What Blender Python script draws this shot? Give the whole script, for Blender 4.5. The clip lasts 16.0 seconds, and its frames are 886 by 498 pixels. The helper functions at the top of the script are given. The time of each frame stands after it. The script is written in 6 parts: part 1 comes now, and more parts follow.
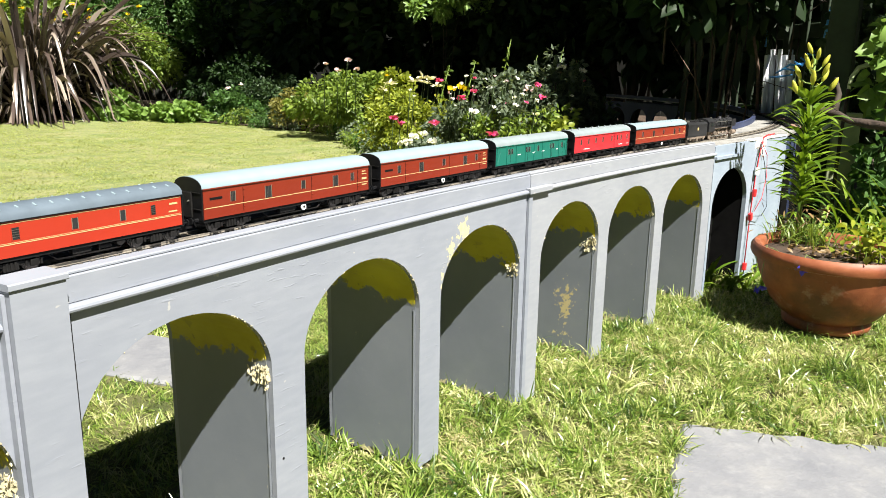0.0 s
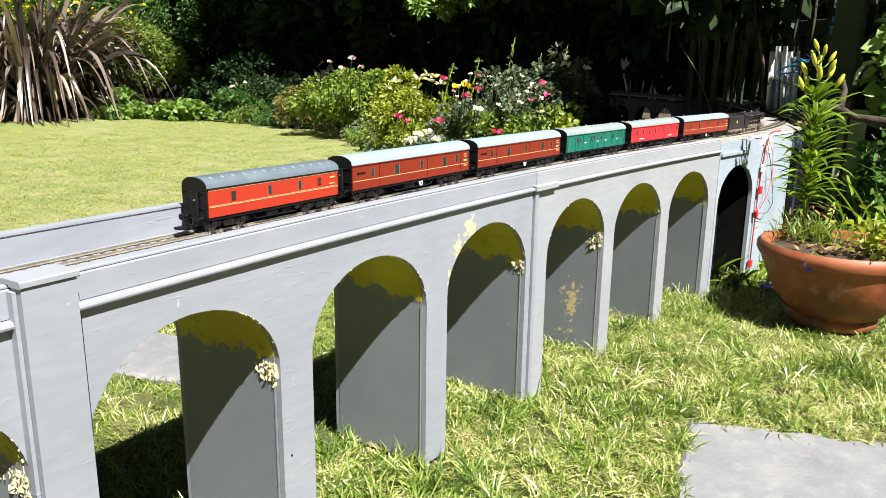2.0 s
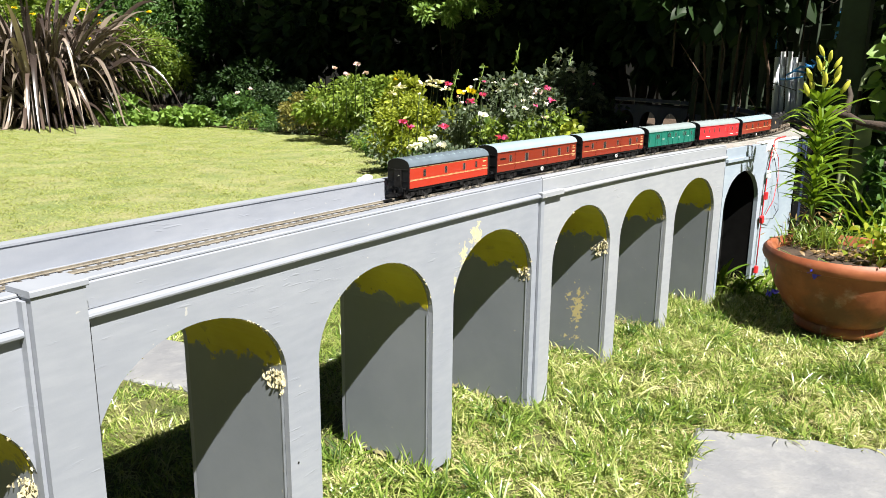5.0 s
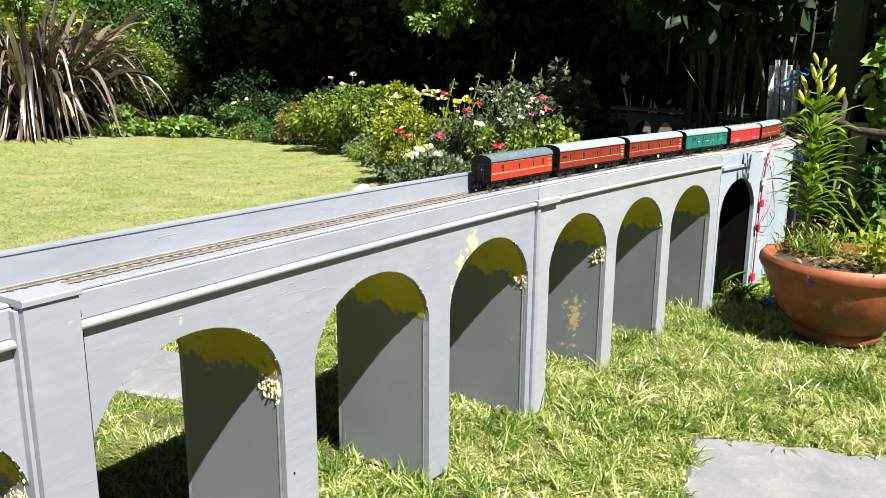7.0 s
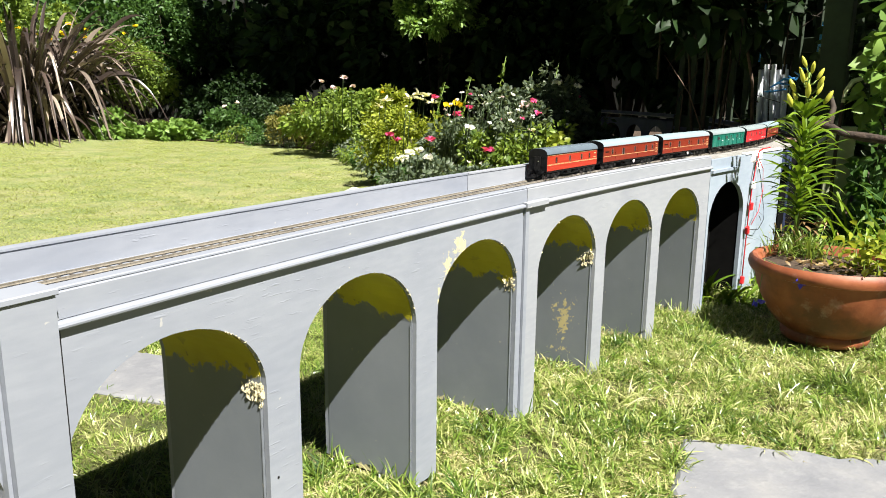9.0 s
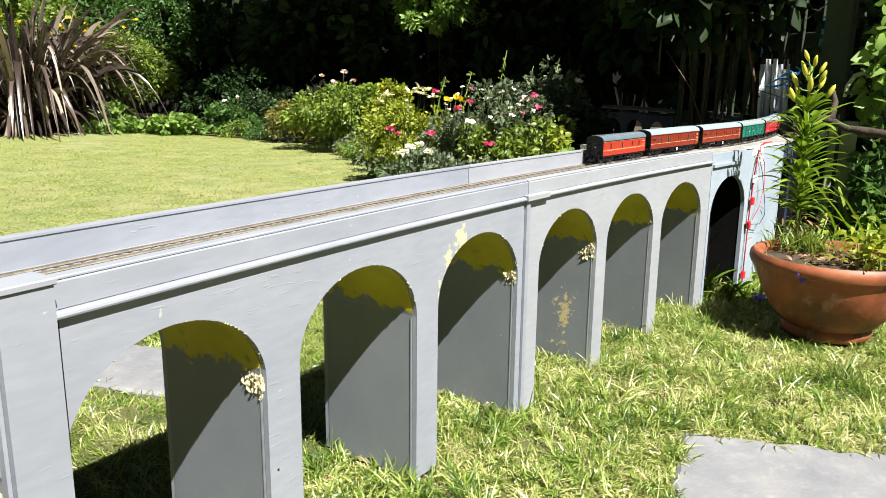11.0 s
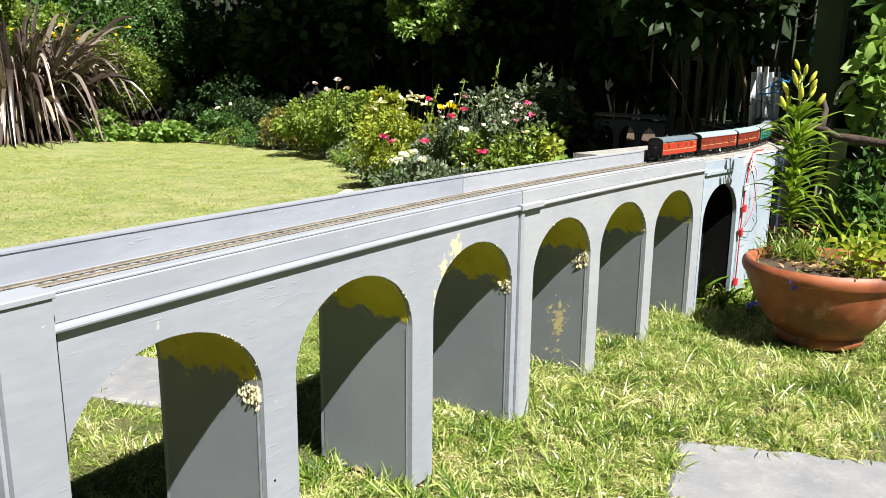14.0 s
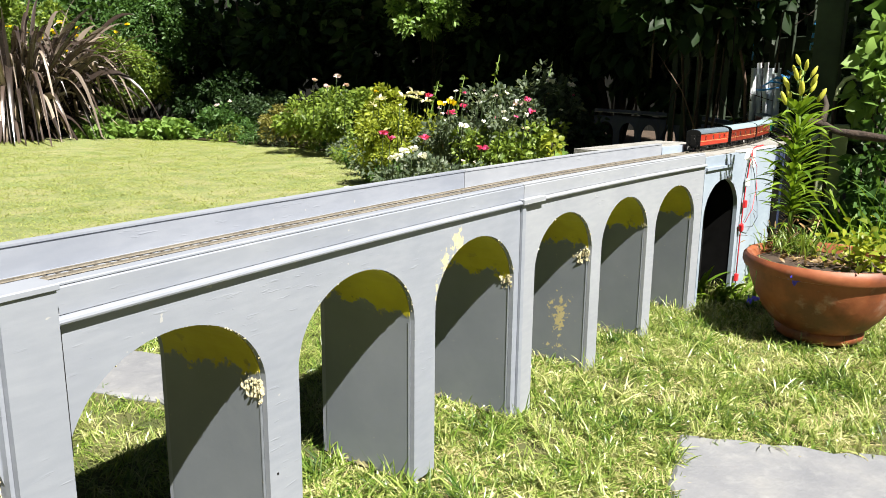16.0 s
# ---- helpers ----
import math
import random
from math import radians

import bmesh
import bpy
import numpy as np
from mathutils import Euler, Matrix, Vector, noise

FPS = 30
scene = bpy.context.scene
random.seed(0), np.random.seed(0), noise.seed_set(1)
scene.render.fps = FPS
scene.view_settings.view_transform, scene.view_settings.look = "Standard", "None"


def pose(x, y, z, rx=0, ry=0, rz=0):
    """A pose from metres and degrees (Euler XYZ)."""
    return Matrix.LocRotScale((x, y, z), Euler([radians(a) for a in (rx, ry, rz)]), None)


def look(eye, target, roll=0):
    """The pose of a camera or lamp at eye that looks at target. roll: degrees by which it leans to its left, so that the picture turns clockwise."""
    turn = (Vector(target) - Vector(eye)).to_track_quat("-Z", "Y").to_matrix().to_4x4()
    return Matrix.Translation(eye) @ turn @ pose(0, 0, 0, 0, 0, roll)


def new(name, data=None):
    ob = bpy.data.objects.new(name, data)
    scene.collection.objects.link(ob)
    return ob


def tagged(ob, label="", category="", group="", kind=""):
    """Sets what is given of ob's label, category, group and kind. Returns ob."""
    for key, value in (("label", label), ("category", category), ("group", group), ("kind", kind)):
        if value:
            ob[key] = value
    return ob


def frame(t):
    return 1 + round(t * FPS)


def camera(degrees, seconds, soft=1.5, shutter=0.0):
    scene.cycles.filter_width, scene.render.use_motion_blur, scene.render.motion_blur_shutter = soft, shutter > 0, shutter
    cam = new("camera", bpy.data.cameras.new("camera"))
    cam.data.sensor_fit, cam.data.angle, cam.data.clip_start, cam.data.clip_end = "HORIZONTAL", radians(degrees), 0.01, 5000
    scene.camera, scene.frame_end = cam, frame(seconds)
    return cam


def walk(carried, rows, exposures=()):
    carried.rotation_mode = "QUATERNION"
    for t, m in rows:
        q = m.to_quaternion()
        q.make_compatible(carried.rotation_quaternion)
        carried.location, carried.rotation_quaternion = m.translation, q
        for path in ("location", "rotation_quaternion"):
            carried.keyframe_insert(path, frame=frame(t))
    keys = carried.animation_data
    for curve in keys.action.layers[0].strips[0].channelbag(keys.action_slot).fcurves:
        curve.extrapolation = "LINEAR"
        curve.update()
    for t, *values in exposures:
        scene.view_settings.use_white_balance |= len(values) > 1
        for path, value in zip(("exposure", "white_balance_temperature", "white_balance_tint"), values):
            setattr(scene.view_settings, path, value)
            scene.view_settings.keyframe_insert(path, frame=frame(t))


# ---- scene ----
from collections import defaultdict

cam = camera(61.15, 16.0, soft=0.9)
CAMERA_ROWS = [  # seconds, x, y, z, heading, tilt, roll
    (0.0, -0.1103, -0.5009, 0.4681, 35.808, -13.258, 0.921),
    (0.5, -0.1110, -0.5001, 0.4675, 35.827, -13.304, 0.918),
    (1.0, -0.1122, -0.4990, 0.4671, 35.948, -13.352, 0.820),
    (1.5, -0.1120, -0.4987, 0.4663, 36.037, -13.425, 0.820),
    (2.0, -0.1129, -0.4984, 0.4675, 36.094, -13.427, 0.773),
    (2.5, -0.1131, -0.4985, 0.4681, 36.227, -13.446, 0.765),
    (3.0, -0.1141, -0.4977, 0.4678, 36.315, -13.389, 0.732),
    (3.5, -0.1141, -0.4975, 0.4680, 36.457, -13.362, 0.647),
    (4.0, -0.1152, -0.4971, 0.4688, 36.509, -13.267, 0.748),
    (6.5, -0.1132, -0.4987, 0.4704, 36.366, -12.492, 0.331),
    (7.0, -0.1125, -0.4972, 0.4684, 36.235, -12.312, 0.412),
    (7.5, -0.1098, -0.4964, 0.4653, 35.837, -12.261, 0.620),
    (8.0, -0.1061, -0.4961, 0.4648, 35.586, -12.188, 0.675),
    (8.5, -0.1057, -0.4978, 0.4651, 35.652, -11.952, 0.524),
    (9.0, -0.1047, -0.4974, 0.4641, 35.576, -11.987, 0.591),
    (11.5, -0.1024, -0.4947, 0.4597, 35.540, -12.421, 0.748),
    (12.0, -0.1021, -0.4956, 0.4602, 35.345, -12.402, 0.919),
    (12.5, -0.1042, -0.4954, 0.4625, 35.330, -12.197, 0.862),
    (13.0, -0.1045, -0.4959, 0.4640, 35.309, -11.981, 0.709),
    (13.5, -0.1071, -0.4954, 0.4652, 35.297, -11.934, 0.691),
    (14.0, -0.1069, -0.4956, 0.4651, 35.069, -11.847, 0.649),
    (14.5, -0.1113, -0.4917, 0.4638, 34.841, -11.909, 0.742),
    (15.0, -0.1124, -0.4909, 0.4638, 34.883, -11.853, 0.712),
    (15.5, -0.1112, -0.4922, 0.4626, 34.919, -11.924, 0.611),
    (16.0, -0.1093, -0.4937, 0.4613, 35.020, -12.042, 0.592),
]
EXPO = 1.55


def eye_pose(x, y, z, heading, tilt, roll):
    h, v = radians(heading), radians(tilt)
    way = Vector((math.cos(h) * math.cos(v), math.sin(h) * math.cos(v), math.sin(v)))
    return look((x, y, z), Vector((x, y, z)) + way, roll)


walk(cam, [(r[0], eye_pose(*r[1:])) for r in CAMERA_ROWS], exposures=[(0.0, EXPO), (16.0, EXPO)])

# ---- light: high summer sun from behind the viewer's shoulder ----
SUN_HEADING, SUN_UP = 69.4, 54.0
world = bpy.data.worlds.new("world")
scene.world = world
world.use_nodes = True
wn = world.node_tree.nodes
sky = wn.new("ShaderNodeTexSky")
sky.sky_type, sky.sun_disc = "NISHITA", False
sky.sun_elevation, sky.sun_rotation = radians(SUN_UP), radians(200.6)
wn["Background"].inputs["Strength"].default_value = 0.007
world.node_tree.links.new(sky.outputs["Color"], wn["Background"].inputs["Color"])
lamp = bpy.data.lights.new("sun", "SUN")
lamp.energy, lamp.angle, lamp.color = 5.0, radians(0.55), (1.0, 0.955, 0.88)
sun = new("sun", lamp)
_way = Vector((math.cos(radians(SUN_HEADING)) * math.cos(radians(SUN_UP)), math.sin(radians(SUN_HEADING)) * math.cos(radians(SUN_UP)), -math.sin(radians(SUN_UP))))
sun.matrix_world = look((-2.0, -4.0, 6.0), Vector((-2.0, -4.0, 6.0)) + _way)


# ---- materials ----
def nodes_of(name):
    m = bpy.data.materials.new(name)
    m.use_nodes = True
    nt = m.node_tree
    return m, nt, nt.nodes["Principled BSDF"]


def wire(nt, a, b):
    nt.links.new(a, b)


def noise_node(nt, scale, detail=5.0, rough=0.6, coord="Object"):
    tc = nt.nodes.new("ShaderNodeTexCoord")
    n = nt.nodes.new("ShaderNodeTexNoise")
    n.inputs["Scale"].default_value, n.inputs["Detail"].default_value, n.inputs["Roughness"].default_value = scale, detail, rough
    wire(nt, tc.outputs[coord], n.inputs["Vector"])
    return n


def ramp(nt, src, stops):
    r = nt.nodes.new("ShaderNodeValToRGB")
    el = r.color_ramp.elements
    while len(el) < len(stops):
        el.new(0.5)
    for e, (p, c) in zip(el, stops):
        e.position, e.color = p, (*c, 1.0) if len(c) == 3 else c
    wire(nt, src, r.inputs["Fac"])
    return r


def mix(nt, fac, a, b, mode="MIX"):
    m = nt.nodes.new("ShaderNodeMix")
    m.data_type, m.blend_type = "RGBA", mode
    for sock, v in ((m.inputs[0], fac), (m.inputs[6], a), (m.inputs[7], b)):
        if isinstance(v, bpy.types.NodeSocket):
            wire(nt, v, sock)
        elif isinstance(v, (int, float)):
            sock.default_value = v
        else:
            sock.default_value = (*v, 1.0)
    return m.outputs[2]


def maths(nt, op, a, b=0.0, clamp=False):
    m = nt.nodes.new("ShaderNodeMath")
    m.operation, m.use_clamp = op, clamp
    for sock, v in ((m.inputs[0], a), (m.inputs[1], b)):
        if isinstance(v, bpy.types.NodeSocket):
            wire(nt, v, sock)
        else:
            sock.default_value = v
    return m.outputs[0]


def bump(nt, bsdf, height, strength=0.3, dist=0.001):
    b = nt.nodes.new("ShaderNodeBump")
    b.inputs["Strength"].default_value, b.inputs["Distance"].default_value = strength, dist
    wire(nt, height, b.inputs["Height"])
    wire(nt, b.outputs["Normal"], bsdf.inputs["Normal"])


def plain(name, col, rough=0.5, metal=0.0, var=0.12, scale=60.0, relief=0.15, dist=0.0006):
    """A surface with a fine grain and a broad unevenness."""
    m, nt, b = nodes_of(name)
    n1, n2 = noise_node(nt, scale, 6), noise_node(nt, scale * 0.13, 3)
    f = maths(nt, "ADD", maths(nt, "MULTIPLY", n1.outputs["Fac"], 0.5), maths(nt, "MULTIPLY", n2.outputs["Fac"], 0.5))
    lo, hi = [c * (1 - var * 1.6) for c in col], [min(1, c * (1 + var * 1.6)) for c in col]
    wire(nt, ramp(nt, f, [(0.3, lo), (0.7, hi)]).outputs["Color"], b.inputs["Base Color"])
    b.inputs["Roughness"].default_value, b.inputs["Metallic"].default_value = rough, metal
    bump(nt, b, n1.outputs["Fac"], relief, dist)
    return m


def leafy(name, lo, hi, rough=0.45, gloss=0.4, trans=0.35):
    """Leaves: each one its own shade, partly letting light through."""
    m, nt, b = nodes_of(name)
    g = nt.nodes.new("ShaderNodeNewGeometry")
    n = noise_node(nt, 3.0, 3)
    f = maths(nt, "ADD", maths(nt, "MULTIPLY", g.outputs["Random Per Island"], 0.65), maths(nt, "MULTIPLY", n.outputs["Fac"], 0.4))
    c = ramp(nt, f, [(0.1, lo), (0.85, hi)]).outputs["Color"]
    wire(nt, c, b.inputs["Base Color"])
    b.inputs["Roughness"].default_value = rough
    b.inputs["Specular IOR Level"].default_value = gloss
    t = nt.nodes.new("ShaderNodeBsdfTranslucent")
    wire(nt, mix(nt, 0.5, c, (hi[0] * 1.5, hi[1] * 1.5, hi[2] * 0.5)), t.inputs["Color"])
    s = nt.nodes.new("ShaderNodeMixShader")
    s.inputs[0].default_value = trans
    wire(nt, b.outputs[0], s.inputs[1])
    wire(nt, t.outputs[0], s.inputs[2])
    wire(nt, s.outputs[0], nt.nodes["Material Output"].inputs["Surface"])
    return m


def paint_material(name, base, warm, peel=()):
    """Thick grey masonry paint brushed over plywood, with drips, dust and a few bare yellow scrapes (x, y, z, size)."""
    m, nt, b = nodes_of(name)
    grain = nt.nodes.new("ShaderNodeTexNoise")
    tc = nt.nodes.new("ShaderNodeTexCoord")
    mp = nt.nodes.new("ShaderNodeMapping")
    mp.inputs["Scale"].default_value = (34, 34, 150)
    mp.inputs["Rotation"].default_value = (0, radians(-9), 0)
    wire(nt, tc.outputs["Object"], mp.inputs["Vector"])
    wire(nt, mp.outputs[0], grain.inputs["Vector"])
    grain.inputs["Scale"].default_value, grain.inputs["Detail"].default_value = 1.0, 6
    broad, fine = noise_node(nt, 7, 4), noise_node(nt, 220, 4)
    c = mix(nt, ramp(nt, broad.outputs["Fac"], [(0.35, (0, 0, 0)), (0.7, (1, 1, 1))]).outputs["Color"], base, warm)
    streak = ramp(nt, grain.outputs["Fac"], [(0.40, (0.955, 0.96, 0.965)), (0.64, (1.03, 1.03, 1.025))]).outputs["Color"]
    c = mix(nt, 1.0, c, streak, "MULTIPLY")
    spot = ramp(nt, noise_node(nt, 90, 2).outputs["Fac"], [(0.745, (0, 0, 0)), (0.765, (1, 1, 1))]).outputs["Color"]
    c = mix(nt, maths(nt, "MULTIPLY", spot, 0.4), c, (0.50, 0.48, 0.42))
    ragged = noise_node(nt, 130, 5, 0.7)
    for x, y, z, sx, sz, cut in peel:
        d = nt.nodes.new("ShaderNodeVectorMath")
        d.operation = "SUBTRACT"
        wire(nt, tc.outputs["Object"], d.inputs[0])
        d.inputs[1].default_value = (x, y, z)
        k = nt.nodes.new("ShaderNodeVectorMath")
        k.operation = "MULTIPLY"
        wire(nt, d.outputs[0], k.inputs[0])
        k.inputs[1].default_value = (1 / sx, 1 / sx, 1 / sz)
        ln = nt.nodes.new("ShaderNodeVectorMath")
        ln.operation = "LENGTH"
        wire(nt, k.outputs[0], ln.inputs[0])
        f = maths(nt, "SUBTRACT", maths(nt, "ADD", ragged.outputs["Fac"], cut), maths(nt, "MULTIPLY", ln.outputs["Value"], 0.35))
        f = ramp(nt, f, [(0.48, (0, 0, 0)), (0.52, (1, 1, 1))]).outputs["Color"]
        c = mix(nt, f, c, mix(nt, fine.outputs["Fac"], (0.55, 0.45, 0.15), (0.62, 0.58, 0.38)))
    wire(nt, c, b.inputs["Base Color"])
    b.inputs["Roughness"].default_value = 0.62
    # sparse ridges left by the brush, a faint grain elsewhere
    mp2 = nt.nodes.new("ShaderNodeMapping")
    mp2.inputs["Scale"].default_value = (38, 38, 260)
    mp2.inputs["Rotation"].default_value = (0, radians(14), 0)
    wire(nt, tc.outputs["Object"], mp2.inputs["Vector"])
    ridge = nt.nodes.new("ShaderNodeTexNoise")
    ridge.inputs["Scale"].default_value, ridge.inputs["Detail"].default_value = 1.0, 3
    wire(nt, mp2.outputs[0], ridge.inputs["Vector"])
    marks = ramp(nt, ridge.outputs["Fac"], [(0.63, (0, 0, 0)), (0.75, (1, 1, 1))]).outputs["Color"]
    marks = maths(nt, "MULTIPLY", marks, ramp(nt, noise_node(nt, 13, 3).outputs["Fac"], [(0.45, (0, 0, 0)), (0.62, (1, 1, 1))]).outputs["Color"])
    h = maths(nt, "ADD", maths(nt, "MULTIPLY", grain.outputs["Fac"], 0.30), maths(nt, "MULTIPLY", fine.outputs["Fac"], 0.22))
    h = maths(nt, "ADD", h, maths(nt, "MULTIPLY", marks, 1.0))
    bump(nt, b, h, 0.34, 0.0010)
    return m


def peel_mask(nt, tc, ragged, x, y, z, sx, sz, cut):
    """A ragged patch round a place."""
    d = nt.nodes.new("ShaderNodeVectorMath")
    d.operation = "SUBTRACT"
    wire(nt, tc.outputs["Object"], d.inputs[0])
    d.inputs[1].default_value = (x, y, z)
    k = nt.nodes.new("ShaderNodeVectorMath")
    k.operation = "MULTIPLY"
    wire(nt, d.outputs[0], k.inputs[0])
    k.inputs[1].default_value = (1 / sx, 1 / sx, 1 / sz)
    ln = nt.nodes.new("ShaderNodeVectorMath")
    ln.operation = "LENGTH"
    wire(nt, k.outputs[0], ln.inputs[0])
    f = maths(nt, "SUBTRACT", maths(nt, "ADD", ragged.outputs["Fac"], cut), maths(nt, "MULTIPLY", ln.outputs["Value"], 0.35))
    return ramp(nt, f, [(0.48, (0, 0, 0)), (0.52, (1, 1, 1))]).outputs["Color"]


def lining_material():
    """Arch lining: dark yellow bare board above a ragged edge, grey paint below it, scuffed."""
    m, nt, b = nodes_of("arch_lining_paint")
    tc = nt.nodes.new("ShaderNodeTexCoord")
    sep = nt.nodes.new("ShaderNodeSeparateXYZ")
    wire(nt, tc.outputs["Object"], sep.inputs[0])
    n, n2, n3 = noise_node(nt, 38, 5, 0.65), noise_node(nt, 9, 4), noise_node(nt, 150, 4)
    f = maths(nt, "ADD", sep.outputs["Z"], maths(nt, "MULTIPLY", maths(nt, "SUBTRACT", n.outputs["Fac"], 0.5), 0.075))
    f = maths(nt, "MULTIPLY", f, 2.0)
    f = ramp(nt, f, [(0.417, (0, 0, 0)), (0.425, (1, 1, 1))]).outputs["Color"]
    yellow = ramp(nt, n2.outputs["Fac"], [(0.35, (0.34, 0.295, 0.012)), (0.7, (0.50, 0.45, 0.024))]).outputs["Color"]
    grey = ramp(nt, n2.outputs["Fac"], [(0.35, (0.146, 0.164, 0.188)), (0.7, (0.178, 0.196, 0.220))]).outputs["Color"]
    chips = ramp(nt, n3.outputs["Fac"], [(0.70, (0, 0, 0)), (0.72, (1, 1, 1))]).outputs["Color"]
    low = mix(nt, maths(nt, "MULTIPLY", chips, 0.5), grey, (0.42, 0.38, 0.27))
    for x, y, z, sx, sz, cut in PEEL:
        low = mix(nt, peel_mask(nt, tc, n3, x, y, z, sx, sz, cut), low, mix(nt, n.outputs["Fac"], (0.44, 0.35, 0.13), (0.52, 0.47, 0.30)))
    foot = maths(nt, "SUBTRACT", n3.outputs["Fac"], maths(nt, "MULTIPLY", sep.outputs["Z"], 19.0))
    low = mix(nt, ramp(nt, foot, [(0.40, (0, 0, 0)), (0.44, (1, 1, 1))]).outputs["Color"], low, (0.50, 0.44, 0.27))
    # dark olive blots over the yellow, strongest just above the grey
    blot = ramp(nt, noise_node(nt, 55, 4, 0.6).outputs["Fac"], [(0.60, (0, 0, 0)), (0.64, (1, 1, 1))]).outputs["Color"]
    near = ramp(nt, maths(nt, "MULTIPLY", sep.outputs["Z"], 2.0), [(0.40, (0.9, 0.9, 0.9)), (0.49, (0, 0, 0))]).outputs["Color"]
    yellow = mix(nt, maths(nt, "MULTIPLY", blot, near), yellow, (0.09, 0.085, 0.04))
    wire(nt, mix(nt, f, low, yellow), b.inputs["Base Color"])
    b.inputs["Roughness"].default_value = 0.6
    bump(nt, b, maths(nt, "ADD", n3.outputs["Fac"], maths(nt, "MULTIPLY", f, 0.6)), 0.14, 0.0008)
    return m


# ---- mesh helpers ----
def part(name, bm, material, parent=None, label=""):
    me = bpy.data.meshes.new(name)
    if isinstance(bm, tuple):
        me.from_pydata(*bm)
    else:
        bmesh.ops.recalc_face_normals(bm, faces=bm.faces)
        bm.to_mesh(me)
        bm.free()
    me.materials.append(material)
    ob = new(name, me)
    if parent:
        ob.parent = parent
    if label:
        ob["label"] = label
    return ob


def smooth(ob, angle=40):
    me = ob.data
    me.shade_smooth()
    me.set_sharp_from_angle(angle=radians(angle))
    return ob


def box(bm, x0, x1, y0, y1, z0, z1, bevel=0.0):
    m = Matrix.Translation(((x0 + x1) / 2, (y0 + y1) / 2, (z0 + z1) / 2)) @ Matrix.Diagonal((x1 - x0, y1 - y0, z1 - z0, 1))
    vs = bmesh.ops.create_cube(bm, size=1.0, matrix=m)["verts"]
    if bevel:
        es = list({e for v in vs for e in v.link_edges})
        bmesh.ops.bevel(bm, geom=es, offset=bevel, segments=2, affect="EDGES", profile=0.5)
    return bm


def boxes(name, dims, mat, parent=None, label="", bevel=0.0):
    return part(name, box(bmesh.new(), *dims, bevel), mat, parent, label)


def tube(bm, p, q, r0, r1=None, seg=12, caps=True):
    p, q = Vector(p), Vector(q)
    d = q - p
    m = Matrix.Translation((p + q) / 2) @ d.to_track_quat("Z", "Y").to_matrix().to_4x4()
    bmesh.ops.create_cone(bm, cap_ends=caps, segments=seg, radius1=r0, radius2=r0 if r1 is None else r1, depth=d.length, matrix=m)
    return bm


def rod(name, p, q, r, mat, parent=None, label="", seg=12, r1=None):
    return smooth(part(name, tube(bmesh.new(), p, q, r, r1, seg), mat, parent, label))


def lathe(profile, seg=48, cx=0.0, cy=0.0):
    v, f = [], []
    for r, z in profile:
        for i in range(seg):
            a = 2 * math.pi * i / seg
            v.append((cx + r * math.cos(a), cy + r * math.sin(a), z))
    for j in range(len(profile) - 1):
        for i in range(seg):
            k = (i + 1) % seg
            f.append((j * seg + i, j * seg + k, (j + 1) * seg + k, (j + 1) * seg + i))
    return v, [], f


def limb(name, pts, radii, mat, parent=None, label="", seg=8):
    """A bent, tapered round stem through the points."""
    v, f = [], []
    pts = [Vector(p) for p in pts]
    for i, p in enumerate(pts):
        d = (pts[min(i + 1, len(pts) - 1)] - pts[max(i - 1, 0)]).normalized()
        q = d.to_track_quat("Z", "Y")
        for s in range(seg):
            a = 2 * math.pi * s / seg
            v.append(p + q @ Vector((radii[i] * math.cos(a), radii[i] * math.sin(a), 0)))
    n = len(pts)
    for i in range(n - 1):
        for s in range(seg):
            k = (s + 1) % seg
            f.append((i * seg + s, i * seg + k, (i + 1) * seg + k, (i + 1) * seg + s))
    f.append(tuple(range(seg))[::-1])
    f.append(tuple((n - 1) * seg + s for s in range(seg)))
    ob = part(name, (v, [], f), mat, parent, label)
    ob.data.shade_smooth()
    return ob


def thing(name, label, category, group="", kind=""):
    return tagged(new(name), label, category, group, kind)


# ---- the line of the railway: a gentle right-hand bend, then a left-hand curve ----
BEND, BACK, TURN_AT = radians(-7.5044), radians(20.0), 1.6


def way(u):
    if u <= TURN_AT:
        a = BEND * (u - 0.7)
        return 0.7 + math.sin(a) / BEND, (1 - math.cos(a)) / BEND, a
    x0, y0, a0 = way(TURN_AT)
    a = a0 + BACK * (u - TURN_AT)
    return x0 + (math.sin(a) - math.sin(a0)) / BACK, y0 + (math.cos(a0) - math.cos(a)) / BACK, a


def at(u, y, z):
    px, py, a = way(u)
    return Vector((px - math.sin(a) * y, py + math.cos(a) * y, z))


def sweep(profile, u0, u1, step=0.03, lift=False):
    """A solid bar of the given (y, z) outline along the line."""
    n = max(1, math.ceil((u1 - u0) / step))
    m = len(profile)
    us = [u0 + (u1 - u0) * i / n for i in range(n + 1)]
    v = [at(u, y, z + (rise(u) if lift else 0.0)) for u in us for y, z in profile]
    f = [(i * m + j, i * m + (j + 1) % m, (i + 1) * m + (j + 1) % m, (i + 1) * m + j) for i in range(n) for j in range(m)]
    f += [tuple(range(m))[::-1], tuple(n * m + j for j in range(m))]
    bm = bmesh.new()
    vs = [bm.verts.new(p) for p in v]
    for q in f:
        bm.faces.new([vs[i] for i in q])
    return bm


RAIL_Z, TRACK_Y, DEPTH = 0.3250, 0.074, 0.144
SPRING, RISE, ARCH_R = 0.205, 0.0755, 0.0928
PARAPET_Z, CORNICE_Z = 0.3347, 0.304


def rise(u):
    return max(0.0, 0.0042 * (u - 0.45))


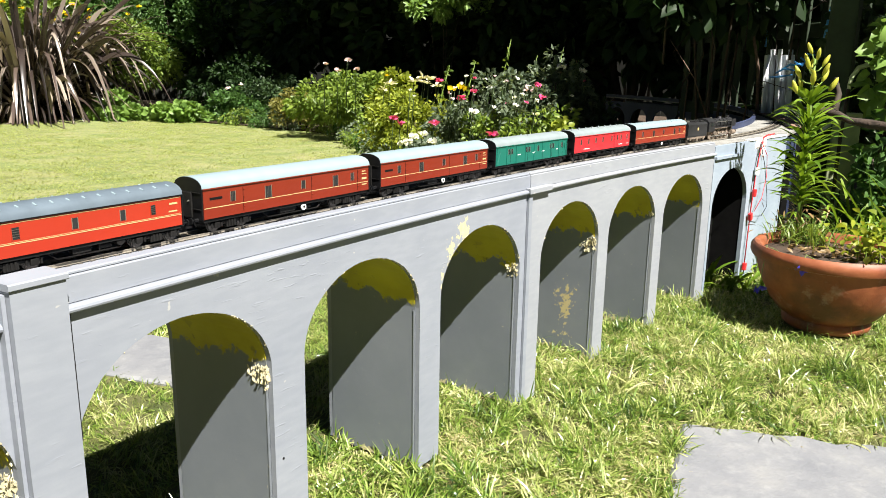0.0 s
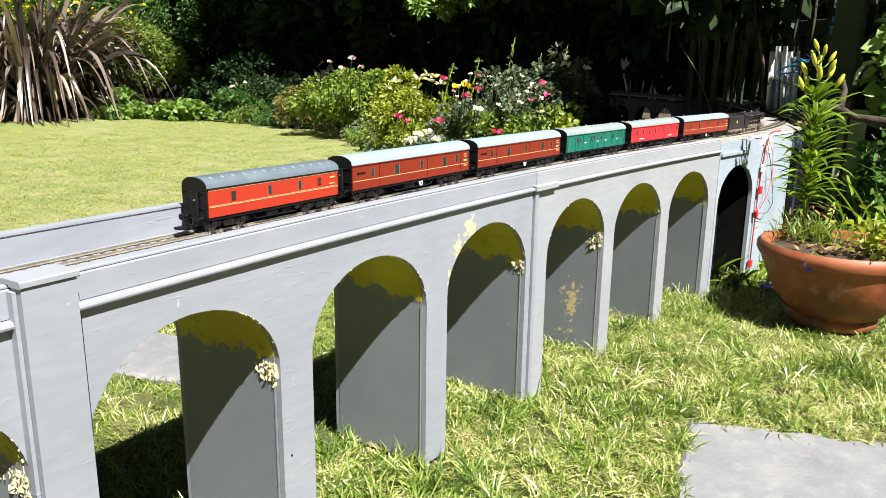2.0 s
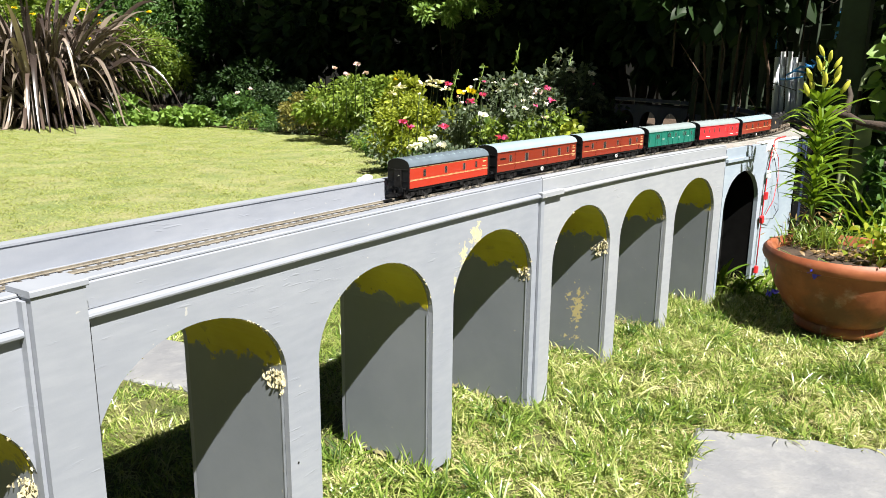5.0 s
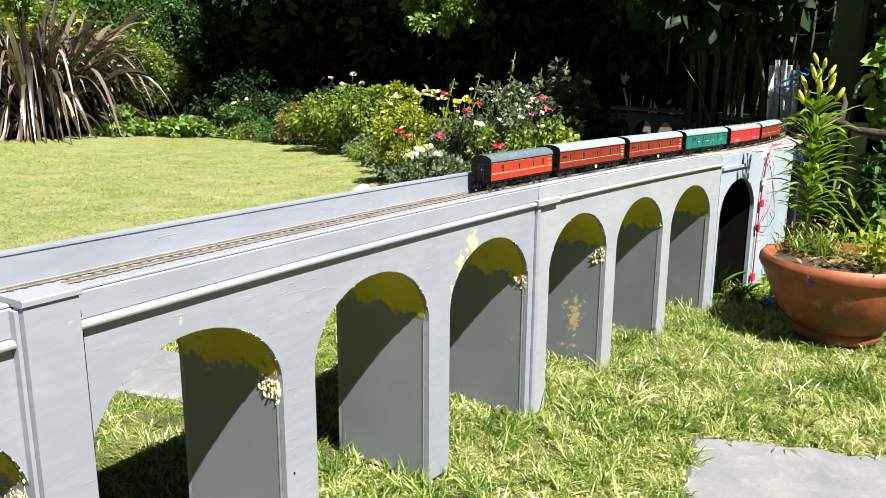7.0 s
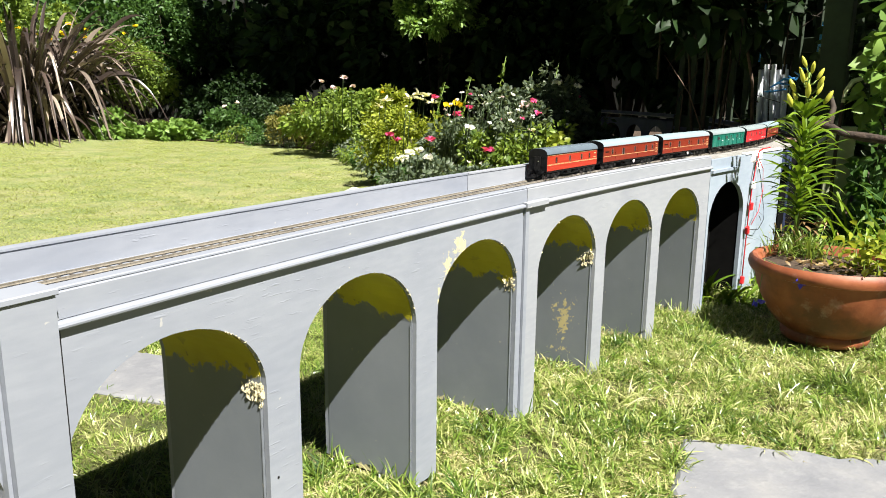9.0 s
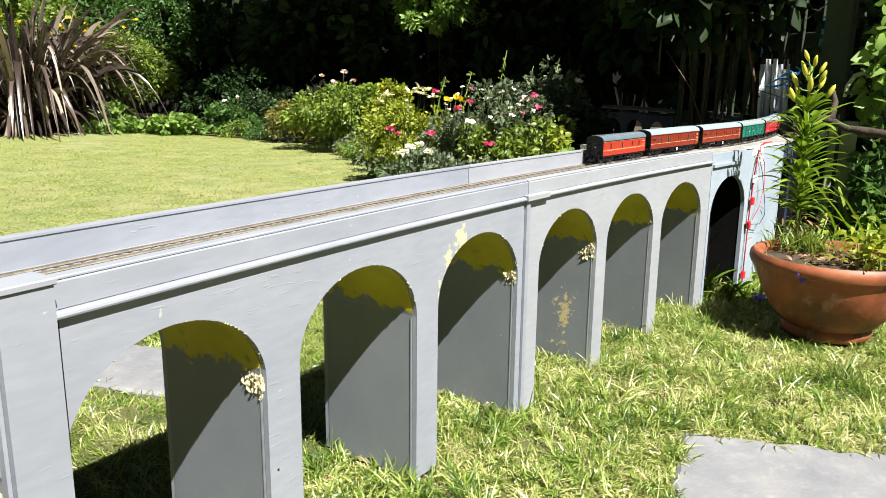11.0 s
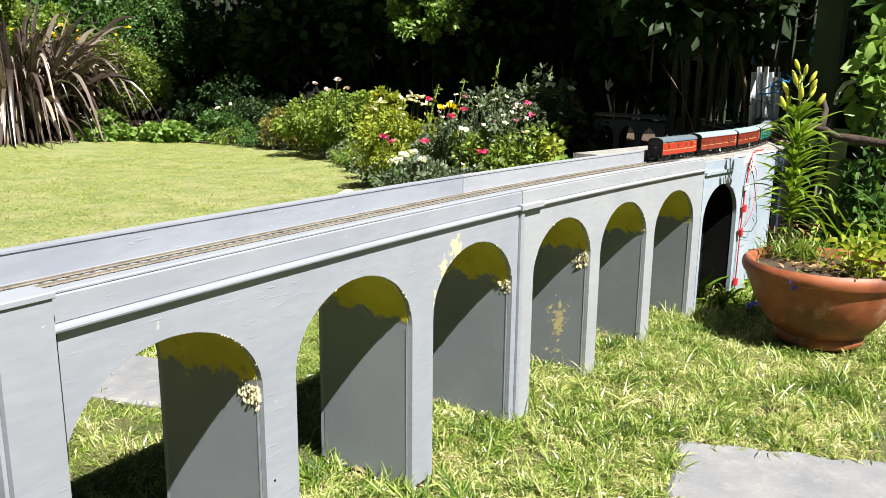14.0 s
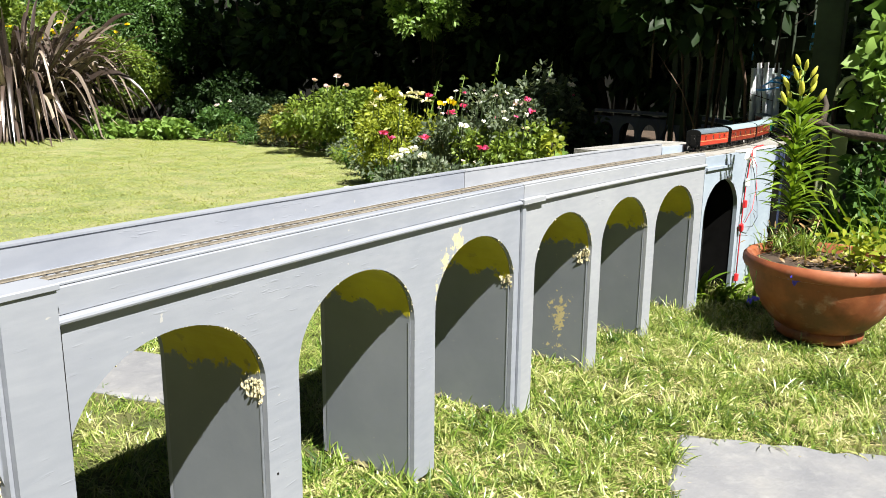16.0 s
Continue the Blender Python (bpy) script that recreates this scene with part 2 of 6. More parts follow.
def arch_z(d):
    return SPRING + RISE * math.sqrt(max(0.0, 1 - (d / ARCH_R) ** 2))


def arch_points(c, grow=0.0, n=26):
    """Outline of an arch opening from its left foot to its right foot."""
    pts = [(c - ARCH_R - grow, 0.0)]
    for i in range(n + 1):
        a = math.pi * (1 - i / n)
        wob = 0.0007 * noise.noise((c * 31 + i * 0.9, 3.1, 0.0))
        pts.append((c + (ARCH_R + grow + wob) * math.cos(a), SPRING + (RISE + grow + wob) * math.sin(a)))
    pts.append((c + ARCH_R + grow, 0.0))
    return pts


def sheet(u0, u1, y0, y1, top, centres, feet):
    """A plywood sheet with arch openings sawn through, feet(u) being the lower edge of its piers."""
    cols = [(u0, feet(u0))]
    for c in centres:
        pts = arch_points(c)
        cols.append((pts[0][0], feet(c - ARCH_R)))
        cols += pts[1:-1]
        cols.append((pts[-1][0], feet(c + ARCH_R)))
    cols.append((u1, feet(u1)))
    v, f = [], []
    for u, z in cols:
        v += [at(u, y0, z), at(u, y0, top), at(u, y1, z), at(u, y1, top)]
    for i in range(len(cols) - 1):
        a, b = 4 * i, 4 * i + 4
        if abs(cols[i][0] - cols[i + 1][0]) > 1e-7:
            f += [(a, b, b + 1, a + 1), (a + 2, a + 3, b + 3, b + 2), (a + 1, b + 1, b + 3, a + 3)]
        f.append((a, a + 2, b + 2, b))
    n = 4 * (len(cols) - 1)
    f += [(0, 1, 3, 2), (n, n + 2, n + 3, n + 1)]
    return v, [], f


def lining(c, y0, y1, low):
    """The curved board inside one arch with both pier sides, a few millimetres thick."""
    inner, outer = arch_points(c, -0.0006), arch_points(c, 0.003)
    v, f = [], []
    n = len(inner)
    for (u, z), (u2, z2) in zip(inner, outer):
        z, z2 = (low, low) if z == 0.0 else (z, z2)
        for y in (y0, (y0 * 2 + y1) / 3, (y0 + y1 * 2) / 3, y1):
            v.append(at(u, y, z))
        v += [at(u2, y0, z2), at(u2, y1, z2)]
    for i in range(n - 1):
        a, b = 6 * i, 6 * i + 6
        f += [(a + k, a + k + 1, b + k + 1, b + k) for k in range(3)]
        f += [(a, b, b + 4, a + 4), (a + 3, a + 5, b + 5, b + 3), (a + 4, b + 4, b + 5, a + 5)]
    return v, [], f


def section(u0, u1, centres, mat, label, foot):
    """One board of the viaduct, three arches long."""
    t = thing("viaduct_section", label, "model viaduct", "viaduct boards")
    g = 0.0008
    part("front_panel", sheet(u0 + g, u1 - g, 0.0, 0.006, CORNICE_Z + 0.008, centres, foot), mat, t)
    part("back_panel", sheet(u0 + g, u1 - g, DEPTH - 0.006, DEPTH, CORNICE_Z + 0.008, centres, foot), mat, t)
    for c in centres:
        part("arch_lining", lining(c, 0.0066, DEPTH - 0.0066, foot(c) - 0.002), MAT_LINING, t, "arch lining, bare dark yellow above grey paint")
        u = c + ARCH_R - 0.0006
        bead = [at(u - q, y, z) for z in (foot(c), SPRING - 0.004) for q, y in ((0.0, 0.0070), (0.0, 0.0094), (0.0004, 0.0091), (0.0006, 0.0082), (0.0004, 0.0073))]
        part("corner_bead", (bead, [], [(k, (k + 1) % 5, 5 + (k + 1) % 5, 5 + k) for k in range(5)] + [(4, 3, 2, 1, 0), (5, 6, 7, 8, 9)]), MAT_LINING, t, "thin painted corner bead")
    part("deck", sweep([(0.012, 0.3125), (DEPTH - 0.007, 0.3125), (DEPTH - 0.007, 0.3216), (0.012, 0.3216)], u0 + g, u1 - g, lift=True), mat, t)
    part("cornice", sweep([(-0.0052, CORNICE_Z + 0.0056), (-0.0056, CORNICE_Z + 0.0070), (-0.0050, CORNICE_Z + 0.0088), (-0.0034, CORNICE_Z + 0.0098), (0.004, CORNICE_Z + 0.0104), (0.004, CORNICE_Z + 0.0048), (-0.0042, CORNICE_Z + 0.0048)], u0 + g, u1 - g), mat, t)
    part("parapet", sweep([(0.0, CORNICE_Z + 0.0107), (0.0, PARAPET_Z - 0.0022), (0.0008, PARAPET_Z - 0.0014), (0.0105, PARAPET_Z - 0.0014), (0.0115, PARAPET_Z - 0.002), (0.0115, CORNICE_Z + 0.0107)], u0 + g, u1 - g), mat, t)
    part("coping", sweep([(0.0016, PARAPET_Z - 0.0008), (0.0016, PARAPET_Z + 0.0004), (0.0026, PARAPET_Z + 0.0012), (0.0125, PARAPET_Z + 0.0012), (0.0125, PARAPET_Z - 0.0008)], u0 + g, u1 - g), mat, t, "worn coping strip")
    part("far_parapet", sweep([(0.0985, 0.3206), (0.0985, 0.3440), (0.0975, 0.3444), (0.0975, 0.3462), (0.110, 0.3462), (0.111, 0.3450), (0.111, 0.3206)], u0 + g, u1 - g, lift=True), mat, t)
    part("far_ledge", sweep([(0.112, CORNICE_Z), (0.112, 0.3170), (DEPTH - 0.001, 0.3170), (DEPTH - 0.001, CORNICE_Z)], u0 + 0.002, u1 - 0.002), mat, t)
    return t


# ---- paints used on the viaduct ----
GREY_A, GREY_A2 = (0.207, 0.226, 0.268), (0.246, 0.264, 0.303)
GREY_B, GREY_B2 = (0.244, 0.259, 0.291), (0.280, 0.295, 0.324)
_p, _q, _r = at(0.626, 0.0, 0.3), at(0.600, 0.0, 0.3), at(0.583, 0.0, 0.3)
MAT_GREY = paint_material("grey_paint", GREY_A, GREY_A2, [(_p.x, _p.y, 0.283, 0.020, 0.022, 0.16), (_p.x, _p.y, 0.274, 0.042, 0.030, 0.05), (_q.x, _q.y, 0.258, 0.020, 0.040, 0.09), (_r.x, _r.y, 0.222, 0.009, 0.045, 0.06)])
MAT_GREY2 = paint_material("grey_paint_warm", GREY_B, GREY_B2)
MAT_BLUE = paint_material("blue_grey_paint", (0.24, 0.29, 0.36), (0.31, 0.36, 0.42))
_a, _b = at(1.0089, 0.054, 0.12), at(1.0089, 0.060, 0.045)
PEEL = [(_a.x, _a.y, 0.082, 0.017, 0.050, 0.16), (_b.x, _b.y, 0.030, 0.030, 0.016, 0.10), (_a.x, _a.y, 0.10, 0.07, 0.09, -0.01)]
MAT_LINING = lining_material()
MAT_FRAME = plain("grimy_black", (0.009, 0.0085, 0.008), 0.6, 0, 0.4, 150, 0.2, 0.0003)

# ---- the ground: one sheet of lawn ----


def lawn_material():
    """Mown turf, with bare dark thatch where the grass grows rough round the viaduct."""
    m, nt, b = nodes_of("lawn_turf")
    tc = nt.nodes.new("ShaderNodeTexCoord")
    sep = nt.nodes.new("ShaderNodeSeparateXYZ")
    wire(nt, tc.outputs["Object"], sep.inputs[0])
    n1, n2, n3 = noise_node(nt, 60, 8, 0.8), noise_node(nt, 2.6, 5, 0.65), noise_node(nt, 14, 5)
    turf = ramp(nt, n1.outputs["Fac"], [(0.36, (0.085, 0.13, 0.026)), (0.62, (0.285, 0.30, 0.115))]).outputs["Color"]
    turf = mix(nt, ramp(nt, n2.outputs["Fac"], [(0.40, (0, 0, 0)), (0.62, (0.75, 0.75, 0.75))]).outputs["Color"], turf, (0.275, 0.26, 0.125))
    n4 = noise_node(nt, 5.5, 6, 0.7)
    turf = mix(nt, ramp(nt, n4.outputs["Fac"], [(0.45, (0, 0, 0)), (0.62, (0.65, 0.65, 0.65))]).outputs["Color"], turf, (0.10, 0.15, 0.035))
    thatch = ramp(nt, n3.outputs["Fac"], [(0.35, (0.06, 0.075, 0.018)), (0.7, (0.17, 0.16, 0.06))]).outputs["Color"]
    f = maths(nt, "MULTIPLY", maths(nt, "SUBTRACT", maths(nt, "ADD", sep.outputs["Y"], maths(nt, "MULTIPLY", n2.outputs["Fac"], 0.3)), 0.9), 3.0, clamp=True)
    wire(nt, mix(nt, f, thatch, turf), b.inputs["Base Color"])
    b.inputs["Roughness"].default_value = 0.9
    bump(nt, b, n1.outputs["Fac"], 0.7, 0.012)
    return m


MAT_LAWN = lawn_material()


def ground():
    n = 90
    v, f = [], []
    xs = [(-1 + 2 * i / n) for i in range(n + 1)]
    ax = [1.0 + (abs(s) ** 2.6) * (1 if s > 0 else -1) * 120 for s in xs]
    for X in ax:
        for Y in ax:
            h = 0.010 * noise.noise((X * 1.6, Y * 1.6, 0)) if abs(X - 1) < 20 and abs(Y) < 20 else 0
            if -0.1 < Y < 0.3:
                h *= 0.3
            v.append((X, Y, h - 0.004))
    for i in range(n):
        for j in range(n):
            a = i * (n + 1) + j
            f.append((a, a + n + 1, a + n + 2, a + 1))
    ob = part("ground", (v, [], f), MAT_LAWN)
    ob.data.shade_smooth()
    return tagged(ob, "sunlit green and straw-coloured garden lawn", "lawn", kind="structure")


ground()

# ---- viaduct ----
P1, C1, JOINT = 0.2268, 0.2186, 0.7859
START = JOINT - 3 * P1
P2, C2 = 0.2209, 0.9161
END2 = 1.4895


def foot_a(u):
    return 0.004


section(START - 0.62, START, [START - 0.1137 - 2 * P1, START - 0.1137 - P1, START - 0.1137], MAT_GREY, "grey painted wooden viaduct board with three round arches", foot_a)
first_board = section(START, JOINT, [C1, C1 + P1, C1 + 2 * P1], MAT_GREY, "grey painted plywood viaduct board with scraped paint above one arch", foot_a)
rod("screw_hole", at(0.3212, -0.0003, 0.114), at(0.3212, 0.001, 0.114), 0.0013, MAT_FRAME, first_board, "small dark screw hole", 8)
section(JOINT, END2, [C2, C2 + P2, C2 + 2 * P2], MAT_GREY2, "warm grey painted viaduct board with peeling paint in its arches", lambda u: -0.003)


def track(u0, u1):
    t = thing("railway_track", "weathered nickel rails on brown sleepers along the viaduct", "railway track")
    for side in (-1, 1):
        y = TRACK_Y + side * 0.0083
        m = math.ceil((u1 - u0) / 0.03)
        prof = [(y - 0.0009, -0.0026), (y - 0.0009, -0.0022), (y - 0.0003, -0.0018), (y - 0.0003, -0.0008), (y - 0.0005, -0.0006), (y - 0.0005, 0.0),
                (y + 0.0005, 0.0), (y + 0.0005, -0.0006), (y + 0.0003, -0.0008), (y + 0.0003, -0.0018), (y + 0.0009, -0.0022), (y + 0.0009, -0.0026)]
        v, f, k = [], [], len(prof)
        for i in range(m + 1):
            u = u0 + (u1 - u0) * i / m
            v += [at(u, a, RAIL_Z + rise(u) + z) for a, z in prof]
        f = [(i * k + j, i * k + (j + 1) % k, (i + 1) * k + (j + 1) % k, (i + 1) * k + j) for i in range(m) for j in range(k)]
        part("rail", (v, [], f), MAT_RAIL, t)
    bm = box(bmesh.new(), -0.0013, 0.0013, -0.0160, 0.0160, -0.0046, -0.0027)
    me = bpy.data.meshes.new("sleeper")
    bm.to_mesh(me)
    bm.free()
    me.materials.append(MAT_SLEEPER)
    u, far = u0 + 0.004, bmesh.new()
    while u < u1:
        if u > 2.2:
            far.from_mesh(me)
            _, _, a = way(u)
            bmesh.ops.transform(far, matrix=Matrix.Translation(at(u, TRACK_Y, RAIL_Z + rise(u))) @ Matrix.Rotation(a, 4, "Z"), verts=far.verts[-8:])
            u += 0.0104
            continue
        ob = new("sleeper", me)
        ob.parent = t
        _, _, a = way(u)
        ob.matrix_basis = Matrix.Translation(at(u, TRACK_Y, RAIL_Z + rise(u))) @ Matrix.Rotation(a, 4, "Z")
        u += 0.0104
    tagged(part("distant_sleepers", far, MAT_SLEEPER, t), kind="stuff")
    return t


MAT_RAIL = plain("rail_metal", (0.24, 0.215, 0.175), 0.45, 0.3, 0.25, 300, 0.1, 0.0002)
MAT_SLEEPER = plain("sleeper_plastic", (0.070, 0.062, 0.054), 0.8, 0, 0.4, 200, 0.2, 0.0002)
track(-0.5, 4.6)

# ---- the train ----
SPEED, REAR = 0.0932, 0.1015
MAT_BLACK = plain("black_plastic", (0.006, 0.006, 0.0065), 0.45, 0, 0.3, 150, 0.1, 0.0002)
for _m in (MAT_BLACK, MAT_FRAME):
    _m.node_tree.nodes["Principled BSDF"].inputs["Specular IOR Level"].default_value = 0.2
MAT_WHEEL = plain("wheel_metal", (0.10, 0.09, 0.08), 0.4, 0.6, 0.3, 200, 0.1, 0.0002)
MAT_CHROME = plain("bright_metal", (0.55, 0.53, 0.50), 0.3, 0.9, 0.1, 200, 0.05, 0.0001)
MAT_CREAM = plain("cream_lining", (0.52, 0.37, 0.17), 0.5, 0, 0.1, 200, 0.05, 0.0001)
MAT_WHITE = plain("white_print", (0.80, 0.79, 0.76), 0.5, 0, 0.05, 200, 0.05, 0.0001)
MAT_GLAZE = plain("dark_glazing", (0.02, 0.022, 0.025), 0.12, 0, 0.1, 50, 0.02, 0.0001)
ROOF_BLUE = plain("roof_slate_grey", (0.105, 0.135, 0.165), 0.34, 0, 0.15, 60, 0.1, 0.0002)
ROOF_PALE = plain("roof_pale_grey", (0.215, 0.285, 0.315), 0.5, 0, 0.06, 60, 0.1, 0.0002)
ROOF_GREY = plain("roof_mid_grey", (0.20, 0.24, 0.25), 0.55, 0, 0.1, 60, 0.1, 0.0002)


def livery(name, col):
    return plain(name, col, 0.38, 0, 0.05, 40, 0.04, 0.0001)


RED_A, RED_B = livery("crimson_bright", (0.33, 0.027, 0.011)), livery("maroon", (0.175, 0.019, 0.007))
GREEN_C, RED_D = livery("malachite_green", (0.008, 0.125, 0.090)), livery("post_red", (0.45, 0.022, 0.028))
RED_E = livery("maroon_brown", (0.21, 0.024, 0.010))

HALF, FLOOR, EAVE, ROOF = 0.0180, 0.0140, 0.0412, 0.0510


def coach_section(n=12):
    """Roof outline from near eave to far eave."""
    pts = []
    for i in range(n + 1):
        a = math.pi * i / n
        pts.append((-(HALF + 0.0006) * math.cos(a), EAVE + (ROOF - EAVE) * math.sin(a) ** 0.8))
    return pts


def extrude_x(profile, x0, x1):
    m = len(profile)
    v = [(x, y, z) for x in (x0, x1) for y, z in profile]
    f = [(j, (j + 1) % m, m + (j + 1) % m, m + j) for j in range(m)] + [tuple(range(m))[::-1], tuple(m + j for j in range(m))]
    bm = bmesh.new()
    vs = [bm.verts.new(p) for p in v]
    for q in f:
        bm.faces.new([vs[i] for i in q])
    return bm


WHEELSETS = []


def wheelset(parent, x, z, r, mat, gauge=0.0083, spokes=0):
    bm = tube(bmesh.new(), (0, -0.011, 0), (0, 0.011, 0), 0.0012, seg=8)
    for s in (-1, 1):
        tube(bm, (0, s * (gauge - 0.0008), 0), (0, s * (gauge + 0.0012), 0), r, seg=20)
        tube(bm, (0, s * (gauge - 0.0014), 0), (0, s * (gauge - 0.0006), 0), r + 0.0009, seg=20)
        for k in range(spokes):
            a = 2 * math.pi * k / spokes
            q = Matrix.Rotation(a, 4, "Y")
            tube(bm, q @ Vector((0.001, s * (gauge + 0.0014), 0)), q @ Vector((r * 0.9, s * (gauge + 0.0014), 0)), 0.0005, seg=4)
    w = part("wheelset", bm, mat, parent, "metal wheelset")
    w.matrix_basis = pose(x, 0, z)
    WHEELSETS.append((w, x, z, r))
    return w


def bogie(parent, x):
    b = part("bogie", box(bmesh.new(), x - 0.022, x + 0.022, -0.006, 0.006, 0.0055, 0.0115, 0.0008), MAT_FRAME, parent)
    for s in (-1, 1):
        bm = bmesh.new()
        box(bm, x - 0.021, x + 0.021, s * 0.0128 - 0.001, s * 0.0128 + 0.001, 0.0062, 0.0092, 0.0004)
        for dx in (-0.0165, 0.0165):
            box(bm, x + dx - 0.003, x + dx + 0.003, s * 0.0142 - 0.0014, s * 0.0142 + 0.0014, 0.0040, 0.0092, 0.0005)
            for k in (-0.0055, 0.0055):
                tube(bm, (x + dx + k, s * 0.0140, 0.0045), (x + dx + k, s * 0.0140, 0.0090), 0.0010, seg=8)
        box(bm, x - 0.0055, x + 0.0055, s * 0.0136 - 0.001, s * 0.0136 + 0.001, 0.0030, 0.0100, 0.0005)
        for k in (-0.003, 0.0, 0.003):
            tube(bm, (x + k, s * 0.0150, 0.0036), (x + k, s * 0.0150, 0.0095), 0.0010, seg=8)
        part("bogie_side_frame", bm, MAT_FRAME, b)
    for dx in (-0.0165, 0.0165):
        wheelset(parent, x + dx, 0.0065, 0.0062, MAT_WHEEL)
    return b


def buffers(t, x, s):
    for y in (-0.0115, 0.0115):
        bm = tube(bmesh.new(), (x, y, 0.0135), (x + s * 0.0045, y, 0.0135), 0.0016, seg=10)
        tube(bm, (x + s * 0.0045, y, 0.0135), (x + s * 0.0075, y, 0.0135), 0.0008, seg=8)
        tube(bm, (x + s * 0.0075, y, 0.0135), (x + s * 0.0084, y, 0.0135), 0.0030, seg=16)
        part("buffer", bm, MAT_BLACK, t)


def coupling(t, x, s):
    bm = box(bmesh.new(), min(x, x + s * 0.010), max(x, x + s * 0.010), -0.0025, 0.0025, 0.0050, 0.0065, 0.0003)
    box(bm, min(x + s * 0.009, x + s * 0.011), max(x + s * 0.009, x + s * 0.011), -0.0065, 0.0065, 0.0045, 0.0090, 0.0003)
    part("coupling", bm, MAT_BLACK, t)


def coach(length, side_mat, roof_mat, label, windows, lines, prints, ribs=0, domes=0, disc=None, doors=(), braces=False, ex=0.0):
    t = thing("railway_coach", label, "model coach", "coaches of the train")
    L = length / 2
    body = part("body", extrude_x([(-HALF, FLOOR), (-HALF, EAVE), (HALF, EAVE), (HALF, FLOOR)], -L + 0.0015, L - 0.0015), side_mat, t)
    arch = coach_section()
    smooth(part("roof", extrude_x(arch + [(HALF - 0.001, EAVE - 0.0006), (-HALF + 0.001, EAVE - 0.0006)], -L, L), roof_mat, t, "rounded grey roof"), 30)
    end_prof = [(-HALF - 0.0002, FLOOR - 0.0005)] + arch + [(HALF + 0.0002, FLOOR - 0.0005)]
    end_prof = [(y * 0.99, z - 0.0003) for y, z in end_prof]
    for s in (-1, 1):
        x = s * L
        e = part("end_wall", extrude_x(end_prof, min(x, x - s * 0.0012), max(x, x - s * 0.0012)), MAT_BLACK, t, "black end wall")
        e.location.x = s * 0.0004
        for z in (0.0225, 0.0372):
            boxes("end_rib", (min(x + s * 0.0004, x + s * 0.0012), max(x + s * 0.0004, x + s * 0.0012), -HALF + 0.001, HALF - 0.001, z, z + 0.0007), MAT_FRAME, t)
        boxes("gangway", (min(x + s * 0.0004, x + s * 0.0022), max(x + s * 0.0004, x + s * 0.0022), -0.006, 0.006, FLOOR + 0.001, 0.0375), MAT_FRAME, t, bevel=0.0005)
        rod("lamp_bracket", (x + s * 0.001, -0.003, 0.030), (x + s * 0.0035, -0.003, 0.030), 0.0008, MAT_CHROME, t)
        buffers(t, x, s)
        coupling(t, x, s)
    # sole bars, floor and the gear slung below
    boxes("underframe", (-L + 0.002, L - 0.002, -HALF + 0.0015, HALF - 0.0015, 0.0108, 0.01395), MAT_FRAME, t, bevel=0.0003)
    for y in (-0.0135, 0.0135):
        bm = bmesh.new()
        box(bm, -L * 0.30, L * 0.30, y - 0.0005, y + 0.0005, 0.0042, 0.0050)
        for x in (-L * 0.30, -L * 0.1, L * 0.1, L * 0.30):
            tube(bm, (x, y, 0.0046), (x + (0.008 if abs(x) > L * 0.2 else 0) * (1 if x > 0 else -1), y, 0.0110), 0.0005, seg=5)
        part("truss_rod", bm, MAT_FRAME, t)
    boxes("battery_box", (-L * 0.16, L * 0.02, -0.0138, -0.008, 0.0058, 0.0106), MAT_FRAME, t, bevel=0.0005)
    rod("vacuum_cylinder", (L * 0.12, -0.009, 0.0078), (L * 0.24, -0.009, 0.0078), 0.0028, MAT_FRAME, t)
    if disc is not None:
        rod("dynamo", (disc, -0.0152, 0.0090), (disc, -0.0085, 0.0090), 0.0030, MAT_FRAME, t)
        rod("hand_wheel", (disc, -0.0163, 0.0085), (disc, -0.0153, 0.0085), 0.0034, MAT_WHITE, t, "white hand wheel", 20)
        rod("hub", (disc, -0.0168, 0.0085), (disc, -0.0160, 0.0085), 0.0012, MAT_FRAME, t)
        boxes("print_bar", (disc - 0.010, disc - 0.001, -0.0150, -0.0144, 0.0121, 0.0130), MAT_WHITE, t)
    for x in (-L * 0.70, L * 0.70):
        bogie(t, x)
    for side in (-1, 1):
        y = side * HALF
        out = lambda d: (min(y, y + side * d), max(y, y + side * d))
        for x, w, h, bars in windows:
            bm = box(bmesh.new(), x - w / 2, x + w / 2, *out(0.00025), 0.0355 - h, 0.0355)
            win = part("window", bm, MAT_GLAZE, t, "dark barred window")
            frame_bm = bmesh.new()
            for a, b_ in ((x - w / 2 - 0.0005, x - w / 2), (x + w / 2, x + w / 2 + 0.0005)):
                box(frame_bm, a, b_, *out(0.0005), 0.0350 - h, 0.0360)
            part("window_frame", frame_bm, MAT_CHROME if bars >= 0 else side_mat, win)
            for k in range(abs(bars)):
                if bars > 0:
                    xx = x - w / 2 + w * (k + 1) / (bars + 1)
                    boxes("window_bar", (xx - 0.0002, xx + 0.0002, *out(0.0006), 0.0355 - h, 0.0355), MAT_WHEEL, win)
                else:
                    zz = 0.0355 - h + h * (k + 1) / (abs(bars) + 1)
                    boxes("window_bar", (x - w / 2, x + w / 2, *out(0.0006), zz - 0.0002, zz + 0.0002), MAT_WHEEL, win)
        for z, h, mat in lines:
            boxes("lining_stripe", (-L + 0.002, L - 0.002, *out(0.00022), z, z + h), mat, t)
        for x0, x1, z, h, mat in prints:
            boxes("print_bar", (x0, x1, *out(0.00026), z, z + h), mat, t)
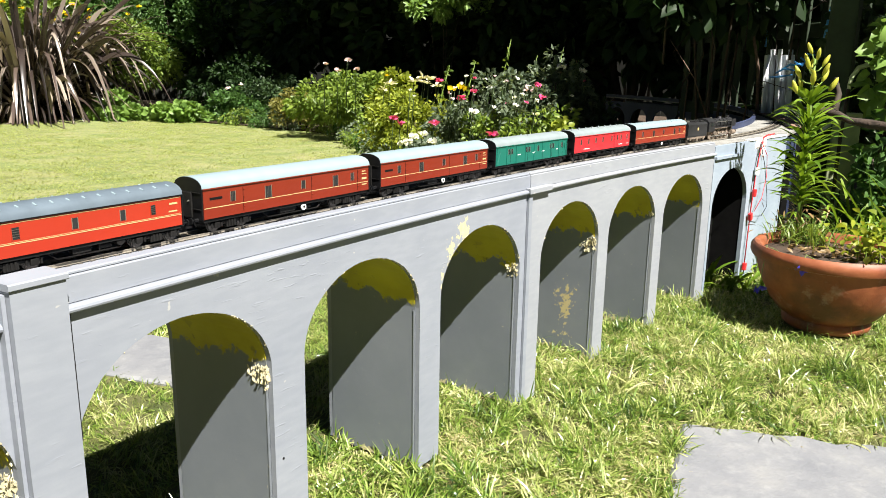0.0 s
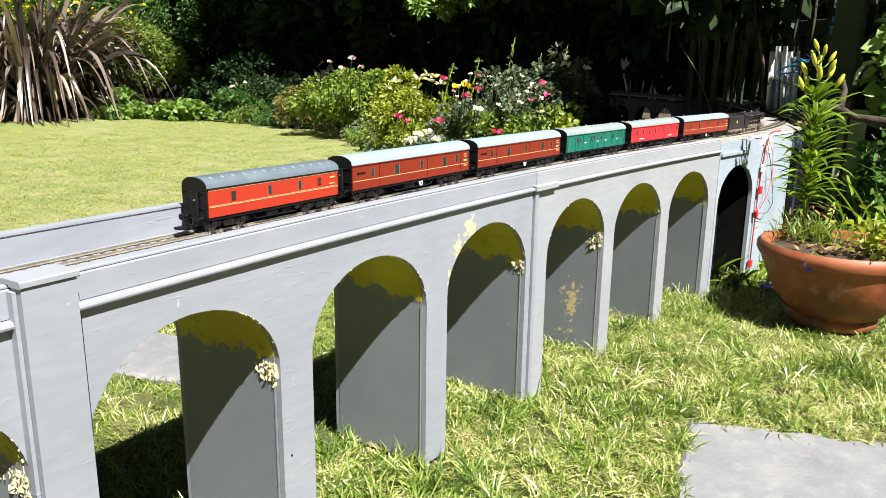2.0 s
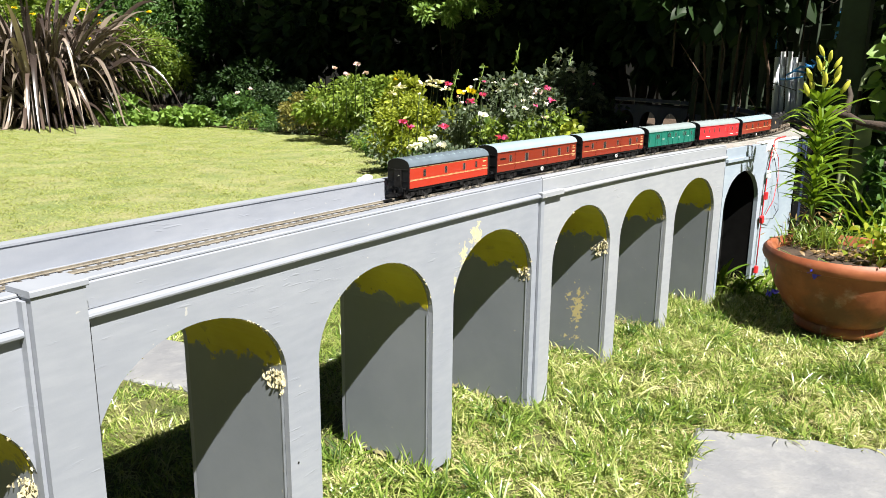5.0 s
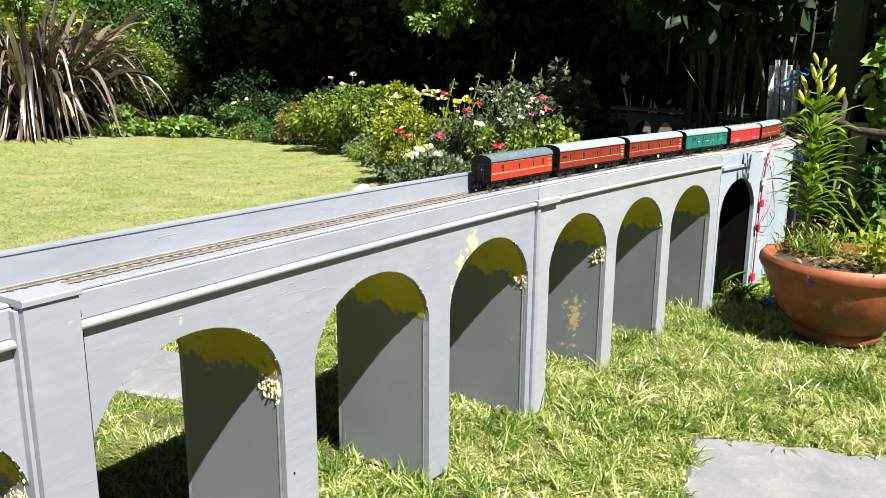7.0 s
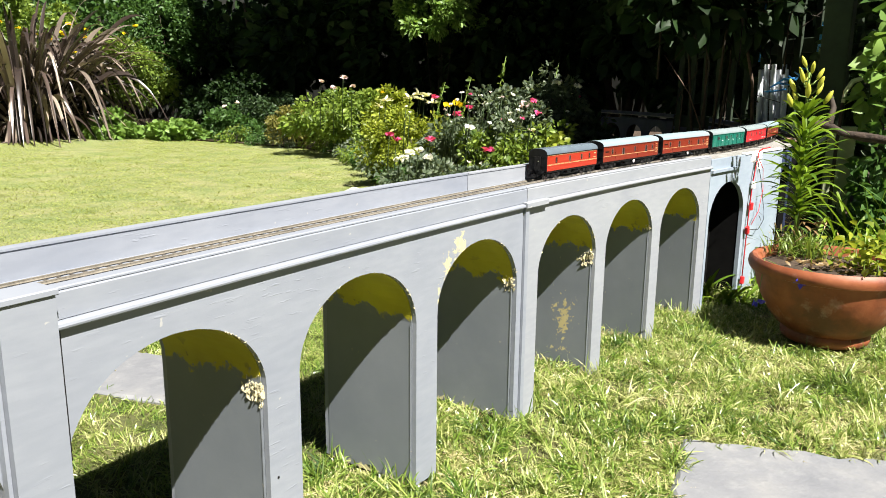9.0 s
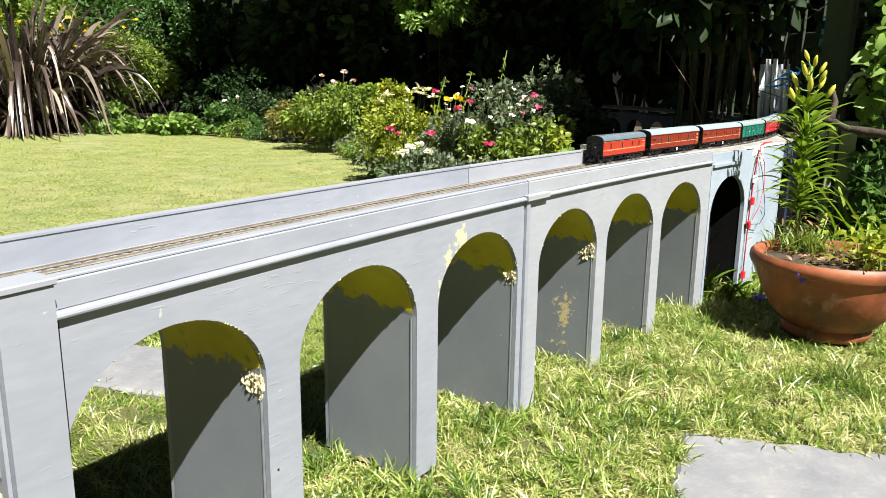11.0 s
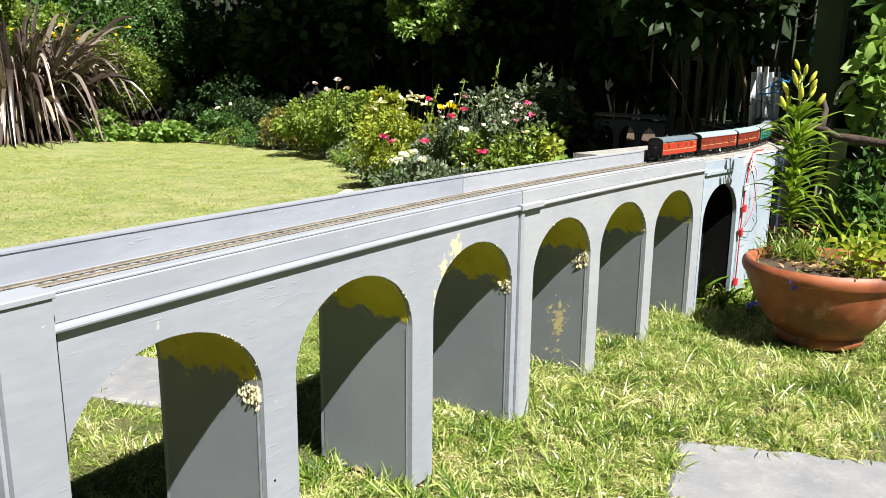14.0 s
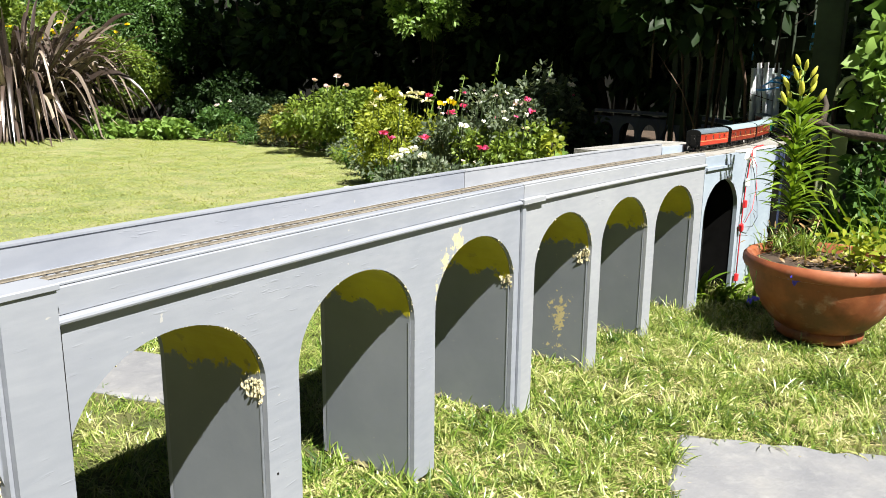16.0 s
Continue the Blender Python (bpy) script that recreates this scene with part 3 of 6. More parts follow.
        for x in doors:
            for dx in (-0.0001, 0.0):
                pass
            boxes("door_seam", (x - 0.00018, x + 0.00018, *out(0.0002), FLOOR + 0.0015, EAVE - 0.003), MAT_BLACK, t)
            for z in (0.020, 0.029, 0.036):
                boxes("door_hinge", (x + 0.0004, x + 0.0018, *out(0.0006), z, z + 0.0006), side_mat, t)
        if braces:
            for k in range(9):
                x = -L + 0.004 + (2 * L - 0.008) * k / 8
                boxes("body_rib", (x - 0.0005, x + 0.0005, *out(0.0009), FLOOR, EAVE - 0.0012), side_mat, t)
            for xa, xb in ((-L + 0.004, -L + 0.012), (L - 0.012, L - 0.004)):
                za, zb = (FLOOR + 0.001, 0.034)
                if xa > 0:
                    za, zb = zb, za
                part("diagonal_brace", tube(bmesh.new(), (xa, y + side * 0.0004, za), (xb, y + side * 0.0004, zb), 0.0005, seg=4), side_mat, t)
        boxes("gutter", (-L + 0.001, L - 0.001, *out(0.0011), EAVE - 0.0009, EAVE - 0.0001), MAT_BLACK if ribs else side_mat, t)
    for k in range(ribs):
        x = -L + 0.010 + (2 * L - 0.020) * k / max(1, ribs - 1)
        for sy in (-1, 1):
            bm = bmesh.new()
            tube(bm, (x, sy * 0.0098, ROOF - 0.0011), (x + 0.0006, sy * 0.0138, ROOF - 0.0024), 0.0008, 0.0005, 6)
            part("roof_vent", bm, ROOF_PALE, t, "small pale roof vent")
    for k in range(domes):
        x = -L + 0.010 + (2 * L - 0.020) * k / max(1, domes - 1)
        for sy in (-0.006, 0.006):
            part("roof_vent", tube(bmesh.new(), (x, sy, ROOF - 0.002), (x, sy, ROOF + 0.0010), 0.0016, 0.0010, 8), roof_mat, t)
    return t


def train():
    """Six vehicles and an engine, each with the distance of its middle from the rear of the train."""
    made = []
    M, W = MAT_CREAM, MAT_WHITE
    L1, L2, GAP = 0.171, 0.2285, 0.0175
    c = coach(L1, RED_A, ROOF_BLUE, "bright crimson parcels van with slate grey ribbed roof", [(-0.056, 0.0052, 0.0088, -4), (-0.012, 0.0042, 0.0085, 0), (0.028, 0.0042, 0.0085, 0), (0.056, 0.0044, 0.0082, -4)],
              [(0.0232, 0.0006, M), (0.0244, 0.0003, M), (0.0388, 0.0006, M)], [(0.072, 0.0800, 0.0335, 0.0016, M), (0.071, 0.0795, 0.0270, 0.0011, M)], ribs=13, disc=None)
    boxes("draw_bar", (-L1 / 2 - 0.021, -L1 / 2 - 0.004, -0.0040, 0.0040, 0.0048, 0.0072), MAT_BLACK, c, "flat black coupling plate", bevel=0.0004)
    rod("dynamo", (0.026, -0.0155, 0.0098), (0.026, -0.0085, 0.0098), 0.0036, MAT_FRAME, c, "black round dynamo", 20)
    # this van is scaled slimmer and lower to fit the camera's view
    for ob in c.children_recursive:
        if not ob.name.startswith("wheelset"):
            ob.data.transform(Matrix.Diagonal((1.0, 0.90, 0.955, 1.0)))
    made.append((c, L1 / 2, L1))
    x = L1 + GAP
    for lab in ("maroon parcels coach with pale roof and white hand wheel", "maroon parcels coach with pale roof and a cream line"):
        c = coach(L2, RED_B, ROOF_PALE, lab, [(-0.080, 0.0050, 0.0085, 2), (-0.037, 0.0075, 0.0110, 3), (0.010, 0.0050, 0.0080, 2), (0.058, 0.0072, 0.0110, 3), (0.085, 0.0042, 0.0080, 1)],
                  [(0.0232, 0.0006, M)], [(-0.106, -0.092, 0.0305, 0.0022, MAT_BLACK), (0.101, 0.107, 0.0350, 0.0011, M), (0.101, 0.109, 0.0322, 0.0008, M), (0.101, 0.109, 0.0266, 0.0020, M), (0.101, 0.109, 0.0205, 0.0011, M)], disc=0.012, doors=(-0.068, 0.022, 0.094))
        made.append((c, x + L2 / 2, L2))
        x += L2 + GAP
    L4 = 0.210
    c = coach(L4, GREEN_C, ROOF_GREY, "malachite green bogie van with planked sides", [(-0.070 + k * 0.0, 0.0040, 0.0070, 0) for k in (0,)] + [(-0.062, 0.0040, 0.0070, 0), (-0.022, 0.0040, 0.0070, 0), (-0.014, 0.0040, 0.0070, 0), (0.012, 0.0038, 0.0080, 0), (0.050, 0.0040, 0.0070, 0), (0.058, 0.0040, 0.0070, 0), (0.086, 0.0040, 0.0070, 0)],
              [], [(-0.046, -0.038, 0.0255, 0.0012, W), (-0.004, 0.003, 0.0255, 0.0012, W), (0.024, 0.031, 0.0255, 0.0012, W), (0.068, 0.074, 0.0255, 0.0012, W)], domes=3, doors=(-0.066, -0.018, 0.054, 0.088), braces=True)
    made.append((c, x + L4 / 2, L4))
    x += L4 + 0.021
    L5 = 0.206
    c = coach(L5, RED_D, ROOF_GREY, "post-red sorting van with many small windows and roof vents", [(-0.080 + 0.0255 * k, 0.0032, 0.0085, 0) for k in range(4)] + [(0.030, 0.0032, 0.0085, 0), (0.052, 0.0032, 0.0085, 0), (0.066, 0.0032, 0.0085, 0), (0.090, 0.0032, 0.0085, 0)],
              [], [(-0.070, -0.050, 0.0185, 0.0012, W), (0.056, 0.072, 0.0185, 0.0012, W), (0.090, 0.098, 0.0185, 0.0010, W)], domes=9, doors=(0.040,))
    made.append((c, x + L5 / 2, L5))
    x += L5 + 0.022
    c = coach(0.226, RED_E, ROOF_PALE, "brown-maroon parcels coach with pale ribbed roof", [(-0.084, 0.0042, 0.0085, 1), (-0.038, 0.0065, 0.0110, 3), (0.006, 0.0042, 0.0080, 1), (0.056, 0.0065, 0.0110, 3), (0.080, 0.0042, 0.0080, 1)],
              [(0.0232, 0.0006, M)], [(0.100, 0.106, 0.0350, 0.0011, M), (0.100, 0.107, 0.0266, 0.0020, M)], domes=0, disc=0.006, ribs=9)
    made.append((c, x + 0.113, 0.226))
    x += 0.226 + 0.012
    c = tender()
    made.append((c, x + 0.048, 0.095))
    x += 0.098
    c = engine()
    made.append((c, x + 0.084, 0.165))
    return made


def tender():
    t = thing("locomotive_tender", "weathered black coal tender with a pale emblem", "model tender")
    bm = extrude_x([(-0.0165, 0.0150), (-0.0170, 0.0380), (-0.0140, 0.0420), (0.0140, 0.0420), (0.0170, 0.0380), (0.0165, 0.0150)], -0.047, 0.047)
    part("tank", bm, MAT_LOCO, t)
    bm = bmesh.new()
    for k in range(26):
        a, b = random.uniform(-0.005, 0.040), random.uniform(-0.010, 0.010)
        r = random.uniform(0.003, 0.005)
        bmesh.ops.create_icosphere(bm, subdivisions=1, radius=r, matrix=pose(a, b, 0.0425, random.uniform(0, 90), random.uniform(0, 90)))
    part("coal", bm, MAT_COAL, t, "heap of black coal")
    boxes("water_filler", (-0.030, -0.020, -0.006, 0.006, 0.042, 0.046), MAT_CHROME, t, bevel=0.001)
    for s in (-1, 1):
        y = s * 0.0172
        boxes("emblem", (-0.003, 0.003, min(y, y + s * 0.0004), max(y, y + s * 0.0004), 0.0255, 0.0315), MAT_CREAM, t, "pale emblem")
        boxes("axle_frame", (-0.045, 0.045, min(s * 0.0135, s * 0.015), max(s * 0.0135, s * 0.015), 0.0070, 0.0125), MAT_GRIME, t, bevel=0.0006)
        for x in (-0.033, 0.0, 0.033):
            boxes("axle_box", (x - 0.003, x + 0.003, min(s * 0.0145, s * 0.0168), max(s * 0.0145, s * 0.0168), 0.0045, 0.0100), MAT_GRIME, t, bevel=0.0006)
    boxes("frame", (-0.047, 0.049, -0.015, 0.015, 0.0118, 0.0148), MAT_LOCO, t)
    for x in (-0.033, 0.0, 0.033):
        wheelset(t, x, 0.0065, 0.0063, MAT_GRIME)
    buffers(t, -0.047, -1)
    return t


def engine():
    t = thing("steam_locomotive", "weathered black steam locomotive with grimy brown wheels", "model locomotive")
    smooth(rod("boiler", (-0.040, 0, 0.0345), (0.052, 0, 0.0345), 0.0115, MAT_LOCO, t, seg=28, r1=0.0108))
    smooth(rod("smokebox", (0.052, 0, 0.0345), (0.074, 0, 0.0345), 0.0112, MAT_LOCO, t, seg=28))
    smooth(rod("smokebox_door", (0.074, 0, 0.0345), (0.0765, 0, 0.0345), 0.0095, MAT_LOCO, t, seg=24, r1=0.004))
    rod("chimney", (0.064, 0, 0.0440), (0.064, 0, 0.0500), 0.0042, MAT_LOCO, t, seg=16, r1=0.0046)
    rod("dome", (0.018, 0, 0.0440), (0.018, 0, 0.0490), 0.0055, MAT_LOCO, t, seg=16, r1=0.0035)
    rod("safety_valve", (-0.030, 0, 0.0445), (-0.030, 0, 0.0490), 0.0020, MAT_CHROME, t)
    for k in range(4):
        x = -0.022 + 0.021 * k
        bm = tube(bmesh.new(), (x, 0, 0.0345), (x + 0.0008, 0, 0.0345), 0.0119, seg=28)
        part("boiler_band", bm, MAT_BLACK, t)
    bm = box(bmesh.new(), -0.076, -0.072 + 0.03, -0.0165, 0.0165, 0.0190, 0.0400, 0.0008)
    part("cab", bm, MAT_LOCO, t)
    part("cab_roof", extrude_x([(-0.0170, 0.0400), (-0.012, 0.0460), (0.0, 0.0485), (0.012, 0.0460), (0.0170, 0.0400)], -0.080, -0.042), MAT_LOCO, t)
    for s in (-1, 1):
        y = s * 0.0166
        boxes("cab_window", (-0.064, -0.053, min(y, y + s * 0.0004), max(y, y + s * 0.0004), 0.0310, 0.0375), MAT_GLAZE, t)
        boxes("running_plate", (-0.044, 0.076, min(s * 0.0105, s * 0.0165), max(s * 0.0105, s * 0.0165), 0.0260, 0.0272), MAT_LOCO, t)
        boxes("smoke_deflector", (0.052, 0.077, min(s * 0.0160, s * 0.0166), max(s * 0.0160, s * 0.0166), 0.0275, 0.0430), MAT_LOCO, t, bevel=0.0002)
        rod("cylinder", (0.054, s * 0.0145, 0.0125), (0.074, s * 0.0145, 0.0125), 0.0052, MAT_GRIME, t, seg=18)
        rod("steam_pipe", (0.060, s * 0.0120, 0.0170), (0.060, s * 0.0100, 0.0310), 0.0022, MAT_LOCO, t)
        boxes("connecting_rod", (-0.010, 0.055, min(s * 0.0125, s * 0.0135), max(s * 0.0125, s * 0.0135), 0.0105, 0.0125), MAT_CHROME, t)
        boxes("coupling_rod", (-0.052, 0.040, min(s * 0.0112, s * 0.0120), max(s * 0.0112, s * 0.0120), 0.0070, 0.0088), MAT_CHROME, t)
        rod("handrail", (-0.040, s * 0.0122, 0.0385), (0.070, s * 0.0118, 0.0385), 0.0004, MAT_CHROME, t, seg=5)
        boxes("injector", (-0.046, -0.030, min(s * 0.012, s * 0.0155), max(s * 0.012, s * 0.0155), 0.0130, 0.0180), MAT_GRIME, t, bevel=0.001)
    boxes("frame", (-0.075, 0.080, -0.0075, 0.0075, 0.0085, 0.0240), MAT_GRIME, t)
    boxes("buffer_beam", (0.0795, 0.0815, -0.0165, 0.0165, 0.0115, 0.0175), MAT_LOCO, t)
    for x in (-0.052, -0.029, -0.006, 0.017, 0.040):
        wheelset(t, x, 0.0103, 0.0100, MAT_GRIME, spokes=12)
    wheelset(t, 0.068, 0.0068, 0.0065, MAT_GRIME)
    buffers(t, 0.0815, 1)
    return t


MAT_LOCO = plain("loco_black", (0.018, 0.018, 0.020), 0.42, 0, 0.4, 80, 0.2, 0.0003)
MAT_GRIME = plain("loco_grime", (0.16, 0.125, 0.095), 0.7, 0.1, 0.4, 150, 0.3, 0.0004)
MAT_COAL = plain("coal", (0.012, 0.012, 0.012), 0.35, 0, 0.3, 200, 0.4, 0.0006)
TRAIN = train()


def on_line(u, half):
    a, b = at(u - half, TRACK_Y, RAIL_Z + rise(u - half)), at(u + half, TRACK_Y, RAIL_Z + rise(u + half))
    d = b - a
    return Matrix.Translation((a + b) / 2) @ Euler((0, -math.atan2(d.z, math.hypot(d.x, d.y)), math.atan2(d.y, d.x))).to_matrix().to_4x4()


def motions():
    for ob, mid, length in TRAIN:
        walk(ob, [(k * 0.5, on_line(REAR + mid + SPEED * k * 0.5, length * 0.35)) for k in range(33)])
    for w, x, z, r in WHEELSETS:
        turn = math.degrees(SPEED * 0.1 / r)
        walk(w, [(k * 0.1, pose(x, 0, z, 0, turn * k, 0)) for k in range(161)])

# ---- foliage helpers ----
RNG = np.random.default_rng(7)


def mesh_quads(name, v, f, mat, parent=None, label="", smooth_it=False):
    me = bpy.data.meshes.new(name)
    v, f = np.asarray(v, np.float32), np.asarray(f, np.int32)
    me.vertices.add(len(v))
    me.vertices.foreach_set("co", v.ravel())
    k = f.shape[1]
    me.loops.add(f.size)
    me.loops.foreach_set("vertex_index", f.ravel())
    me.polygons.add(len(f))
    me.polygons.foreach_set("loop_start", np.arange(0, f.size, k, dtype=np.int32))
    me.update(calc_edges=True)
    me.validate()
    me.materials.append(mat)
    if smooth_it:
        me.shade_smooth()
    ob = new(name, me)
    if parent:
        ob.parent = parent
    if label:
        ob["label"] = label
    return ob


def unit(a):
    return a / np.maximum(np.linalg.norm(a, axis=1, keepdims=True), 1e-9)


def leaf_mesh(pts, ways, size, width=0.55, droop=0.25, up=None):
    """Leaves, each a folded diamond of six points, at pts, pointing along ways."""
    n = len(pts)
    size = np.broadcast_to(np.asarray(size, float), (n,))[:, None] * RNG.uniform(0.65, 1.3, (n, 1))
    w = unit(np.asarray(ways, float))
    r = RNG.normal(size=(n, 3)) if up is None else up + RNG.normal(size=(n, 3)) * 0.4
    side = unit(np.cross(w, r))
    nrm = np.cross(side, w)
    half = size * width * 0.5
    base, tip = pts, pts + w * size - np.array([0, 0, 1.0]) * size * droop
    m1, m2 = pts + w * size * 0.35, pts + w * size * 0.7 - np.array([0, 0, 1.0]) * size * droop * 0.4
    a, b = m1 + side * half + nrm * half * 0.35, m1 - side * half + nrm * half * 0.35
    c, d = m2 + side * half * 0.75 + nrm * half * 0.25, m2 - side * half * 0.75 + nrm * half * 0.25
    v = np.stack([base, a, c, tip, d, b, m1, m2], 1).reshape(-1, 3)
    o = (np.arange(n) * 8)[:, None]
    tris = [(0, 1, 6), (0, 6, 5), (2, 3, 7), (7, 3, 4)]
    F = np.concatenate([o + np.array([q]) for q in [(1, 2, 7), (1, 7, 6), (6, 7, 4), (6, 4, 5)] + tris])
    return v, F


def clump(n, centre, radii, shell=0.55, lumps=9, lump=0.45):
    """Points for leaves spread over an uneven bush, and the way each leaf points."""
    cs = unit(RNG.normal(size=(lumps, 3))) * RNG.uniform(0.35, 0.85, (lumps, 1))
    cs[:, 2] = np.abs(cs[:, 2]) * RNG.choice([1, 1, -0.4], lumps)
    k = RNG.integers(0, lumps, n)
    d = unit(RNG.normal(size=(n, 3)))
    rad = lump * RNG.uniform(shell, 1.05, (n, 1)) * (0.6 + 0.4 * RNG.uniform(size=(lumps, 1))[k])
    p = cs[k] + d * rad
    out = unit(p * 0.4 + d * 0.6 + RNG.normal(size=(n, 3)) * 0.45 + np.array([0, 0, 0.15]))
    return np.asarray(centre) + p * np.asarray(radii), out


def bush(name, centre, radii, n, size, mat, label, category="bush", lumps=9, lump=0.45, width=0.55, stem=None, group=""):
    t = thing(name, label, category, group)
    p, w = clump(n, centre, radii, lumps=lumps, lump=lump)
    keep = p[:, 2] > 0.0
    v, f = leaf_mesh(p[keep], w[keep], size, width)
    mesh_quads("crown", v, f, mat, t)
    if stem:
        c = Vector(centre)
        for k in range(4):
            a = k * 1.7 + 0.4
            tip = c + Vector((math.cos(a) * radii[0] * 0.4, math.sin(a) * radii[1] * 0.4, radii[2] * 0.3))
            limb("stem", [(c.x + 0.02 * math.cos(a), c.y + 0.02 * math.sin(a), -0.02), (c + tip) / 2 - Vector((0, 0, c.z * 0.3)), tip], [stem, stem * 0.8, stem * 0.4], MAT_BARK, t)
    return t


MAT_BARK = plain("bark", (0.050, 0.037, 0.026), 0.85, 0, 0.4, 25, 0.6, 0.006)
# leaf colour darkened to stand for foliage in deep shade
LEAF_SHADE = leafy("leaf_shade", (0.005, 0.014, 0.004), (0.030, 0.064, 0.017), rough=0.55, gloss=0.25, trans=0.2)
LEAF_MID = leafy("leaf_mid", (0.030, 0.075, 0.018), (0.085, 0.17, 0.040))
LEAF_LIME = leafy("leaf_lime", (0.08, 0.13, 0.014), (0.34, 0.38, 0.045))
LEAF_OLIVE = leafy("leaf_olive", (0.09, 0.10, 0.022), (0.22, 0.20, 0.05))
LEAF_GREY = leafy("leaf_grey_green", (0.035, 0.062, 0.034), (0.16, 0.20, 0.125))
LEAF_GREEN = leafy("leaf_green", (0.028, 0.072, 0.011), (0.22, 0.30, 0.048))
LEAF_FRESH = leafy("leaf_fresh", (0.09, 0.17, 0.035), (0.22, 0.34, 0.08))
# half-shade copy: the dimness is in the leaf colour
LEAF_HALF_SHADE = leafy("leaf_half_shade", (0.015, 0.035, 0.014), (0.055, 0.095, 0.035), trans=0.25)
FLAX_SHADE = leafy("flax_shade_leaf", (0.006, 0.005, 0.005), (0.085, 0.062, 0.052), rough=0.27, gloss=0.8, trans=0.12)
FLAX_LIT = leafy("flax_lit_leaf", (0.07, 0.055, 0.045), (0.34, 0.28, 0.23), rough=0.3, gloss=0.7, trans=0.12)
FLAX_DEAD = leafy("flax_dead_leaf", (0.15, 0.11, 0.08), (0.40, 0.33, 0.25), trans=0.15)


def grass_material():
    """Blades from deep green to straw, in patches and from blade to blade."""
    m, nt, b = nodes_of("grass_blade")
    g = nt.nodes.new("ShaderNodeNewGeometry")
    n, n2 = noise_node(nt, 9, 4, 0.65), noise_node(nt, 45, 3)
    f = maths(nt, "ADD", maths(nt, "MULTIPLY", g.outputs["Random Per Island"], 0.34), maths(nt, "SUBTRACT", maths(nt, "MULTIPLY", n.outputs["Fac"], 0.95), 0.165))
    f = maths(nt, "ADD", f, maths(nt, "MULTIPLY", maths(nt, "SUBTRACT", n2.outputs["Fac"], 0.5), 0.35))
    c = ramp(nt, f, [(0.24, (0.022, 0.062, 0.008)), (0.38, (0.115, 0.20, 0.022)), (0.52, (0.26, 0.325, 0.074)), (0.66, (0.46, 0.46, 0.20)), (0.85, (0.64, 0.58, 0.37))]).outputs["Color"]
    wire(nt, c, b.inputs["Base Color"])
    b.inputs["Roughness"].default_value, b.inputs["Specular IOR Level"].default_value = 0.33, 0.75
    t = nt.nodes.new("ShaderNodeBsdfTranslucent")
    wire(nt, mix(nt, 0.4, c, (0.36, 0.46, 0.05)), t.inputs["Color"])
    s = nt.nodes.new("ShaderNodeMixShader")
    s.inputs[0].default_value = 0.30
    wire(nt, b.outputs[0], s.inputs[1])
    wire(nt, t.outputs[0], s.inputs[2])
    wire(nt, s.outputs[0], nt.nodes["Material Output"].inputs["Surface"])
    return m


GRASS = grass_material()
LAWN_BLADE = leafy("lawn_blade", (0.19, 0.245, 0.070), (0.36, 0.385, 0.15), rough=0.5, gloss=0.3, trans=0.5)

# ---- hedge round the garden, and trees added to shade it ----
def hedge_row():
    spots = [(3.2, 9.4, 1.6, 2.1), (5.2, 8.2, 1.5, 2.2), (6.0, 6.6, 1.3, 2.0), (6.0, 4.8, 1.2, 2.0), (6.2, 3.4, 1.2, 1.9), (6.0, 2.0, 1.1, 1.8), (5.6, 0.8, 1.0, 1.7), (1.6, 9.4, 1.5, 2.2), (0.0, 9.8, 1.5, 2.2)]
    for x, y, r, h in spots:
        # lit corner shrubs get mid-green leaves, the others the shade colour
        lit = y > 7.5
        bush("hedge_shrub", (x, y, h * 0.5), (r, r, h * 0.62), 6000, 0.085 if lit else 0.13, LEAF_MID if lit else LEAF_SHADE, "tall mid-green garden shrub at the lawn's far corner" if lit else "tall garden shrub at the lawn's edge, leaves coloured dark for shade", "shrub", 14, 0.5, stem=0.035, group="boundary shrubs")


hedge_row()


def shade_tree(x, y, height, r, n, lean=(0, 0)):
    t = thing("tree", "broad-leaved tree added to shade the border, its crown out of view", "tree", "garden trees")
    limb("trunk", [(x, y, -0.05), (x + lean[0] * 0.3, y + lean[1] * 0.3, height * 0.45), (x + lean[0], y + lean[1], height * 0.9)], [0.16, 0.12, 0.05], MAT_BARK, t)
    for k in range(6):
        a = k * 1.05
        limb("branch", [(x + lean[0] * 0.4, y + lean[1] * 0.4, height * 0.5), (x + lean[0] + r * 0.4 * math.cos(a), y + lean[1] + r * 0.4 * math.sin(a), height * 0.7), (x + lean[0] + r * 0.8 * math.cos(a), y + lean[1] + r * 0.8 * math.sin(a), height * 0.75)], [0.07, 0.045, 0.015], MAT_BARK, t)
    p, w = clump(n, (x + lean[0], y + lean[1], height * 0.85), (r, r, height * 0.32), lumps=16, lump=0.5)
    v, f = leaf_mesh(p, w, 0.16, 0.6)
    mesh_quads("crown", v, f, LEAF_SHADE, t)


# added trees: unseen crowns placed to keep the sun off the border
for spec in [(6.8, 2.6, 4.3, 1.45, 9000, (-1.8, -0.4)), (6.6, 0.6, 4.2, 1.5, 9000, (-1.6, -0.2)), (4.9, -2.2, 4.2, 1.4, 9500, (-1.30, 0.55)), (7.0, 4.6, 4.2, 1.35, 8000, (-2.0, -0.7))]:
    shade_tree(*spec)

# ---- terracotta bowl ----
POT = (1.449, -0.292)


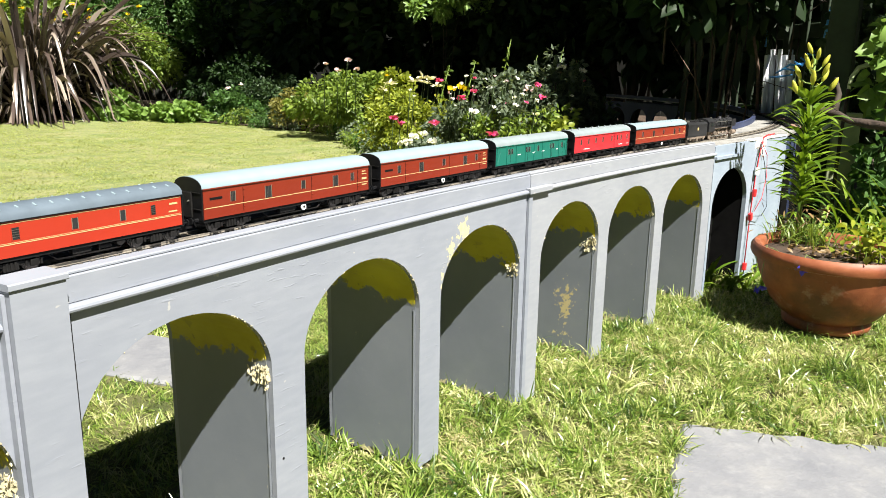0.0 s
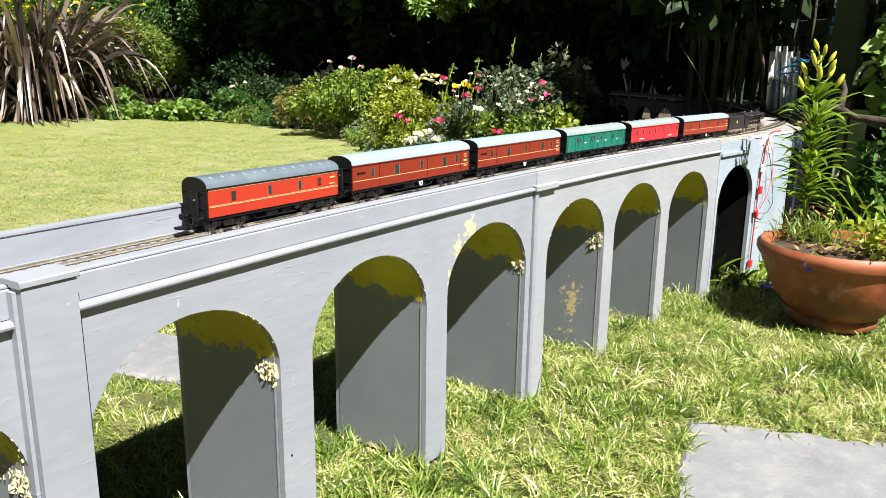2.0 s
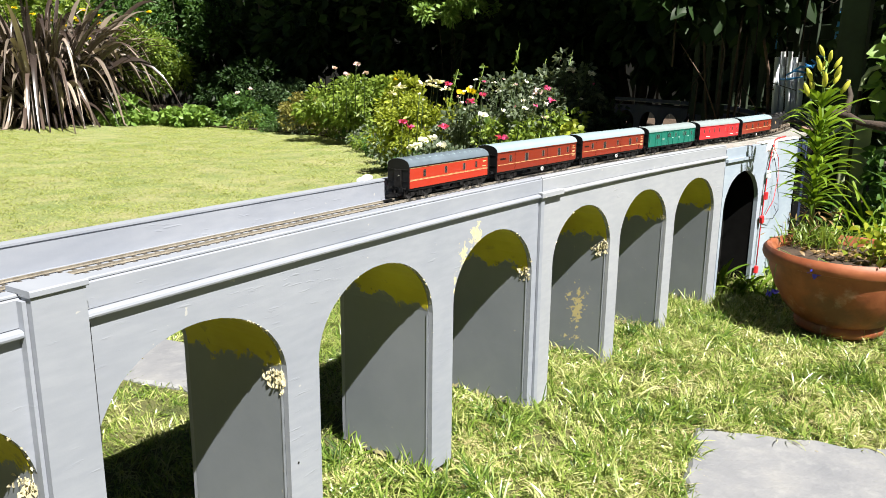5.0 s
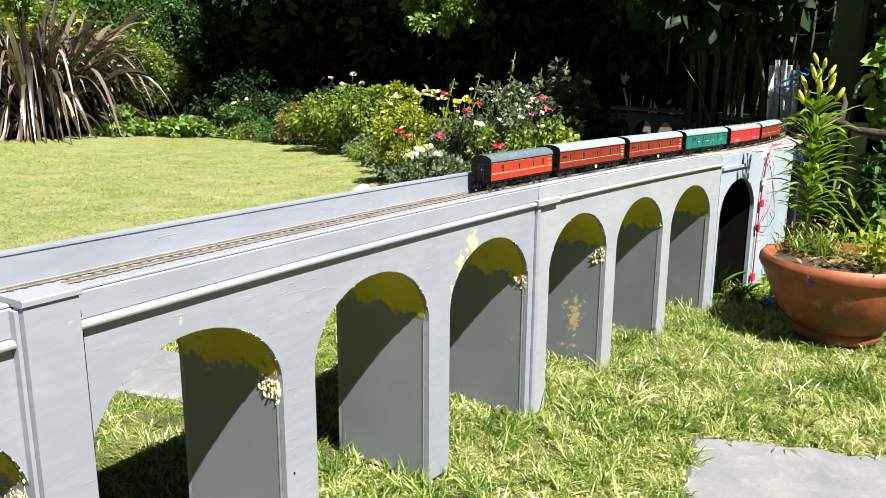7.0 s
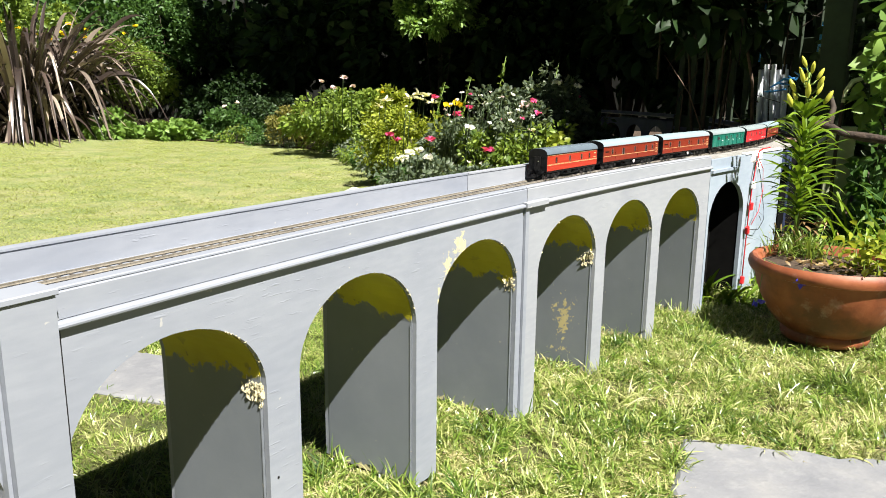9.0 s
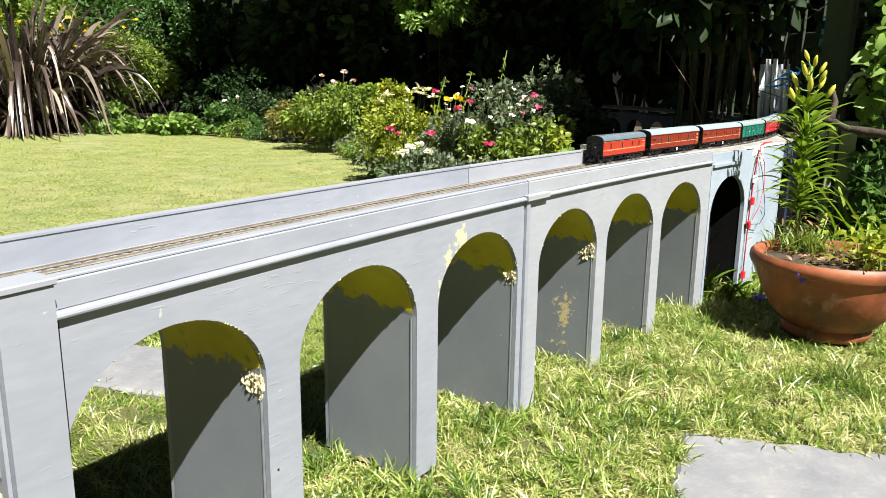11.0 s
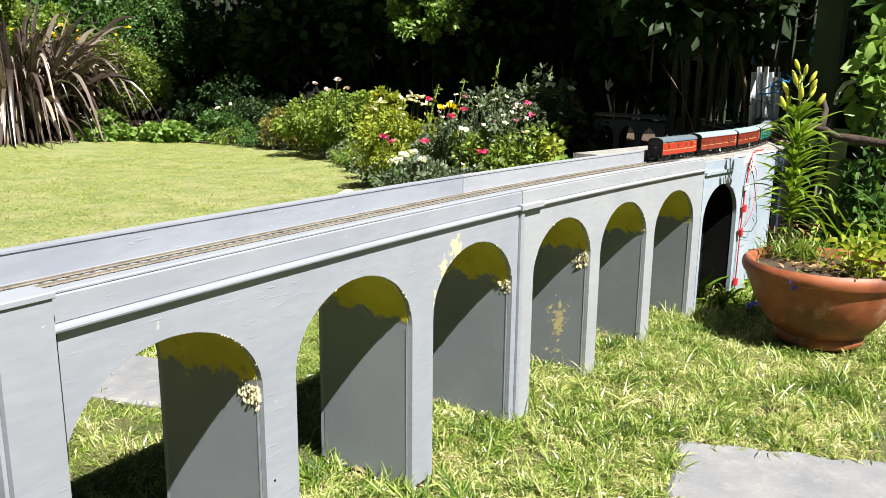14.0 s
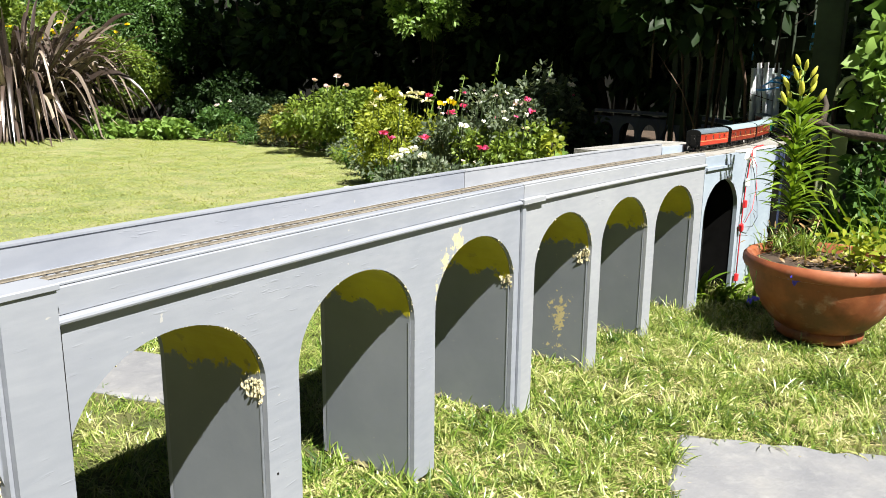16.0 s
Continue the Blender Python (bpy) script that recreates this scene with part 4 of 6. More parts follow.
def terracotta():
    """Old fired clay with damp darker zones and pale lime bloom in patches."""
    m, nt, b = nodes_of("terracotta")
    n1, n2, n3 = noise_node(nt, 9, 5, 0.6), noise_node(nt, 120, 5), noise_node(nt, 16, 6, 0.7)
    c = ramp(nt, n1.outputs["Fac"], [(0.34, (0.075, 0.022, 0.011)), (0.50, (0.23, 0.062, 0.022)), (0.70, (0.36, 0.125, 0.052))]).outputs["Color"]
    lime = ramp(nt, n3.outputs["Fac"], [(0.56, (0, 0, 0)), (0.74, (1, 1, 1))]).outputs["Color"]
    c = mix(nt, maths(nt, "MULTIPLY", lime, 0.55), c, (0.50, 0.40, 0.34))
    wire(nt, mix(nt, maths(nt, "MULTIPLY", n2.outputs["Fac"], 0.3), c, (0.20, 0.06, 0.03)), b.inputs["Base Color"])
    b.inputs["Roughness"].default_value = 0.55
    bump(nt, b, maths(nt, "ADD", n2.outputs["Fac"], n3.outputs["Fac"]), 0.3, 0.0015)
    return m


MAT_TERRA = terracotta()
MAT_SOIL = plain("potting_soil", (0.055, 0.035, 0.022), 0.95, 0, 0.5, 60, 0.8, 0.004)


def bowl():
    t = thing("plant_pot", "weathered round terracotta bowl standing on the grass", "plant pot")
    x, y = POT
    prof = [(0.0, 0.004), (0.082, 0.003), (0.090, 0.008), (0.092, 0.018), (0.087, 0.024), (0.100, 0.032), (0.122, 0.054), (0.140, 0.082), (0.152, 0.108), (0.158, 0.128), (0.160, 0.133), (0.168, 0.135), (0.172, 0.143), (0.171, 0.153), (0.164, 0.159), (0.154, 0.157), (0.150, 0.148), (0.146, 0.126)]
    prof = [(r * 0.86, z) for r, z in prof]
    smooth(part("bowl", lathe(prof, 56, x, y), MAT_TERRA, t), 50)
    soil = [(0.0, 0.147), (0.05, 0.149), (0.10, 0.146), (0.1275, 0.141)]
    smooth(part("soil", lathe(soil, 40, x, y), MAT_SOIL, t, "dark potting soil with dry leaves"))
    return t


bowl()
# ---- paving slabs ----


def slate():
    """Riven grey slate with fine speckle, lichen-pale patches and a few dark stains."""
    m, nt, b = nodes_of("slate_slab")
    n1, n2, n3, n4 = noise_node(nt, 11, 6, 0.65), noise_node(nt, 170, 4), noise_node(nt, 38, 5, 0.7), noise_node(nt, 22, 3)
    c = ramp(nt, n1.outputs["Fac"], [(0.3, (0.145, 0.152, 0.172)), (0.55, (0.195, 0.20, 0.215)), (0.75, (0.25, 0.25, 0.25))]).outputs["Color"]
    c = mix(nt, maths(nt, "MULTIPLY", ramp(nt, n3.outputs["Fac"], [(0.52, (0, 0, 0)), (0.7, (1, 1, 1))]).outputs["Color"], 0.4), c, (0.31, 0.315, 0.315))
    c = mix(nt, ramp(nt, n4.outputs["Fac"], [(0.70, (0, 0, 0)), (0.74, (0.7, 0.7, 0.7))]).outputs["Color"], c, (0.06, 0.055, 0.045))
    wire(nt, mix(nt, maths(nt, "MULTIPLY", n2.outputs["Fac"], 0.4), c, (0.13, 0.135, 0.14)), b.inputs["Base Color"])
    b.inputs["Roughness"].default_value = 0.65
    bump(nt, b, maths(nt, "ADD", n3.outputs["Fac"], maths(nt, "MULTIPLY", n2.outputs["Fac"], 0.4)), 0.5, 0.003)
    return m


MAT_SLAB = slate()


def slab(label, corner, d1, d2, size1, size2, top=0.004):
    d1, d2 = Vector(d1).normalized(), Vector(d2).normalized()
    n = 24
    ring = []
    for a, b in [((0, 0), (1, 0)), ((1, 0), (1, 1)), ((1, 1), (0, 1)), ((0, 1), (0, 0))]:
        for i in range(n):
            s = i / n
            ring.append((a[0] + (b[0] - a[0]) * s, a[1] + (b[1] - a[1]) * s))
    bm = bmesh.new()
    rows = []
    for inset, z in ((0.0, -0.03), (0.0, top - 0.004), (0.006, top)):
        row = []
        for k, (s, q) in enumerate(ring):
            wob = 0.012 * noise.noise((k * 0.45, corner[0] * 9, 0)) + 0.005 * noise.noise((k * 1.7, corner[0] * 5, 3))
            c = Vector(corner) + d1 * (size1 * s) + d2 * (size2 * q)
            mid = Vector(corner) + d1 * (size1 * 0.5) + d2 * (size2 * 0.5)
            c = c + (mid - c).normalized() * (inset + wob)
            row.append(bm.verts.new((c.x, c.y, z)))
        rows.append(row)
    for r0, r1 in zip(rows, rows[1:]):
        for i in range(len(ring)):
            j = (i + 1) % len(ring)
            bm.faces.new((r0[i], r0[j], r1[j], r1[i]))
    bm.faces.new(rows[-1])
    return tagged(part("stepping_stone", bm, MAT_SLAB), label, "paving slab", "stepping stones")


slab("grey slate stepping stone sunk in the lawn", (0.859, -0.212), (0.088, -0.222), (-0.166, -0.044), 0.46, 0.44)
slab("pale grey stepping stone behind the viaduct", (0.61, 0.69), (0.05, -0.2), (-0.2, -0.05), 0.30, 0.165)


def blade_mesh(base, ways, length, width, droop, seg=4, fold=0.0, belly=0.35, power=2.0):
    """Strap leaves: arching, tapered ribbons, folded along the middle where fold is given."""
    n = len(base)
    w = unit(np.asarray(ways, float))
    L = np.broadcast_to(np.asarray(length, float), (n,))[:, None]
    W = np.broadcast_to(np.asarray(width, float), (n,))[:, None]
    D = np.broadcast_to(np.asarray(droop, float), (n,))[:, None]
    flat = np.stack([w[:, 1], -w[:, 0], np.zeros(n)], 1) + RNG.normal(size=(n, 3)) * 0.25
    side = unit(flat)
    rows = []
    for i in range(seg + 1):
        s = i / seg
        c = base + w * L * s - np.array([0, 0, 1.0]) * D * L * s ** power
        prof = (0.55 + 0.45 * math.sin(math.pi * min(1, s / (2 * belly)) * 0.5)) if s < belly else math.cos((s - belly) / (1 - belly) * math.pi / 2) ** 0.8
        h = W * 0.5 * max(prof, 0.02)
        up = np.array([0, 0, 1.0]) * h * fold
        rows += [c - side * h + up, c + side * h + up] if not fold else [c - side * h + up, c, c + side * h + up]
    k = 3 if fold else 2
    v = np.stack(rows, 1).reshape(-1, 3)
    o = (np.arange(n) * k * (seg + 1))[:, None]
    F = []
    for i in range(seg):
        for j in range(k - 1):
            a = i * k + j
            F.append(o + np.array([[a, a + 1, a + k + 1, a + k]]))
    return v, np.concatenate(F)


# ---- grass ----
def clear_of_things(p):
    ok = np.ones(len(p), bool)
    for corner, d1, d2, s1, s2, m in SLABS:
        d1, d2 = np.array(d1) / np.linalg.norm(d1), np.array(d2) / np.linalg.norm(d2)
        q = p[:, :2] - np.array(corner)
        A = np.linalg.inv(np.stack([d1, d2], 1))
        s = q @ A.T
        ok &= ~((s[:, 0] > m) & (s[:, 0] < s1 - m) & (s[:, 1] > m) & (s[:, 1] < s2 - m))
    ok &= np.hypot(p[:, 0] - POT[0], p[:, 1] - POT[1]) > 0.080
    dx, dy = p[:, 0] - 0.7, p[:, 1] - 1 / BEND
    y = np.hypot(dx, dy) - abs(1 / BEND)
    u = 0.7 + np.arctan2(dx, dy) / abs(BEND)
    in_pier = np.ones(len(p), bool)
    for c in ARCHES:
        in_pier &= np.abs(u - c) > ARCH_R
    ok &= ~((y > -0.004) & (y < DEPTH + 0.004) & in_pier & (u < 1.95))
    return ok


def grass(name, label, n, area, length, width, seg, patchy=1.0, droop=0.35, mat=None, flat=(0.2, 1.9)):
    x0, x1, y0, y1 = area
    p = np.stack([RNG.uniform(x0, x1, n), RNG.uniform(y0, y1, n), np.full(n, -0.004)], 1)
    f = np.array([noise.noise((a * 7, b * 7, 5.0)) + 0.6 * noise.noise((a * 22, b * 22, 1.0)) for a, b, _ in p])
    ex = np.interp(p[:, 1], [1.0, 2.0, 2.5, 3.19, 3.8, 4.98, 6.06, 6.78, 7.3, 7.7], [1.9, 2.9, 3.36, 3.92, 4.07, 4.12, 3.98, 3.54, 2.6, 1.0])
    keep = clear_of_things(p) & ((p[:, 0] < ex) | (p[:, 1] < 1.0)) & (RNG.uniform(size=n) < np.clip(0.62 + 0.7 * f * patchy, 0.12, 1))
    p, f = p[keep], f[keep]
    m = len(p)
    a = RNG.uniform(-1.9, 1.9, m) + f * 9
    lean = RNG.uniform(*flat, m)
    w = np.stack([np.cos(a) * lean, np.sin(a) * lean, np.ones(m)], 1)
    L = length * RNG.uniform(0.5, 1.25, m) * np.clip(0.85 + 0.5 * f, 0.45, 1.5)
    v, F = blade_mesh(p, w, L, width * RNG.uniform(0.6, 1.3, m), droop * RNG.uniform(0.4, 1.6, m), seg)
    return tagged(mesh_quads(name, v, F, mat or GRASS), label, "grass", kind="stuff")


SLABS = [((0.859, -0.212), (0.088, -0.222), (-0.166, -0.044), 0.46, 0.44, 0.010), ((0.61, 0.69), (0.05, -0.2), (-0.2, -0.05), 0.30, 0.165, 0.006)]
ARCHES = [START - 0.1137 - 2 * P1, START - 0.1137 - P1, START - 0.1137, C1, C1 + P1, C1 + 2 * P1, C2, C2 + P2, C2 + 2 * P2, 1.615]
grass("grass_verge", "rough sunlit grass round the viaduct's piers", 120000, (0.40, 1.95, -0.43, 0.15), 0.026, 0.0017, 3, droop=0.6)


def tufts(n, area):
    """Longer tufts standing out of the sward."""
    x0, x1, y0, y1 = area
    c = np.stack([RNG.uniform(x0, x1, n), RNG.uniform(y0, y1, n), np.full(n, -0.004)], 1)
    c = c[clear_of_things(c)]
    m = 34
    p = np.repeat(c, m, 0) + RNG.normal(size=(len(c) * m, 3)) * np.array([0.007, 0.007, 0])
    keep = clear_of_things(p)
    lean = np.repeat(RNG.normal(size=(len(c), 2)) * 0.35, m, 0)
    w = np.concatenate([lean + RNG.normal(size=(len(p), 2)) * 0.55, np.ones((len(p), 1))], 1)
    L = np.repeat(RNG.uniform(0.030, 0.068, len(c)), m) * RNG.uniform(0.5, 1.1, len(p))
    v, F = blade_mesh(p[keep], w[keep], L[keep], 0.0022 * RNG.uniform(0.6, 1.2, keep.sum()), RNG.uniform(0.2, 0.9, keep.sum()), 4)
    tagged(mesh_quads("grass_tufts", v, F, GRASS), "longer grass tufts among the rough grass", "grass", kind="stuff")


tufts(900, (0.40, 1.95, -0.43, 0.14))
STRAW = leafy("straw_blade", (0.28, 0.22, 0.09), (0.62, 0.54, 0.32), rough=0.5, gloss=0.4, trans=0.2)
grass("straw_thatch", "dry straw lying between the grass blades", 24000, (0.40, 1.95, -0.43, 0.15), 0.032, 0.0013, 3, patchy=1.6, droop=0.05, mat=STRAW, flat=(2.2, 6.0))


def foot_tufts():
    """Longer blades left by the mower along the feet of the piers."""
    feet = [c + q for c in ARCHES[2:9] for q in (ARCH_R + 0.008, ARCH_R + 0.020)]
    p = []
    for u in feet:
        for k in range(28):
            e = random.choice(("front", "side", "side"))
            p.append(at(u + random.uniform(-0.012, 0.012), -0.006 - abs(random.gauss(0, 0.007)), -0.004) if e == "front" else at(u - 0.020 - abs(random.gauss(0, 0.008)), random.uniform(0.0, DEPTH), -0.004))
    p = np.array(p)
    p = p[clear_of_things(p)]
    n = len(p)
    w = np.concatenate([RNG.normal(size=(n, 2)) * 0.40, np.ones((n, 1))], 1)
    v, F = blade_mesh(p, w, RNG.uniform(0.025, 0.060, n), 0.0022 * RNG.uniform(0.6, 1.2, n), RNG.uniform(0.1, 0.7, n), 4)
    tagged(mesh_quads("grass_at_piers", v, F, GRASS), "uncut grass blades along the pier feet", "grass", kind="stuff")


foot_tufts()
grass("grass_behind", "rough grass behind the viaduct arches", 100000, (0.12, 1.6, 0.145, 0.90), 0.028, 0.0016, 3)
grass("lawn_edge_grass", "upright lawn grass behind the viaduct", 150000, (0.3, 4.2, 1.0, 6.0), 0.022, 0.0022, 2, patchy=0.9, droop=0.2, mat=LAWN_BLADE, flat=(0.6, 2.2))
grass("lawn_grass", "short mown lawn grass", 95000, (0.2, 4.6, 1.0, 7.6), 0.024, 0.0040, 2, patchy=0.3, droop=0.05, mat=LAWN_BLADE, flat=(2.0, 4.5))

# ---- pilasters and joints of the viaduct ----
def pilaster():
    t = thing("pilaster", "grey painted pilaster with a flat cap on the viaduct joint", "pilaster")
    a, b = 0.0863, 0.1228
    part("shaft", sweep([(-0.0105, 0.0), (-0.0115, 0.001), (-0.0115, 0.3345), (-0.0005, 0.3345), (-0.0005, 0.0)], a, b, 0.02), MAT_GREY, t)
    # thin dark strip stands in for the shade in an open joint
    part("joint_shade_strip", sweep([(-0.0004, 0.215), (-0.0004, 0.3075), (-0.0001, 0.3075), (-0.0001, 0.215)], b + 0.0058, b + 0.0074, 0.02), MAT_FRAME, t, "dark strip painted as the shaded gap beside the pilaster")
    part("side_strip", sweep([(-0.0062, 0.0), (-0.0066, 0.001), (-0.0066, 0.3325), (-0.0006, 0.3325), (-0.0006, 0.0)], a - 0.0030, a - 0.0004, 0.02), MAT_GREY, t)
    bm = sweep([(-0.0126, 0.3350), (-0.0132, 0.3357), (-0.0132, 0.3388), (-0.0122, 0.3397), (0.0135, 0.3397), (0.0135, 0.3362), (-0.0004, 0.3362), (-0.0004, 0.3350)], a - 0.0012, b + 0.0014, 0.02)
    part("cap", bm, MAT_GREY, t, "flat cap with worn edges")


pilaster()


def joint_cover():
    t = thing("joint_batten", "narrow grey batten covering the joint between boards", "batten")
    part("strip", sweep([(-0.0036, 0.002), (-0.0042, 0.004), (-0.0042, 0.309), (-0.0006, 0.309), (-0.0006, 0.002)], JOINT - 0.0085, JOINT + 0.0002, 0.02), MAT_GREY, t)
    part("bead", sweep([(-0.0020, 0.002), (-0.0020, 0.309), (-0.0006, 0.309), (-0.0006, 0.002)], JOINT + 0.0006, JOINT + 0.0050, 0.02), MAT_GREY2, t)
    part("cap", sweep([(-0.0082, CORNICE_Z + 0.0050), (-0.0082, CORNICE_Z + 0.0112), (-0.0068, CORNICE_Z + 0.0122), (-0.0004, CORNICE_Z + 0.0122), (-0.0004, CORNICE_Z + 0.0110), (-0.0058, CORNICE_Z + 0.0100), (-0.0058, CORNICE_Z + 0.0050)], JOINT - 0.012, JOINT + 0.048, 0.02), MAT_GREY2, t)


joint_cover()


def flakes():
    """Curling flakes of old paint round the springing of three arches."""
    for c, z0, n, spread in ((C1, 0.198, 120, 0.022), (C2, 0.197, 110, 0.022), (C2 + P2, 0.222, 40, 0.008), (C1 + 2 * P1, 0.203, 34, 0.016), (START - 0.1137, 0.198, 90, 0.022)):
        bm = bmesh.new()
        for k in range(n):
            y = 0.0035 + abs(random.gauss(0, spread * 0.55))
            z = z0 + random.gauss(0, 0.0050) + 0.004 - y * 0.22
            u = c + ARCH_R - (0.0008 if z < SPRING else 0.0020)
            o = at(u, y, z)
            r = random.uniform(0.0022, 0.0040) if k < n // 4 else random.uniform(0.0007, 0.0022)
            m = Matrix.Translation(o) @ Matrix.Rotation(way(u)[2], 4, "Z") @ pose(0, 0, 0, random.uniform(0, 360), 90 + random.uniform(-4, 4), random.uniform(-3, 3))
            ring = [bm.verts.new(m @ Vector((r * random.uniform(0.3, 1.5) * math.cos(q * 1.05), r * random.uniform(0.3, 1.5) * math.sin(q * 1.05), random.uniform(0, 0.0003)))) for q in range(6)]
            low = [bm.verts.new(v.co + m.to_3x3() @ Vector((0, 0, -0.0004))) for v in ring]
            bm.faces.new(ring)
            bm.faces.new(low[::-1])
            for q in range(6):
                bm.faces.new((ring[q], low[q], low[(q + 1) % 6], ring[(q + 1) % 6]))
        tagged(part("paint_flakes", bm, MAT_FLAKE), "pale yellow peeling paint flakes inside an arch", "paint flakes", kind="stuff")



def rim_chips():
    """Splintered, half-bare edges along the sawn arch rims."""
    for c in (C1, C1 + P1, C1 + 2 * P1, C2, C2 + P2, C2 + 2 * P2, START - 0.1137):
        bm = bmesh.new()
        for k in range(120):
            a = math.radians(random.choice((random.uniform(8, 80), random.uniform(40, 165), random.uniform(15, 60))))
            r = random.choice((0.0005, 0.0007, 0.0010, 0.0016)) * random.uniform(0.8, 1.2)
            o = at(c + (ARCH_R - 0.0002) * math.cos(a), random.uniform(-0.0004, 0.0052), SPRING + (RISE - 0.0002) * math.sin(a))
            m = Matrix.Translation(o) @ pose(0, 0, 0, random.uniform(0, 360), random.uniform(0, 360), random.uniform(0, 360))
            ring = [bm.verts.new(m @ Vector((r * random.uniform(0.5, 1.3) * math.cos(q * 1.571), r * random.uniform(0.5, 1.3) * math.sin(q * 1.571), 0))) for q in range(4)]
            tip = bm.verts.new(m @ Vector((0, 0, r * 0.5)))
            bm.faces.new(ring[::-1])
            for q in range(4):
                bm.faces.new((ring[q], ring[(q + 1) % 4], tip))
        tagged(part("rim_splinters", bm, MAT_FLAKE), "splintered pale edge along a sawn arch rim", "wood splinters", kind="stuff")


MAT_FLAKE = plain("old_paint_flake", (0.50, 0.45, 0.29), 0.7, 0, 0.3, 120, 0.3, 0.0006)
flakes()
rim_chips()

# ---- the next board: light blue, with one arch blacked in for shade, straight along the end of the viaduct ----
MAT_SHADE_BLACK = plain("shade_black", (0.006, 0.006, 0.006), 0.8, 0, 0.3, 60, 0.2, 0.001)
MAT_SHADE_BLACK.node_tree.nodes["Principled BSDF"].inputs["Specular IOR Level"].default_value = 0.1
MAT_BALLAST = plain("grey_ballast", (0.24, 0.235, 0.22), 0.9, 0, 0.35, 160, 0.8, 0.003)
MAT_WIRE_RED, MAT_WIRE_BLACK = plain("red_cable", (0.55, 0.02, 0.025), 0.4, 0, 0.1, 100), plain("black_cable", (0.012, 0.012, 0.014), 0.4, 0, 0.1, 100)


def blue_board():
    t = thing("baseboard", "light blue painted railway board with cables and an arch blacked in for shade", "model baseboard")
    c0, u0, u1, top = 1.602, END2 + 0.004, 1.930, 0.3265
    v = []
    cols = [(u0, -0.003)] + [(c0 - 0.098, -0.003)] + [(c0 + 0.098 * math.cos(math.pi * (1 - i / 20)), 0.195 + 0.078 * math.sin(math.pi * i / 20)) for i in range(21)] + [(c0 + 0.098, -0.003), (u1, -0.003)]
    x, y, a = way(END2)
    d, nrm = Vector((math.cos(a), math.sin(a), 0)), Vector((-math.sin(a), math.cos(a), 0))
    place = lambda u, yy, z: Vector((x, y, 0)) + d * (u - END2) + nrm * yy + Vector((0, 0, z))
    f = []
    for u, z in cols:
        v += [place(u, 0.001, z), place(u, 0.001, top), place(u, 0.010, z), place(u, 0.010, top)]
    for i in range(len(cols) - 1):
        p, q = 4 * i, 4 * i + 4
        if abs(cols[i][0] - cols[i + 1][0]) > 1e-7:
            f += [(p, q, q + 1, p + 1), (p + 2, p + 3, q + 3, q + 2), (p + 1, q + 1, q + 3, p + 3)]
        f.append((p, p + 2, q + 2, q))
    n = 4 * (len(cols) - 1)
    f += [(0, 1, 3, 2), (n, n + 2, n + 3, n + 1)]
    part("front_panel", (v, [], f), MAT_BLUE, t)

    def slab_of(name, ua, ub, ya, yb, za, zb, mat, label=""):
        bm = bmesh.new()
        vs = [bm.verts.new(place(u, yy, z)) for u in (ua, ub) for yy in (ya, yb) for z in (za, zb)]
        for q in ((0, 1, 3, 2), (4, 6, 7, 5), (0, 4, 5, 1), (2, 3, 7, 6), (0, 2, 6, 4), (1, 5, 7, 3)):
            bm.faces.new([vs[i] for i in q])
        return part(name, bm, mat, t, label)

    # black back and sides stand in for the dark of an open arch
    slab_of("arch_backing", c0 - 0.105, c0 + 0.105, 0.075, 0.080, -0.003, 0.30, MAT_SHADE_BLACK, "panel closing the arch, coloured black for its dark inside")
    slab_of("arch_side", c0 - 0.105, c0 - 0.099, 0.0102, 0.075, -0.003, 0.29, MAT_SHADE_BLACK)
    slab_of("arch_side", c0 + 0.099, c0 + 0.105, 0.0102, 0.075, -0.003, 0.29, MAT_SHADE_BLACK)
    slab_of("end_panel", u1 + 0.001, u1 + 0.010, 0.001, 0.30, -0.003, top, MAT_BLUE)
    slab_of("cornice", u0 + 0.002, u0 + 0.150, -0.004, 0.0008, 0.2985, 0.3045, MAT_BLUE)
    slab_of("deck", u0, u1, 0.0102, 0.32, 0.315, top + 0.0005, MAT_BALLAST, "ballasted grey deck")
    slab_of("deck_edge", u0 + 0.19, u1, -0.001, 0.012, top + 0.0008, top + 0.0040, MAT_WHITE, "white painted edge strip")
    part("far_parapet", sweep([(0.0985, 0.3206), (0.0985, 0.338), (0.109, 0.338), (0.109, 0.3206)], END2 + 0.002, 1.62, lift=True), MAT_BLUE, t)
    # lumpy white filler smeared over the deck's corner
    for ua, ub, za, zb in ((1.722, 1.792, 0.3085, 0.3300), (1.742, 1.768, 0.2930, 0.3080), (1.772, 1.786, 0.2850, 0.3080)):
        bm = bmesh.new()
        n = 9
        grid = []
        for i in range(n):
            row = []
            for j in range(n):
                p, q = i / (n - 1), j / (n - 1)
                edge = min(p, 1 - p, q, 1 - q) * 6
                wob = random.uniform(-0.0018, 0.0018)
                row.append(bm.verts.new(place(ua + (ub - ua) * p + wob, 0.0006 - 0.0028 * min(1.0, edge) + random.uniform(-0.0006, 0.0004), za + (zb - za) * q + wob)))
            grid.append(row)
        for i in range(n - 1):
            for j in range(n - 1):
                bm.faces.new((grid[i][j], grid[i + 1][j], grid[i + 1][j + 1], grid[i][j + 1]))
        part("filler", bm, MAT_WHITE, t, "lumpy white filler")
    # cables down the corner beside the arch
    cab = thing("cable_run", "red and black cables with red connectors tied down the board", "cables")
    w = lambda uu, zz, yy=-0.004: place(uu, yy, zz)
